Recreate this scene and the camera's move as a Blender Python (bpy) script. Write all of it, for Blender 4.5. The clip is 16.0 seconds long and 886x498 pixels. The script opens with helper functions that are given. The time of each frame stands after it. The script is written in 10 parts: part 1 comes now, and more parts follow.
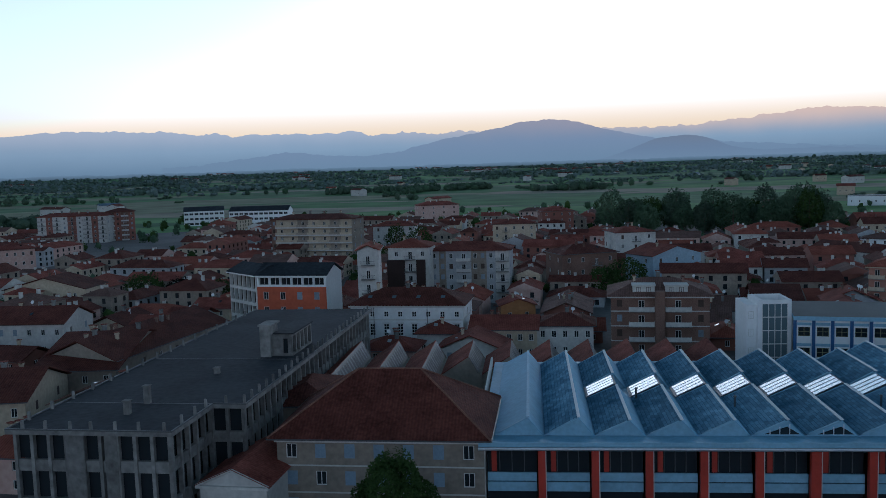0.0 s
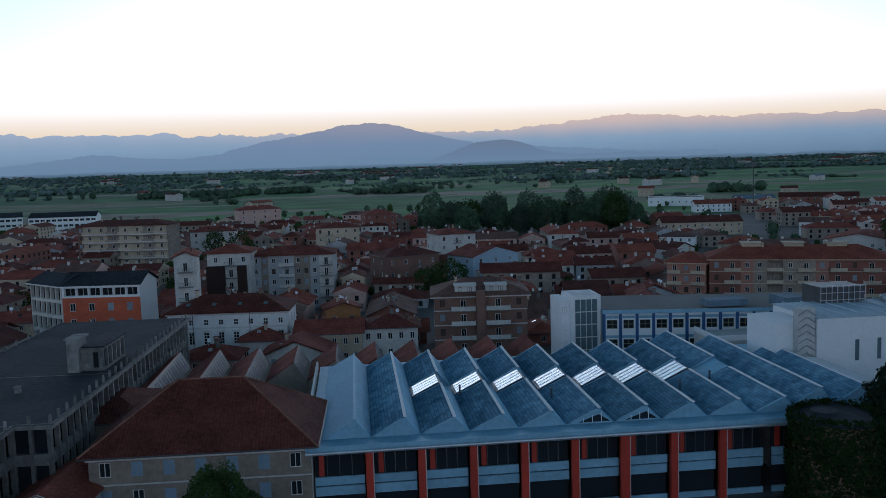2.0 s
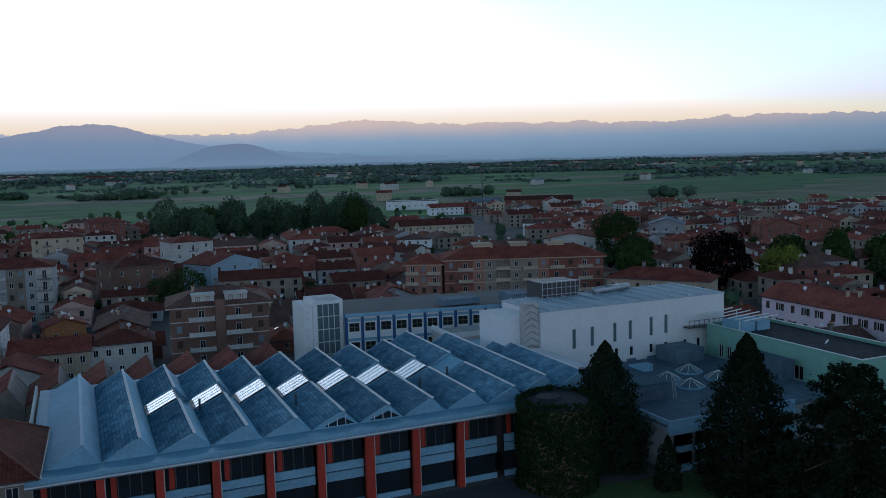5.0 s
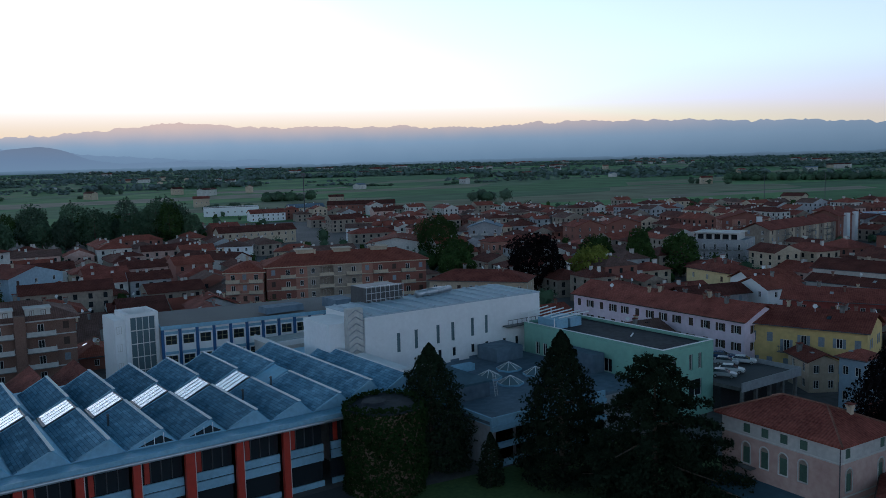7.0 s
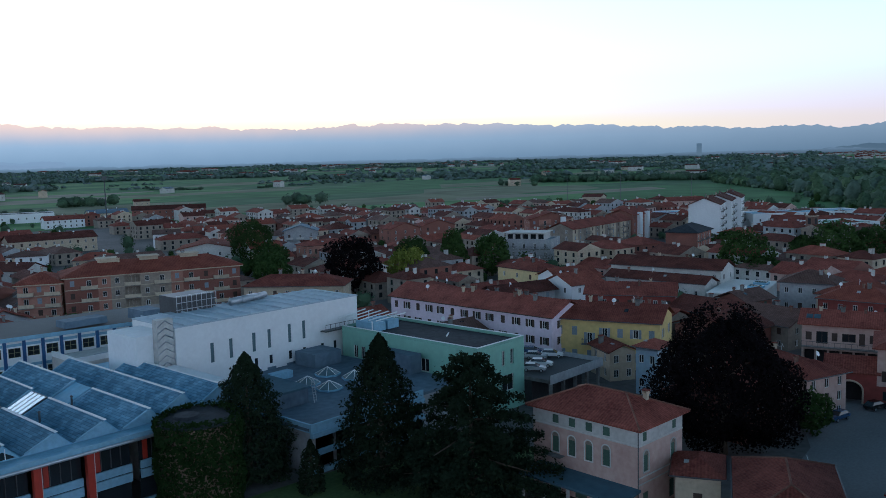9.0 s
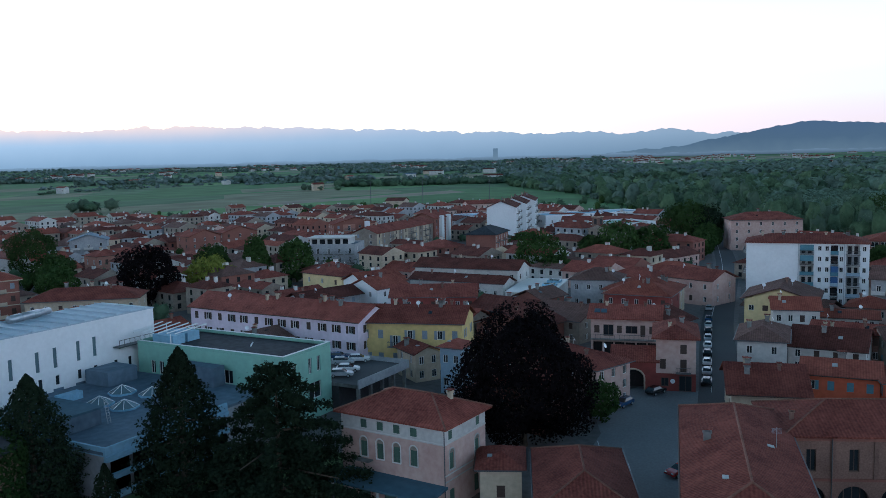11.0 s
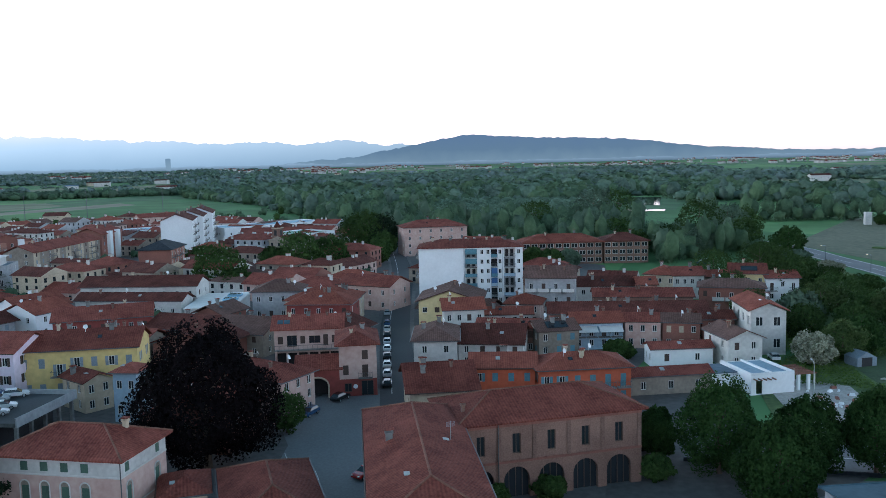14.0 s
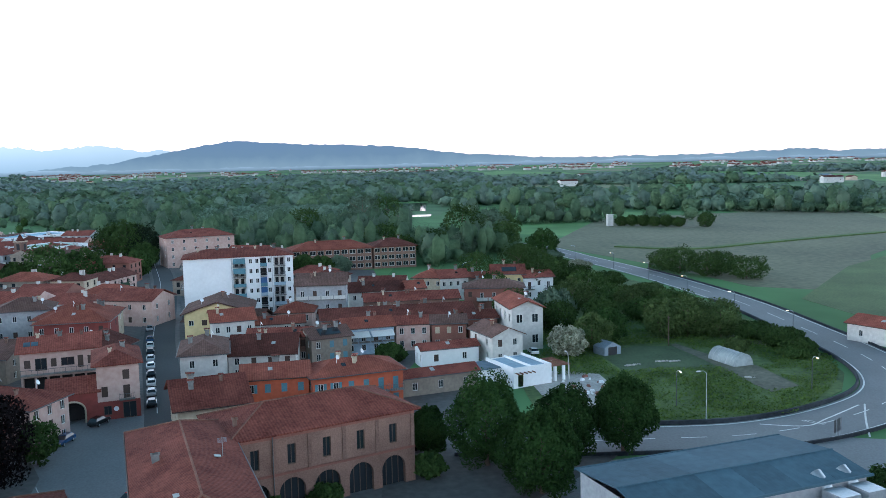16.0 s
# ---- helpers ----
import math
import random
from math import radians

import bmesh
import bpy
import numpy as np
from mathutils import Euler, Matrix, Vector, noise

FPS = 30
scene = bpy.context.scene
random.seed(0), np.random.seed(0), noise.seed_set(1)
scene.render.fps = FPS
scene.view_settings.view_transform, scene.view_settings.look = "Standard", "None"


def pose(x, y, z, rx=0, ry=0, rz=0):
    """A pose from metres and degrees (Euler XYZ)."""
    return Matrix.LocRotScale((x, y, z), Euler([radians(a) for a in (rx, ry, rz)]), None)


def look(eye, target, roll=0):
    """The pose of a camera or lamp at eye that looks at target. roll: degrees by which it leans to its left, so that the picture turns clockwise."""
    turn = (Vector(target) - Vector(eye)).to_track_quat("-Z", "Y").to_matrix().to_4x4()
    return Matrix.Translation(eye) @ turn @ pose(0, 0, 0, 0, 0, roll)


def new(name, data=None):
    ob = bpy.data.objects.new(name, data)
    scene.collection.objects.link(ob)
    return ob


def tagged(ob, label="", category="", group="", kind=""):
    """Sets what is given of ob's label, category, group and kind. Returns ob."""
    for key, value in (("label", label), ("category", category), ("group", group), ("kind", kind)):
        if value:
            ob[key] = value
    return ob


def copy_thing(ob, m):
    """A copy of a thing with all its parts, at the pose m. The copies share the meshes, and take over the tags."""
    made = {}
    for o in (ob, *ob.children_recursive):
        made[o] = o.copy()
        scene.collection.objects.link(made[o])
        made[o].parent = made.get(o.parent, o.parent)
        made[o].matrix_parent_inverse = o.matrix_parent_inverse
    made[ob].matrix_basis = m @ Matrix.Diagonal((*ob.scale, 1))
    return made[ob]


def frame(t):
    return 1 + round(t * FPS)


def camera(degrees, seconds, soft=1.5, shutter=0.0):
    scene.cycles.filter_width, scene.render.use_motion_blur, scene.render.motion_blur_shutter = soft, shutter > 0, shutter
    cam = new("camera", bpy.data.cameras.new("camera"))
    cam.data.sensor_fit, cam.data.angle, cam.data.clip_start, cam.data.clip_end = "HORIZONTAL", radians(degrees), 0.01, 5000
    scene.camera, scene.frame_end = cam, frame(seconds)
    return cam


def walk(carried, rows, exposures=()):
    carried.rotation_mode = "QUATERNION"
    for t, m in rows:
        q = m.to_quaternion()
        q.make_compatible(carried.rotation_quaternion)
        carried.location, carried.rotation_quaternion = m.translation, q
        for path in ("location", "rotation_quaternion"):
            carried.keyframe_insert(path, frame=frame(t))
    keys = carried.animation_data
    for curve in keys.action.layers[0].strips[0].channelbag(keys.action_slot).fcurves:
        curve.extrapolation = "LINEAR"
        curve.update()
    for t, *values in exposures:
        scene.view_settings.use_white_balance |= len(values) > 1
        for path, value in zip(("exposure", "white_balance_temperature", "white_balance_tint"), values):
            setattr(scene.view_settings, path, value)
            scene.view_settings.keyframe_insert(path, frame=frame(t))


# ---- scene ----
cam = camera(55.18, 16.0, soft=0.85)
# seconds, eye in metres, yaw, pitch, roll in degrees
ROWS = [
    (0.0, 0.05, -0.00, 42.02, 5.77, -5.65, 1.80),
    (0.5, 0.05, -0.04, 41.99, 2.69, -5.68, 1.79),
    (1.0, 0.05, -0.08, 41.97, -0.29, -5.69, 1.78),
    (1.5, 0.06, -0.11, 41.96, -3.24, -5.73, 1.78),
    (2.0, 0.08, -0.14, 41.95, -6.15, -5.78, 1.73),
    (2.5, 0.09, -0.16, 41.95, -9.04, -5.78, 1.70),
    (3.0, 0.11, -0.19, 41.95, -11.89, -5.80, 1.64),
    (3.5, 0.13, -0.21, 41.96, -14.80, -5.85, 1.58),
    (4.0, 0.15, -0.23, 41.98, -17.72, -5.90, 1.54),
    (6.5, 0.24, -0.36, 42.13, -32.46, -5.92, 1.42),
    (7.0, 0.26, -0.39, 42.17, -35.49, -5.93, 1.45),
    (7.5, 0.27, -0.43, 42.22, -38.49, -5.95, 1.43),
    (8.0, 0.28, -0.47, 42.27, -41.52, -5.96, 1.45),
    (8.5, 0.29, -0.51, 42.32, -44.65, -6.02, 1.40),
    (9.0, 0.29, -0.55, 42.37, -47.88, -6.06, 1.40),
    (11.5, 0.26, -0.80, 42.63, -64.35, -6.07, 1.36),
    (12.0, 0.24, -0.85, 42.67, -67.55, -6.04, 1.36),
    (12.5, 0.22, -0.89, 42.72, -70.72, -6.01, 1.30),
    (13.0, 0.19, -0.94, 42.75, -74.63, -5.98, 1.32),
    (13.5, 0.16, -0.97, 42.79, -78.54, -5.92, 1.31),
    (14.0, 0.13, -1.01, 42.81, -82.47, -5.87, 1.27),
    (14.5, 0.10, -1.03, 42.82, -86.33, -5.83, 1.23),
    (15.0, 0.06, -1.05, 42.83, -90.22, -5.78, 1.23),
    (15.5, 0.02, -1.05, 42.83, -94.15, -5.76, 1.23),
    (16.0, -0.03, -1.04, 42.81, -97.98, -5.74, 1.27),
]
EXPOSURES = [(t, e, k, 8) for t, e, k in ((0.0, 0.54, 4850), (2.5, 0.48, 4840), (4.0, 0.5, 4820), (7.0, 0.58, 4850), (7.5, 0.8, 4860), (9.0, 1.06, 4870), (12.5, 1.66, 5000), (13.0, 1.74, 5050), (13.5, 2.02, 5100), (15.0, 2.06, 5180), (15.5, 2.2, 5180), (16.0, 2.48, 5200))]
walk(cam, [(t, pose(x, y, z, 90 + pitch, roll, yaw)) for t, x, y, z, yaw, pitch, roll in ROWS], EXPOSURES)

# ---- light: dusk, the sun has just gone down behind the mountains to the north of the town ----
SUN_AZ = radians(6.0)
world = bpy.data.worlds.new("world")
scene.world = world
world.use_nodes = True
wn = world.node_tree
bg = wn.nodes["Background"]
sky = wn.nodes.new("ShaderNodeTexSky")
sky.sky_type = "NISHITA"
sky.sun_disc = False
sky.sun_elevation = radians(2.5)
sky.sun_rotation = SUN_AZ
sky.air_density, sky.dust_density, sky.ozone_density = 1.0, 0.6, 1.5
soften = wn.nodes.new("ShaderNodeHueSaturation")
soften.inputs["Saturation"].default_value = 0.1
spread = wn.nodes.new("ShaderNodeGamma")
spread.inputs["Gamma"].default_value = 0.7
wn.links.new(sky.outputs[0], spread.inputs["Color"])
wn.links.new(spread.outputs[0], soften.inputs["Color"])
# after sunset the sky falls off towards the zenith
place = wn.nodes.new("ShaderNodeTexCoord")
split = wn.nodes.new("ShaderNodeSeparateXYZ")
wn.links.new(place.outputs["Generated"], split.inputs[0])
fall = wn.nodes.new("ShaderNodeMapRange")
fall.interpolation_type = "SMOOTHSTEP"
fall.inputs[1].default_value, fall.inputs[2].default_value, fall.inputs[3].default_value, fall.inputs[4].default_value = 0.16, 0.76, 2.45, 0.42
wn.links.new(split.outputs["Z"], fall.inputs[0])
dim = wn.nodes.new("ShaderNodeVectorMath")
dim.operation = "SCALE"
wn.links.new(soften.outputs[0], dim.inputs[0])
wn.links.new(fall.outputs[0], dim.inputs["Scale"])
# the last degrees over the horizon are dimmed and reddened by the thick air
low = wn.nodes.new("ShaderNodeMapRange")
low.interpolation_type = "SMOOTHSTEP"
low.inputs[1].default_value, low.inputs[2].default_value = 0.03, 0.12
wn.links.new(split.outputs["Z"], low.inputs[0])
air = wn.nodes.new("ShaderNodeMix")
air.data_type = "RGBA"
air.inputs[6].default_value, air.inputs[7].default_value = (0.76, 0.58, 0.51, 1), (1, 1, 1, 1)
wn.links.new(low.outputs[0], air.inputs[0])
thick = wn.nodes.new("ShaderNodeVectorMath")
thick.operation = "MULTIPLY"
wn.links.new(dim.outputs[0], thick.inputs[0])
wn.links.new(air.outputs[2], thick.inputs[1])
# overhead the dusk sky is deep blue
high = wn.nodes.new("ShaderNodeMapRange")
high.interpolation_type = "SMOOTHSTEP"
high.inputs[1].default_value, high.inputs[2].default_value = 0.27, 0.6
wn.links.new(split.outputs["Z"], high.inputs[0])
deep = wn.nodes.new("ShaderNodeMix")
deep.data_type = "RGBA"
deep.inputs[6].default_value, deep.inputs[7].default_value = (1, 1, 1, 1), (0.55, 0.95, 1.17, 1)
wn.links.new(high.outputs[0], deep.inputs[0])
blue = wn.nodes.new("ShaderNodeVectorMath")
blue.operation = "MULTIPLY"
# dust over the ridges holds the sunset glow back to a yellow band
def ceiling_step(z0, z1, a, b):
    f = wn.nodes.new("ShaderNodeMapRange")
    f.interpolation_type = "SMOOTHSTEP"
    f.inputs[1].default_value, f.inputs[2].default_value = z0, z1
    wn.links.new(split.outputs["Z"], f.inputs[0])
    q = wn.nodes.new("ShaderNodeMix")
    q.data_type = "RGBA"
    wn.links.new(f.outputs[0], q.inputs[0])
    for socket, c in ((q.inputs[6], a), (q.inputs[7], b)):
        if isinstance(c, tuple):
            socket.default_value = (*c, 1)
        else:
            wn.links.new(c, socket)
    return q.outputs[2]


dust = ceiling_step(0.03, 0.13, (4.6, 3.1, 1.75), (9.5, 8.6, 7.6))
dust = ceiling_step(0.14, 0.26, dust, (60.0, 60.0, 60.0))
held = wn.nodes.new("ShaderNodeVectorMath")
held.operation = "MINIMUM"
wn.links.new(thick.outputs[0], held.inputs[0])
wn.links.new(dust, held.inputs[1])
wn.links.new(held.outputs[0], blue.inputs[0])
wn.links.new(deep.outputs[2], blue.inputs[1])
wn.links.new(blue.outputs[0], bg.inputs[0])
bg.inputs[1].default_value = 0.15
sun_data = bpy.data.lights.new("sun", "SUN")
sun_data.energy, sun_data.angle, sun_data.color = 0.12, radians(20), (1.0, 0.8, 0.62)
sun = new("sun", sun_data)
sun.matrix_world = look((0, 0, 0), (-math.sin(SUN_AZ), -math.cos(SUN_AZ), -0.12))

# ---- materials ----
def material(name, color, rough=0.8, var=0.25, fine=3.0, coarse=0.15, bump=0.2, tint=None, metal=0.0, spec=0.5, wave=None, island=0.0):
    """A worn surface: base colour varied at two scales and from object to object, with fine relief.
    wave: (axis, period in metres, depth) for courses or ribs."""
    m = bpy.data.materials.new(name)
    m.use_nodes = True
    n, l = m.node_tree.nodes, m.node_tree.links
    b = n["Principled BSDF"]
    b.inputs["Roughness"].default_value, b.inputs["Metallic"].default_value = rough, metal
    b.inputs["Specular IOR Level"].default_value = spec
    tc = n.new("ShaderNodeTexCoord")
    info = n.new("ShaderNodeObjectInfo")
    shift = n.new("ShaderNodeVectorMath")
    shift.operation = "MULTIPLY_ADD"
    shift.inputs[1].default_value = (1, 1, 1)
    l.new(tc.outputs["Object"], shift.inputs[0])
    scale = n.new("ShaderNodeVectorMath")
    scale.operation = "SCALE"
    scale.inputs[0].default_value = (37, 53, 11)
    l.new(info.outputs["Random"], scale.inputs["Scale"])
    l.new(scale.outputs[0], shift.inputs[2])
    def noise_node(s, detail):
        t = n.new("ShaderNodeTexNoise")
        t.inputs["Scale"].default_value, t.inputs["Detail"].default_value = s, detail
        l.new(shift.outputs[0], t.inputs["Vector"])
        return t.outputs["Fac"]
    big, small = noise_node(coarse, 5), noise_node(fine, 6)
    add = n.new("ShaderNodeMath")
    add.operation = "ADD"
    l.new(big, add.inputs[0]), l.new(small, add.inputs[1])
    source = add.outputs[0]
    if island:
        geo = n.new("ShaderNodeNewGeometry")
        mul = n.new("ShaderNodeMath")
        mul.operation = "MULTIPLY_ADD"
        l.new(geo.outputs["Random Per Island"], mul.inputs[0])
        mul.inputs[1].default_value = island
        l.new(source, mul.inputs[2])
        source = mul.outputs[0]
    ramp = n.new("ShaderNodeMapRange")
    ramp.inputs[1].default_value, ramp.inputs[2].default_value = 0.65, 1.35 + island
    l.new(source, ramp.inputs[0])
    mix = n.new("ShaderNodeMix")
    mix.data_type = "RGBA"
    t = tint or tuple(c * (1 + 1.3 * var) for c in color)
    mix.inputs[6].default_value = (*[c * (1 - var) for c in color], 1)
    mix.inputs[7].default_value = (*[min(0.9, c) for c in t], 1)
    l.new(ramp.outputs[0], mix.inputs[0])
    hsv = n.new("ShaderNodeHueSaturation")
    l.new(mix.outputs[2], hsv.inputs["Color"])
    val = n.new("ShaderNodeMapRange")
    val.inputs[3].default_value, val.inputs[4].default_value = 1 - 0.5 * var, 1 + 0.5 * var
    l.new(info.outputs["Random"], val.inputs[0])
    l.new(val.outputs[0], hsv.inputs["Value"])
    l.new(hsv.outputs[0], b.inputs["Base Color"])
    bmp = n.new("ShaderNodeBump")
    bmp.inputs["Strength"].default_value, bmp.inputs["Distance"].default_value = bump, 0.05
    l.new(small, bmp.inputs["Height"])
    if wave:
        axis, period, depth = wave
        vec = tc.outputs["Object"]
        if axis == "SLOPE":
            # ribs run down the slope, whichever way the roof faces
            sep_n, sep_p = n.new("ShaderNodeSeparateXYZ"), n.new("ShaderNodeSeparateXYZ")
            l.new(tc.outputs["Normal"], sep_n.inputs[0]), l.new(tc.outputs["Object"], sep_p.inputs[0])
            ab = [n.new("ShaderNodeMath") for _ in range(3)]
            for q, o in zip(ab, ("ABSOLUTE", "ABSOLUTE", "GREATER_THAN")):
                q.operation = o
            l.new(sep_n.outputs[0], ab[0].inputs[0]), l.new(sep_n.outputs[1], ab[1].inputs[0])
            l.new(ab[0].outputs[0], ab[2].inputs[0]), l.new(ab[1].outputs[0], ab[2].inputs[1])
            pick = n.new("ShaderNodeMix")
            l.new(ab[2].outputs[0], pick.inputs[0]), l.new(sep_p.outputs[0], pick.inputs[2]), l.new(sep_p.outputs[1], pick.inputs[3])
            comb = n.new("ShaderNodeCombineXYZ")
            l.new(pick.outputs[0], comb.inputs[0]), l.new(sep_p.outputs[2], comb.inputs[1])
            vec = comb.outputs[0]
        w = n.new("ShaderNodeTexWave")
        w.bands_direction = "X" if axis == "SLOPE" else axis
        w.inputs["Scale"].default_value = 0.314 / period
        w.inputs["Distortion"].default_value, w.inputs["Detail"].default_value = 0.5, 1
        l.new(vec, w.inputs["Vector"])
        second = n.new("ShaderNodeBump")
        second.inputs["Strength"].default_value, second.inputs["Distance"].default_value = 1.0, depth
        l.new(w.outputs["Fac"], second.inputs["Height"])
        l.new(bmp.outputs[0], second.inputs["Normal"])
        bmp = second
        if axis == "SLOPE":
            # Tile colour darkens in the lows between ribs, crease shade painted in.
            groove_shade = n.new("ShaderNodeMapRange")
            groove_shade.inputs[3].default_value, groove_shade.inputs[4].default_value = 0.84, 1.08
            l.new(w.outputs["Fac"], groove_shade.inputs[0])
            times = n.new("ShaderNodeMath")
            times.operation = "MULTIPLY"
            l.new(val.outputs[0], times.inputs[0]), l.new(groove_shade.outputs[0], times.inputs[1])
            l.new(times.outputs[0], hsv.inputs["Value"])
    l.new(bmp.outputs[0], b.inputs["Normal"])
    return m


def glass_material(name, color, rough):
    m = bpy.data.materials.new(name)
    m.use_nodes = True
    b = m.node_tree.nodes["Principled BSDF"]
    b.inputs["Base Color"].default_value = (*color, 1)
    b.inputs["Roughness"].default_value = rough
    b.inputs["Specular IOR Level"].default_value = 0.6
    return m


def leaf_material(name, color, tint):
    m = material(name, color, 0.9, 0.45, 1.2, 0.25, 0.0, tint, spec=0.06, island=0.6)
    return m


TILE = material("old_clay_tiles", (0.165, 0.044, 0.033), 0.9, 0.42, 2.6, 0.3, 0.5, (0.285, 0.094, 0.068), spec=0.12, wave=("SLOPE", 0.4, 0.05))
TILE_DARK = material("brown_clay_tiles", (0.08, 0.024, 0.018), 0.85, 0.4, 2.4, 0.3, 0.5, (0.145, 0.05, 0.036), spec=0.12, wave=("SLOPE", 0.4, 0.05))
TILE_RED = material("new_red_tiles", (0.2, 0.054, 0.037), 0.88, 0.3, 2.0, 0.3, 0.5, (0.3, 0.1, 0.066), spec=0.12, wave=("SLOPE", 0.4, 0.05))
TILE_BROWN = material("grey_brown_tiles", (0.115, 0.066, 0.052), 0.85, 0.3, 2.0, 0.3, 0.5, (0.185, 0.11, 0.09), spec=0.12, wave=("SLOPE", 0.4, 0.05))
RIDGE = material("ridge_tiles", (0.17, 0.085, 0.06), 0.85, 0.35, 4.0, 0.5, 0.3, spec=0.15)
SLATE = material("dark_roof_felt", (0.024, 0.03, 0.038), 0.85, 0.4, 1.2, 0.12, 0.2, (0.05, 0.056, 0.064), spec=0.15)
FELT = material("grey_roof_membrane", (0.1, 0.145, 0.195), 0.75, 0.25, 0.9, 0.1, 0.15, (0.16, 0.215, 0.27), spec=0.2)
GRAVEL = material("gravel_roof", (0.135, 0.135, 0.13), 0.9, 0.25, 6.0, 0.1, 0.4)
METAL = material("zinc_sheet", (0.19, 0.38, 0.52), 0.6, 0.15, 1.5, 0.15, 0.08, metal=0.1, spec=0.15)
METAL_FLAT = material("zinc_flashing", (0.25, 0.41, 0.53), 0.6, 0.15, 2.0, 0.3, 0.08, metal=0.1, spec=0.2)
METAL_BLUE = material("blue_grey_sheet", (0.06, 0.105, 0.135), 0.75, 0.2, 1.0, 0.1, 0.08, spec=0.15, wave=("X", 0.5, 0.006))


def sheet_glazing(name, dark, light):
    """Small overlapping sheets of glazing in courses along the slope, uneven in tone; the reflected sky's blue is
    painted in.
    """
    m = material(name, dark, 0.6, 0.35, 0.5, 0.09, 0.03, light, spec=0.0)
    n, l = m.node_tree.nodes, m.node_tree.links
    b = n["Principled BSDF"]
    tc, sep, comb = n.new("ShaderNodeTexCoord"), n.new("ShaderNodeSeparateXYZ"), n.new("ShaderNodeCombineXYZ")
    l.new(tc.outputs["Object"], sep.inputs[0])
    l.new(sep.outputs[1], comb.inputs[0]), l.new(sep.outputs[0], comb.inputs[1])
    br = n.new("ShaderNodeTexBrick")
    br.inputs["Scale"].default_value, br.inputs["Brick Width"].default_value, br.inputs["Row Height"].default_value = 1.0, 1.15, 0.42
    br.inputs["Mortar Size"].default_value = 0.03
    br.inputs["Color1"].default_value, br.inputs["Color2"].default_value, br.inputs["Mortar"].default_value = (0.8, 0.8, 0.8, 1), (1.25, 1.25, 1.25, 1), (0.6, 0.62, 0.65, 1)
    l.new(comb.outputs[0], br.inputs["Vector"])
    mix = n.new("ShaderNodeMix")
    mix.data_type, mix.blend_type = "RGBA", "MULTIPLY"
    mix.inputs[0].default_value = 1.0
    old = b.inputs["Base Color"].links[0].from_socket
    l.new(old, mix.inputs[6]), l.new(br.outputs["Color"], mix.inputs[7])
    l.new(mix.outputs[2], b.inputs["Base Color"])
    bmp = n.new("ShaderNodeBump")
    bmp.inputs["Strength"].default_value, bmp.inputs["Distance"].default_value = 0.35, 0.03
    l.new(br.outputs["Fac"], bmp.inputs["Height"])
    l.new(b.inputs["Normal"].links[0].from_socket, bmp.inputs["Normal"])
    l.new(bmp.outputs[0], b.inputs["Normal"])
    return m


SOLAR = sheet_glazing("sky_tinted_roof_glazing", (0.11, 0.215, 0.32), (0.23, 0.36, 0.47))
PALE_SHEET = material("pale_roof_sheet", (0.42, 0.5, 0.56), 0.6, 0.12, 1.5, 0.15, 0.08, spec=0.2)
SKYLIGHT = material("milky_skylight", (0.88, 0.88, 0.82), 0.2, 0.08, 2.0, 0.5, 0.02, metal=0.85, spec=0.6)
PLASTIC = material("clouded_plastic", (0.3, 0.34, 0.34), 0.5, 0.2, 1.5, 0.3, 0.05, (0.42, 0.46, 0.45), spec=0.2)
PANE = glass_material("window_glass", (0.02, 0.025, 0.03), 0.08)
GLASS_STAIR = glass_material("stairwell_glass", (0.12, 0.17, 0.19), 0.1)
GLASS_OLD = material("weathered_wired_glass", (0.14, 0.16, 0.17), 0.5, 0.4, 2.0, 0.4, 0.1, (0.3, 0.32, 0.32), spec=0.15)
FRAME_W = material("white_window_frame", (0.6, 0.6, 0.57), 0.5, 0.12, 4.0, 0.5, 0.1)
FRAME_D = material("brown_wood_frame", (0.07, 0.045, 0.03), 0.6, 0.2, 4.0, 0.5, 0.1)
FRAME_OLIVE = material("olive_window_frame", (0.2, 0.19, 0.09), 0.6, 0.2, 4.0, 0.5, 0.1)
SHUT_BROWN = material("brown_shutter", (0.05, 0.03, 0.022), 0.7, 0.2, 4.0, 0.5, 0.1)
SHUT_GREY = material("grey_shutter", (0.2, 0.24, 0.28), 0.7, 0.2, 4.0, 0.5, 0.1)
SHUT_BLUE = material("pale_blue_shutter", (0.2, 0.27, 0.35), 0.7, 0.15, 4.0, 0.5, 0.1)
SHUT_TEAL = material("teal_shutter", (0.09, 0.2, 0.25), 0.7, 0.15, 4.0, 0.5, 0.1)
SHUT_GREEN = material("green_shutter", (0.06, 0.11, 0.08), 0.7, 0.15, 4.0, 0.5, 0.1)
WHITE = material("white_render", (0.76, 0.77, 0.77), 0.85, 0.06, 1.5, 0.18, 0.15)
PALE_WALL = material("worn_white_render", (0.6, 0.61, 0.61), 0.88, 0.12, 1.5, 0.18, 0.15)
OFFWHITE = material("off_white_render", (0.5, 0.49, 0.46), 0.88, 0.18, 1.5, 0.2, 0.2)
CREAM = material("cream_render", (0.44, 0.37, 0.27), 0.88, 0.2, 1.5, 0.2, 0.2)
BEIGE = material("weathered_beige_render", (0.24, 0.205, 0.165), 0.9, 0.25, 1.5, 0.2, 0.2)
GREY = material("grey_render", (0.32, 0.33, 0.34), 0.88, 0.2, 1.5, 0.2, 0.2)
YELLOW_OCHRE = material("ochre_render", (0.42, 0.2, 0.075), 0.88, 0.16, 1.2, 0.2, 0.2)
SALMON = material("salmon_render", (0.33, 0.17, 0.125), 0.88, 0.16, 1.5, 0.2, 0.2)
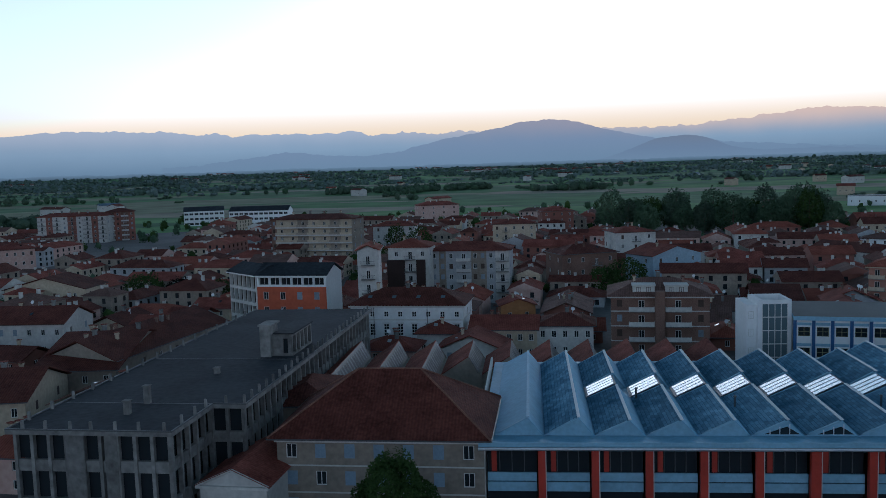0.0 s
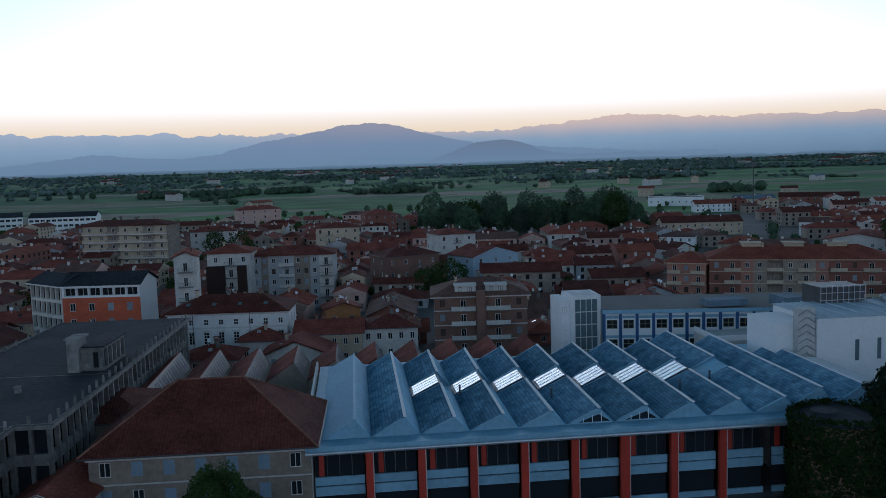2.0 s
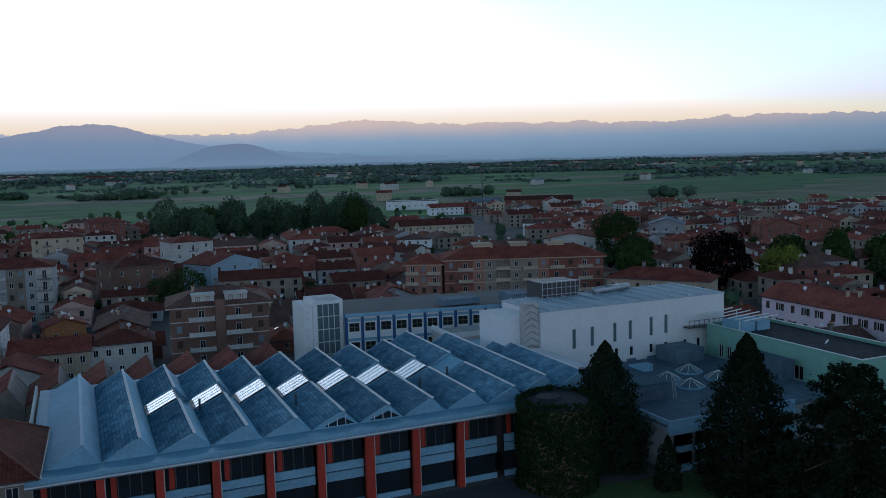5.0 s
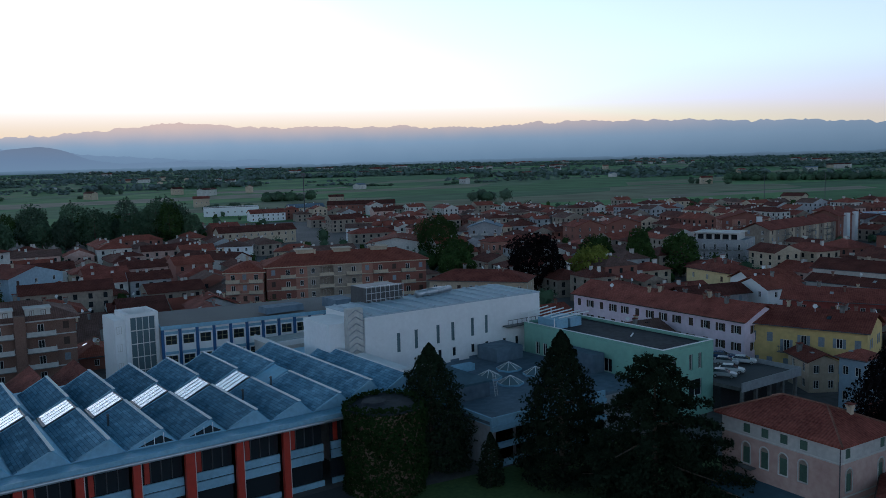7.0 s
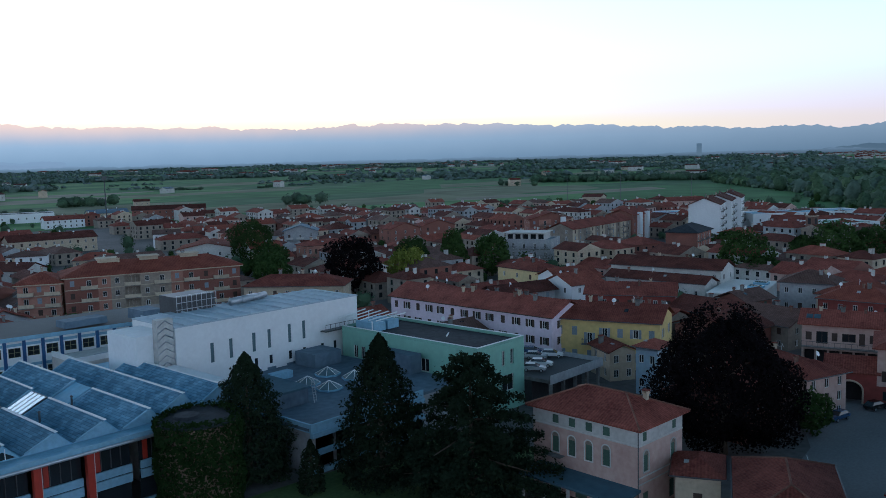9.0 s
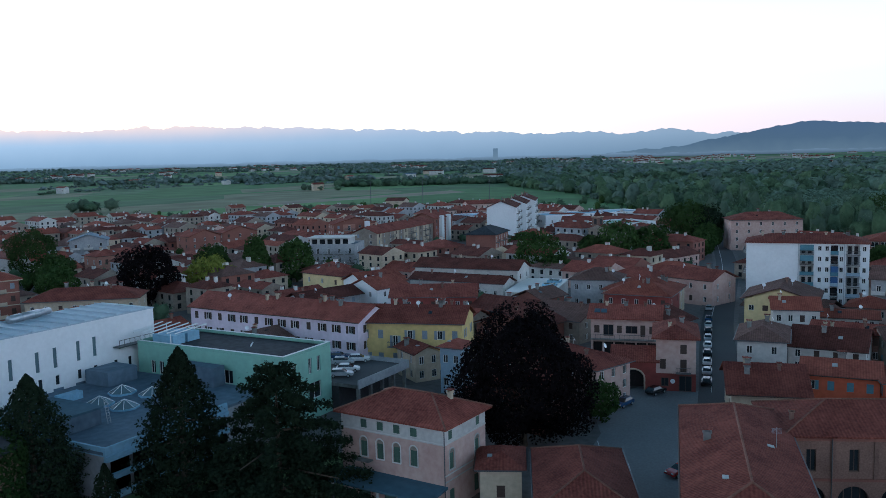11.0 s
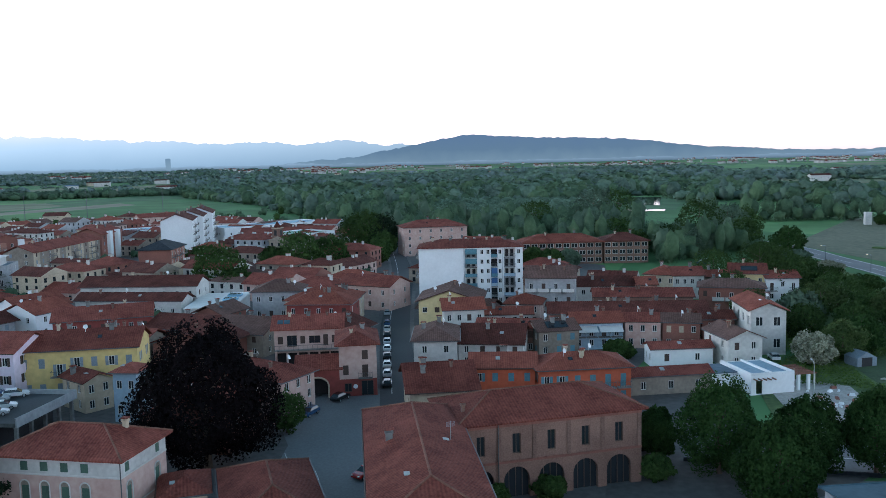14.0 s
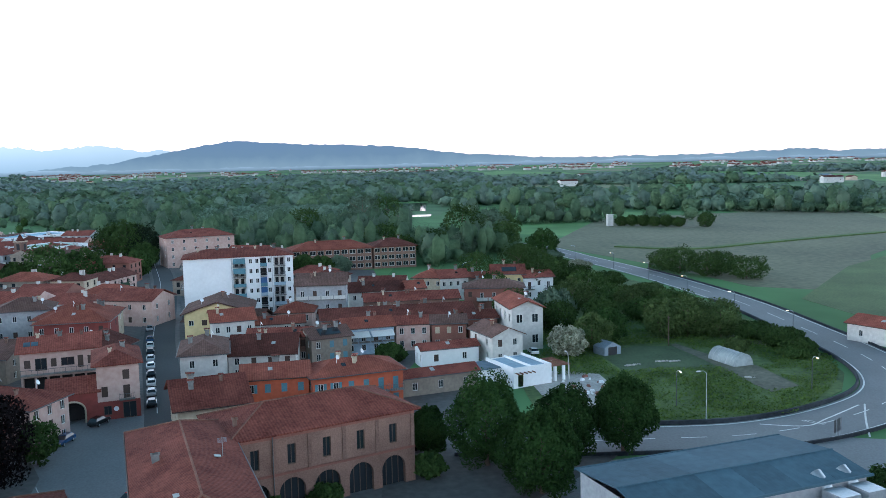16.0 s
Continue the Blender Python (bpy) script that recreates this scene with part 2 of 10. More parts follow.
CLAD_BROWN = material("dark_brown_cladding", (0.03, 0.019, 0.016), 0.7, 0.2, 2.0, 0.2, 0.1, spec=0.2)
PINK = material("faded_pink_render", (0.48, 0.31, 0.26), 0.88, 0.16, 1.2, 0.2, 0.2, (0.56, 0.42, 0.36))
LILAC = material("lilac_render", (0.7, 0.6, 0.68), 0.88, 0.12, 1.2, 0.2, 0.2)
YELLOW = material("yellow_render", (0.6, 0.46, 0.18), 0.88, 0.15, 1.2, 0.2, 0.2)
PALEYELLOW = material("pale_yellow_render", (0.66, 0.54, 0.28), 0.88, 0.12, 1.2, 0.2, 0.2)
ORANGE = material("orange_render", (0.42, 0.1, 0.045), 0.88, 0.18, 1.2, 0.2, 0.2)
GREEN = material("mint_panel", (0.24, 0.43, 0.34), 0.7, 0.12, 1.0, 0.2, 0.08)
BLUE = material("blue_enamel", (0.026, 0.085, 0.22), 0.5, 0.15, 2.0, 0.3, 0.05)
BLUEWALL = material("pale_blue_render", (0.3, 0.39, 0.47), 0.88, 0.15, 1.5, 0.2, 0.15)
RED_PAINT = material("red_painted_steel", (0.36, 0.035, 0.018), 0.5, 0.15, 2.0, 0.3, 0.05)
DARKRED = material("dark_red_render", (0.22, 0.05, 0.04), 0.85, 0.2, 1.5, 0.2, 0.2)
CONCRETE = material("stained_concrete", (0.145, 0.142, 0.135), 0.9, 0.4, 1.2, 0.2, 0.3, (0.28, 0.275, 0.26))
BRICK = material("brown_red_brick", (0.16, 0.09, 0.066), 0.9, 0.28, 5.0, 0.2, 0.4, (0.26, 0.16, 0.12), wave=("Z", 0.08, 0.01))
BRICK_RED = material("red_facing_brick", (0.22, 0.095, 0.07), 0.9, 0.2, 5.0, 0.2, 0.4, wave=("Z", 0.08, 0.01))
# Near-black that stands for shade in arches and openings; also a shed door.
DARK = material("dark_shade_and_door", (0.03, 0.03, 0.032), 0.9, 0.3)
STEEL = material("dark_steel", (0.1, 0.105, 0.11), 0.5, 0.2, 3.0, 0.4, 0.1, metal=0.6)
GALV = material("galvanised_steel", (0.42, 0.44, 0.46), 0.4, 0.15, 3.0, 0.4, 0.08, metal=0.7)
ASPHALT = material("asphalt", (0.07, 0.073, 0.078), 0.9, 0.25, 3.0, 0.06, 0.2, (0.085, 0.086, 0.088))
ROADGREY = material("worn_road_asphalt", (0.175, 0.18, 0.185), 0.85, 0.2, 3.0, 0.05, 0.15)
PAVING = material("town_yard_paving", (0.11, 0.105, 0.1), 0.9, 0.35, 0.8, 0.04, 0.2)
LINE = material("road_paint", (0.6, 0.6, 0.58), 0.7, 0.2, 3.0, 0.3, 0.05)
KERB = material("kerb_concrete", (0.3, 0.29, 0.28), 0.9, 0.2, 3.0, 0.3, 0.2)
GRASS = material("rough_grass", (0.05, 0.095, 0.022), 0.95, 0.35, 1.6, 0.05, 0.6, (0.1, 0.15, 0.04))
GRASS_BRIGHT = material("spring_grass", (0.04, 0.09, 0.018), 0.95, 0.4, 0.9, 0.11, 0.8, (0.12, 0.18, 0.04))
GRASS_MOWN = material("mown_grass", (0.04, 0.072, 0.026), 0.95, 0.3, 2.0, 0.12, 0.4, (0.075, 0.115, 0.045))
EARTH = material("dry_trodden_earth", (0.075, 0.08, 0.05), 0.95, 0.35, 1.2, 0.15, 0.5, (0.14, 0.14, 0.1))
SOIL = material("dry_soil", (0.085, 0.1, 0.05), 0.95, 0.3, 0.4, 0.012, 0.3, (0.165, 0.17, 0.095))
RUBBLE = material("pale_rubble", (0.4, 0.38, 0.35), 0.95, 0.3, 2.0, 0.2, 0.5)
BARK = material("bark", (0.09, 0.065, 0.045), 0.95, 0.3, 4.0, 0.6, 0.6)
LEAF = leaf_material("leaves_green", (0.028, 0.055, 0.017), (0.07, 0.115, 0.032))
LEAF_LIME = leaf_material("leaves_lime_tree", (0.015, 0.036, 0.009), (0.048, 0.09, 0.024))
LEAF_OLIVE = leaf_material("leaves_willow_scrub", (0.04, 0.066, 0.02), (0.095, 0.135, 0.045))
LEAF_LIGHT = leaf_material("leaves_yellow_green", (0.14, 0.17, 0.025), (0.24, 0.26, 0.05))
LEAF_DARK = leaf_material("needles_dark", (0.012, 0.022, 0.013), (0.028, 0.042, 0.022))
LEAF_PURPLE = leaf_material("leaves_copper_beech", (0.0062, 0.0052, 0.006), (0.0105, 0.0078, 0.0088))
# Far leaf tones pale and turn bluer by distance: haze painted into the colours.
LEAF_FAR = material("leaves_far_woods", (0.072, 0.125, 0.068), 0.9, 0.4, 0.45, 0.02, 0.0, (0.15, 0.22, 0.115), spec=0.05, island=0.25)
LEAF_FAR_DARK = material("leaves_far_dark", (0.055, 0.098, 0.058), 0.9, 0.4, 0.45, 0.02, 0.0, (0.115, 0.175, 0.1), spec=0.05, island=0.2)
LEAF_MIST = material("leaves_hazed_pale", (0.115, 0.175, 0.122), 0.9, 0.35, 0.3, 0.01, 0.0, (0.19, 0.262, 0.185), spec=0.05, island=0.2)
LEAF_MIST_DARK = material("leaves_hazed_deep", (0.095, 0.148, 0.108), 0.9, 0.4, 0.3, 0.01, 0.0, (0.16, 0.215, 0.17), spec=0.05, island=0.2)
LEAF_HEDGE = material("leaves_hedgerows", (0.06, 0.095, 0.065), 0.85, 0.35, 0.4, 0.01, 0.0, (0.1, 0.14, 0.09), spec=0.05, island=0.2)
LEAF_HAZE_BLUE = material("leaves_hazed_blue", (0.14, 0.19, 0.175), 0.9, 0.25, 0.2, 0.004, 0.0, (0.19, 0.24, 0.22), spec=0.05, island=0.15)
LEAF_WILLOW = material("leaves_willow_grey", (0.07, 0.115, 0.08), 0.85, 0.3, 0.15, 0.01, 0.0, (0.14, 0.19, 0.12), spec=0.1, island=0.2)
LEAF_GRASS = leaf_material("weeds", (0.045, 0.095, 0.02), (0.14, 0.2, 0.045))
BLOSSOM = leaf_material("elder_blossom", (0.12, 0.15, 0.06), (0.55, 0.55, 0.42))
IVY = leaf_material("ivy_leaves", (0.012, 0.028, 0.008), (0.03, 0.055, 0.014))
CAR_PAINTS = [material("car_paint_" + k, c, 0.25, 0.05, 2.0, 0.3, 0.0, spec=0.7) for k, c in
              (("black", (0.012, 0.013, 0.015)), ("silver", (0.4, 0.42, 0.44)), ("white", (0.65, 0.66, 0.66)), ("red", (0.35, 0.02, 0.015)), ("blue", (0.03, 0.07, 0.16)))]
TYRE = material("tyre_rubber", (0.02, 0.02, 0.02), 0.9, 0.1)
LAMPGLASS = bpy.data.materials.new("lit_lamp")
LAMPGLASS.use_nodes = True
LAMPGLASS.node_tree.nodes["Principled BSDF"].inputs["Emission Color"].default_value = (1, 0.6, 0.2, 1)
LAMPGLASS.node_tree.nodes["Principled BSDF"].inputs["Emission Strength"].default_value = 3.0
WATER = glass_material("still_water", (0.03, 0.04, 0.045), 0.05)


# ---- foliage ----
def leaf_mesh(name, pts, size, mat, rnd, normals=None, jitter=0.8):
    """Many small bent leaf clumps, each an island of its own, as one mesh."""
    n = len(pts)
    nor = rnd.normal(0, 1, (n, 3)) * jitter
    if normals is not None:
        nor = nor + normals
    nor /= np.linalg.norm(nor, axis=1, keepdims=True) + 1e-9
    t = np.cross(nor, rnd.normal(0, 1, (n, 3)))
    t /= np.linalg.norm(t, axis=1, keepdims=True) + 1e-9
    b = np.cross(nor, t)
    s = (np.asarray(size) * rnd.uniform(0.6, 1.3, n))[:, None]
    v = np.stack([pts - t * s * 0.5, pts - b * s * 0.35 + nor * s * 0.12, pts + t * s * 0.55, pts + b * s * 0.35 + nor * s * 0.1], 1).reshape(-1, 3)
    me = bpy.data.meshes.new(name)
    me.vertices.add(4 * n)
    me.vertices.foreach_set("co", v.astype(np.float32).ravel())
    me.loops.add(4 * n)
    me.loops.foreach_set("vertex_index", np.arange(4 * n, dtype=np.int32))
    me.polygons.add(n)
    me.polygons.foreach_set("loop_start", np.arange(0, 4 * n, 4, dtype=np.int32))
    me.update(calc_edges=True)
    me.materials.append(mat)
    return me


def leaf_cloud(name, pts, size, mat, parent, rnd, normals=None):
    ob = new(name, leaf_mesh(name, pts, size, mat, rnd, normals))
    ob.parent = parent
    return ob


def crown_points(kind, h, w, n, rnd):
    """Points and outward normals over an uneven crown between the trunk's fork and the top."""
    if kind == "cedar":
        # level boughs of different reach, each with drooping sprays, and gaps between them
        boughs = 95
        u = np.sort(rnd.uniform(0.02, 0.98, boughs))
        turn = np.arange(boughs) * 2.4 + rnd.uniform(-0.4, 0.4, boughs)
        reach = w / 2 * (1 - u) ** 0.62 * rnd.uniform(0.6, 1.12, boughs) + 0.5
        k = rnd.choice(boughs, n, p=reach / reach.sum())
        s = rnd.uniform(0.12, 1.0, n) ** 0.75
        wide = (0.35 + 0.16 * reach[k]) * (1.15 - 0.7 * s)
        side = rnd.normal(0, 0.55, n) * wide
        r = reach[k] * s
        z = u[k] * h + 0.5 * s - 0.1 * r * s - np.abs(side) * 0.35 + rnd.normal(0, 0.28, n)
        c, q = np.cos(turn[k]), np.sin(turn[k])
        p = np.stack([r * c - side * q, r * q + side * c, np.clip(z, 0.2, h)], 1)
        return p, np.stack([0.5 * c, 0.5 * q, 1.0 + 0 * c], 1)
    if kind == "cone":
        u = rnd.uniform(0, 1, n) ** 1.4
        z, a = u * h, rnd.uniform(0, 2 * np.pi, n)
        layers = 0.9 + 0.1 * np.sin(z * 3.3 + 1.3 * np.sin(2 * a))
        prof = np.sin(np.clip((1 - u) * 1.15, 0, 1) * np.pi / 2) ** 0.85
        lobes = 1 + 0.14 * np.sin(4 * a + z * 0.9) + 0.1 * np.sin(7 * a - z * 1.7) + 0.07 * np.sin(13 * a + z * 4.1)
        r = w / 2 * prof * layers * lobes * rnd.uniform(0.7, 1.06, n)
        return np.stack([r * np.cos(a), r * np.sin(a), z], 1), np.stack([np.cos(a), np.sin(a), 0.5 + 0 * a], 1)
    d = rnd.normal(0, 1, (n, 3))
    d /= np.linalg.norm(d, axis=1, keepdims=True)
    ph = rnd.uniform(0, 6.28, 8)
    a, e = np.arctan2(d[:, 1], d[:, 0]), d[:, 2]
    lump = 1 + 0.11 * np.sin(3 * a + ph[0] + 2 * e) + 0.09 * np.sin(5 * a + ph[1] - 4 * e) + 0.08 * np.sin(7 * e + ph[2] + 2 * a) + 0.05 * np.sin(11 * a + 9 * e + ph[3])
    r = lump * (0.72 + 0.3 * rnd.uniform(0, 1, n) ** 0.6)
    shape = {"round": (1, 1, 1), "egg": (1, 1, 1), "column": (1, 1, 1)}[kind]
    p = d * r[:, None] * np.array([w / 2, w / 2, h / 2]) + np.array([0, 0, h / 2])
    if kind == "egg":
        k = 1.12 - 0.35 * np.clip(p[:, 2] / h, 0, 1) ** 1.5
        p[:, 0] *= k
        p[:, 1] *= k
    return p, d


def tree(name, label, x, y, h, w, kind="round", leaf=None, trunk=0.18, n=5000, size=0.5, seed=1, group="trees", base=0.0):
    root = new(name)
    root.matrix_world = pose(x, y, base)
    tagged(root, label, "tree", group)
    rnd = np.random.RandomState(seed)
    leaf = leaf or LEAF
    bole = h * trunk
    bm = bmesh.new()
    r0 = 0.02 * h + 0.08
    tube(bm, (0, 0, -0.1), (0.1, 0.05, bole), r0 * 1.3, r0, n=8, caps=False)
    top = Vector((0.1, 0.05, bole))
    tube(bm, top, (0.15, 0.1, h * 0.9), r0, r0 * 0.15, n=7)
    for k in range(7):
        a, zz = 2.4 * k, bole + (h - bole) * (0.05 + 0.09 * k)
        reach = w * 0.36
        tube(bm, (0.1, 0.05, zz), (reach * math.cos(a), reach * math.sin(a), zz + (0.22 * (h - bole) if kind not in ("cone", "cedar") else -0.3)), r0 * 0.45, r0 * 0.1, n=5)
    part("trunk", bm, BARK, root)
    p, nor = crown_points(kind, h - bole, w, n, rnd)
    p[:, 2] += bole
    leaf_cloud("crown", p, size, leaf, root, rnd, nor)
    return root


# ---- building blocks ----
def part(name, bm, mats, parent=None, label="", smooth=False):
    """Links a bmesh as one mesh object under a thing or a part."""
    me = bpy.data.meshes.new(name)
    bm.to_mesh(me)
    bm.free()
    for m in mats if isinstance(mats, (list, tuple)) else [mats]:
        me.materials.append(m)
    if smooth:
        me.shade_smooth()
    ob = new(name, me)
    ob.parent = parent
    if label:
        ob["label"] = label
    return ob


def shared(name, me, parent, m=None, label=""):
    ob = new(name, me)
    ob.parent = parent
    if m is not None:
        ob.matrix_basis = m
    if label:
        ob["label"] = label
    return ob


def box(bm, x0, x1, y0, y1, z0, z1, mat=0, taper=0.0):
    v = [bm.verts.new(p) for p in ((x0, y0, z0), (x1, y0, z0), (x1, y1, z0), (x0, y1, z0),
                                   (x0 + taper, y0 + taper, z1), (x1 - taper, y0 + taper, z1), (x1 - taper, y1 - taper, z1), (x0 + taper, y1 - taper, z1))]
    for f in ((0, 3, 2, 1), (4, 5, 6, 7), (0, 1, 5, 4), (1, 2, 6, 5), (2, 3, 7, 6), (3, 0, 4, 7)):
        bm.faces.new([v[i] for i in f]).material_index = mat
    return v


def poly(bm, pts, mat=0):
    f = bm.faces.new([bm.verts.new(p) for p in pts])
    f.material_index = mat
    return f


def slab(bm, pts, thick, mat=0, mat_side=None):
    """A plate with the given top outline (counter-clockwise from above) and a thickness downwards."""
    top = [bm.verts.new(p) for p in pts]
    low = [bm.verts.new((p[0], p[1], p[2] - thick)) for p in pts]
    bm.faces.new(top).material_index = mat
    side = mat if mat_side is None else mat_side
    bm.faces.new(low[::-1]).material_index = side
    for i in range(len(pts)):
        j = (i + 1) % len(pts)
        bm.faces.new((top[i], low[i], low[j], top[j])).material_index = side


def tube(bm, a, b, r0, r1=None, n=8, mat=0, caps=True):
    a, b = Vector(a), Vector(b)
    r1 = r0 if r1 is None else r1
    q = (b - a).to_track_quat("Z", "Y")
    rings = []
    for p, r in ((a, r0), (b, r1)):
        rings.append([bm.verts.new(p + q @ Vector((r * math.cos(2 * math.pi * k / n), r * math.sin(2 * math.pi * k / n), 0))) for k in range(n)])
    for k in range(n):
        bm.faces.new((rings[0][k], rings[0][(k + 1) % n], rings[1][(k + 1) % n], rings[1][k])).material_index = mat
    if caps:
        bm.faces.new(rings[0][::-1]).material_index = mat
        bm.faces.new(rings[1]).material_index = mat


def ring(bm, x0, x1, y0, y1, out, z0, z1, mat=0):
    """A closed band of square section round a rectangle, in one piece; it stands out by out."""
    loops = []
    for o, z in ((0.004, z0), (out, z0), (out, z1), (0.004, z1)):
        loops.append([bm.verts.new(p) for p in ((x0 - o, y0 - o, z), (x1 + o, y0 - o, z), (x1 + o, y1 + o, z), (x0 - o, y1 + o, z))])
    for k in range(4):
        a, b = loops[k], loops[(k + 1) % 4]
        for i in range(4):
            j = (i + 1) % 4
            bm.faces.new((a[i], a[j], b[j], b[i])).material_index = mat


def facade(bm, a, b, z0, z1, holes, recess=0.18, mat=0):
    """A wall face from a to b (outside on its right-hand side), with rectangular openings and their reveals."""
    a, b = Vector(a), Vector(b)
    d = (b - a).normalized()
    inward = Vector((-d.y, d.x, 0)) * recess
    length = (b - a).length
    xs = sorted({0.0, length, *[h[0] for h in holes], *[h[1] for h in holes]})
    zs = sorted({z0, z1, *[h[2] for h in holes], *[h[3] for h in holes]})
    def at(x, z):
        return Vector((a.x + d.x * x, a.y + d.y * x, z))
    for i in range(len(xs) - 1):
        for k in range(len(zs) - 1):
            cx, cz = (xs[i] + xs[i + 1]) / 2, (zs[k] + zs[k + 1]) / 2
            if any(h[0] < cx < h[1] and h[2] < cz < h[3] for h in holes):
                continue
            poly(bm, (at(xs[i], zs[k]), at(xs[i + 1], zs[k]), at(xs[i + 1], zs[k + 1]), at(xs[i], zs[k + 1])), mat)
    for x0, x1, h0, h1 in holes:
        p = [at(x0, h0), at(x1, h0), at(x1, h1), at(x0, h1)]
        for i in range(4):
            j = (i + 1) % 4
            poly(bm, (p[j], p[i], p[i] + inward, p[j] + inward), mat)


WINDOWS = {}


def window_mesh(w, h, frame, leaf, closed=False):
    """A casement in one piece: frame, mullion and two recessed panes (or closed shutters); origin at the opening's lower middle."""
    key = (round(w, 2), round(h, 2), frame.name, leaf.name if leaf and closed else "")
    if key not in WINDOWS:
        bm = bmesh.new()
        f, m, y, deep = 0.09, 0.04, 0.08, 0.16
        if closed and leaf:
            f, m, y, deep = 0.03, 0.015, 0.03, 0.05
        xs, zs = (-w / 2, -w / 2 + f, -m, m, w / 2 - f, w / 2), (0, f, h - f, h)
        v = [[bm.verts.new((px, y, pz)) for pz in zs] for px in xs]
        for i in range(5):
            for k in range(3):
                ring = [v[i][k], v[i + 1][k], v[i + 1][k + 1], v[i][k + 1]]
                if k == 1 and i in (1, 3):
                    low = [bm.verts.new((q.co.x, deep, q.co.z)) for q in ring]
                    bm.faces.new(low).material_index = 1
                    for a in range(4):
                        b = (a + 1) % 4
                        bm.faces.new((ring[a], ring[b], low[b], low[a]))
                else:
                    bm.faces.new(ring)
        me = bpy.data.meshes.new("window")
        bm.to_mesh(me)
        bm.free()
        for mt in ((leaf, leaf) if closed and leaf else (frame, PANE)):
            me.materials.append(mt)
        WINDOWS[key] = me
    return WINDOWS[key]


SHUTTERS = {}


def shutter_mesh(w, h, leaf):
    """One slatted shutter leaf, hinged on its left edge."""
    key = (round(w, 2), round(h, 2), leaf.name)
    if key not in SHUTTERS:
        bm = bmesh.new()
        v = box(bm, 0, w, -0.06, -0.012, 0, h)
        bmesh.ops.inset_individual(bm, faces=[fc for fc in bm.faces if fc.normal.y < -0.5 or abs(fc.calc_center_median().y + 0.06) < 1e-4], thickness=0.07, depth=-0.02)
        me = bpy.data.meshes.new("shutter")
        bm.to_mesh(me)
        bm.free()
        me.materials.append(leaf)
        SHUTTERS[key] = me
    return SHUTTERS[key]


BALCONY = {}


def add_balcony(parent, m, w, d=1.1, solid=None):
    """A concrete balcony slab with a railing of bars or a solid parapet."""
    key = (round(w, 1), d, solid.name if solid else "")
    if key not in BALCONY:
        out = []
        bm = bmesh.new()
        box(bm, -w / 2, w / 2, -d, -0.003, -0.16, 0)
        out.append((bm, "balcony", CONCRETE))
        bm = bmesh.new()
        if solid:
            ring = [(-w / 2, -0.003), (-w / 2, -d), (w / 2, -d), (w / 2, -0.003), (w / 2 - 0.08, -0.003), (w / 2 - 0.08, -d + 0.08), (-w / 2 + 0.08, -d + 0.08), (-w / 2 + 0.08, -0.003)]
            slab(bm, [(px, py, 0.95) for px, py in ring], 0.947)
        else:
            ring = [(-w / 2, -0.003), (-w / 2, -d), (w / 2, -d), (w / 2, -0.003), (w / 2 - 0.05, -0.003), (w / 2 - 0.05, -d + 0.05), (-w / 2 + 0.05, -d + 0.05), (-w / 2 + 0.05, -0.003)]
            slab(bm, [(px, py, 1.0) for px, py in ring], 0.06)
            n = max(2, int(w / 0.28))
            for k in range(n + 1):
                x = -w / 2 + 0.025 + (w - 0.05) * k / n
                box(bm, x - 0.02, x + 0.02, -d + 0.01, -d + 0.04, 0.003, 0.945)
        out.append((bm, "railing", solid or STEEL))
        made = []
        for bm, kind, mat in out:
            me = bpy.data.meshes.new(kind)
            bm.to_mesh(me)
            bm.free()
            me.materials.append(mat)
            made.append(me)
        BALCONY[key] = made
    floor_slab = shared("balcony", BALCONY[key][0], parent, m)
    shared("railing", BALCONY[key][1], floor_slab)
    return floor_slab


CHIMNEYS = []


def chimney_mesh(k):
    if not CHIMNEYS:
        for w, d, h in ((0.55, 0.55, 0.85), (0.8, 0.55, 1.0), (0.45, 0.45, 0.7)):
            bm = bmesh.new()
            box(bm, -w / 2, w / 2, -d / 2, d / 2, -1.5, h, 0)
            box(bm, -w / 2 - 0.1, w / 2 + 0.1, -d / 2 - 0.1, d / 2 + 0.1, h + 0.003, h + 0.12, 0)
            for s in (-1, 1):
                box(bm, s * w / 2 - 0.1, s * w / 2 + 0.1, -d / 2, d / 2, h + 0.123, h + 0.4, 0)
            slab(bm, [(-w / 2 - 0.2, -d / 2 - 0.15, h + 0.5), (w / 2 + 0.2, -d / 2 - 0.15, h + 0.5), (w / 2 + 0.2, d / 2 + 0.15, h + 0.5), (-w / 2 - 0.2, d / 2 + 0.15, h + 0.5)], 0.09, 1)
            me = bpy.data.meshes.new("chimney")
            bm.to_mesh(me)
            bm.free()
            me.materials.append((CREAM, CONCRETE, BRICK)[len(CHIMNEYS)]), me.materials.append(TILE)
            CHIMNEYS.append(me)
    return CHIMNEYS[k % 3]


DISH = []


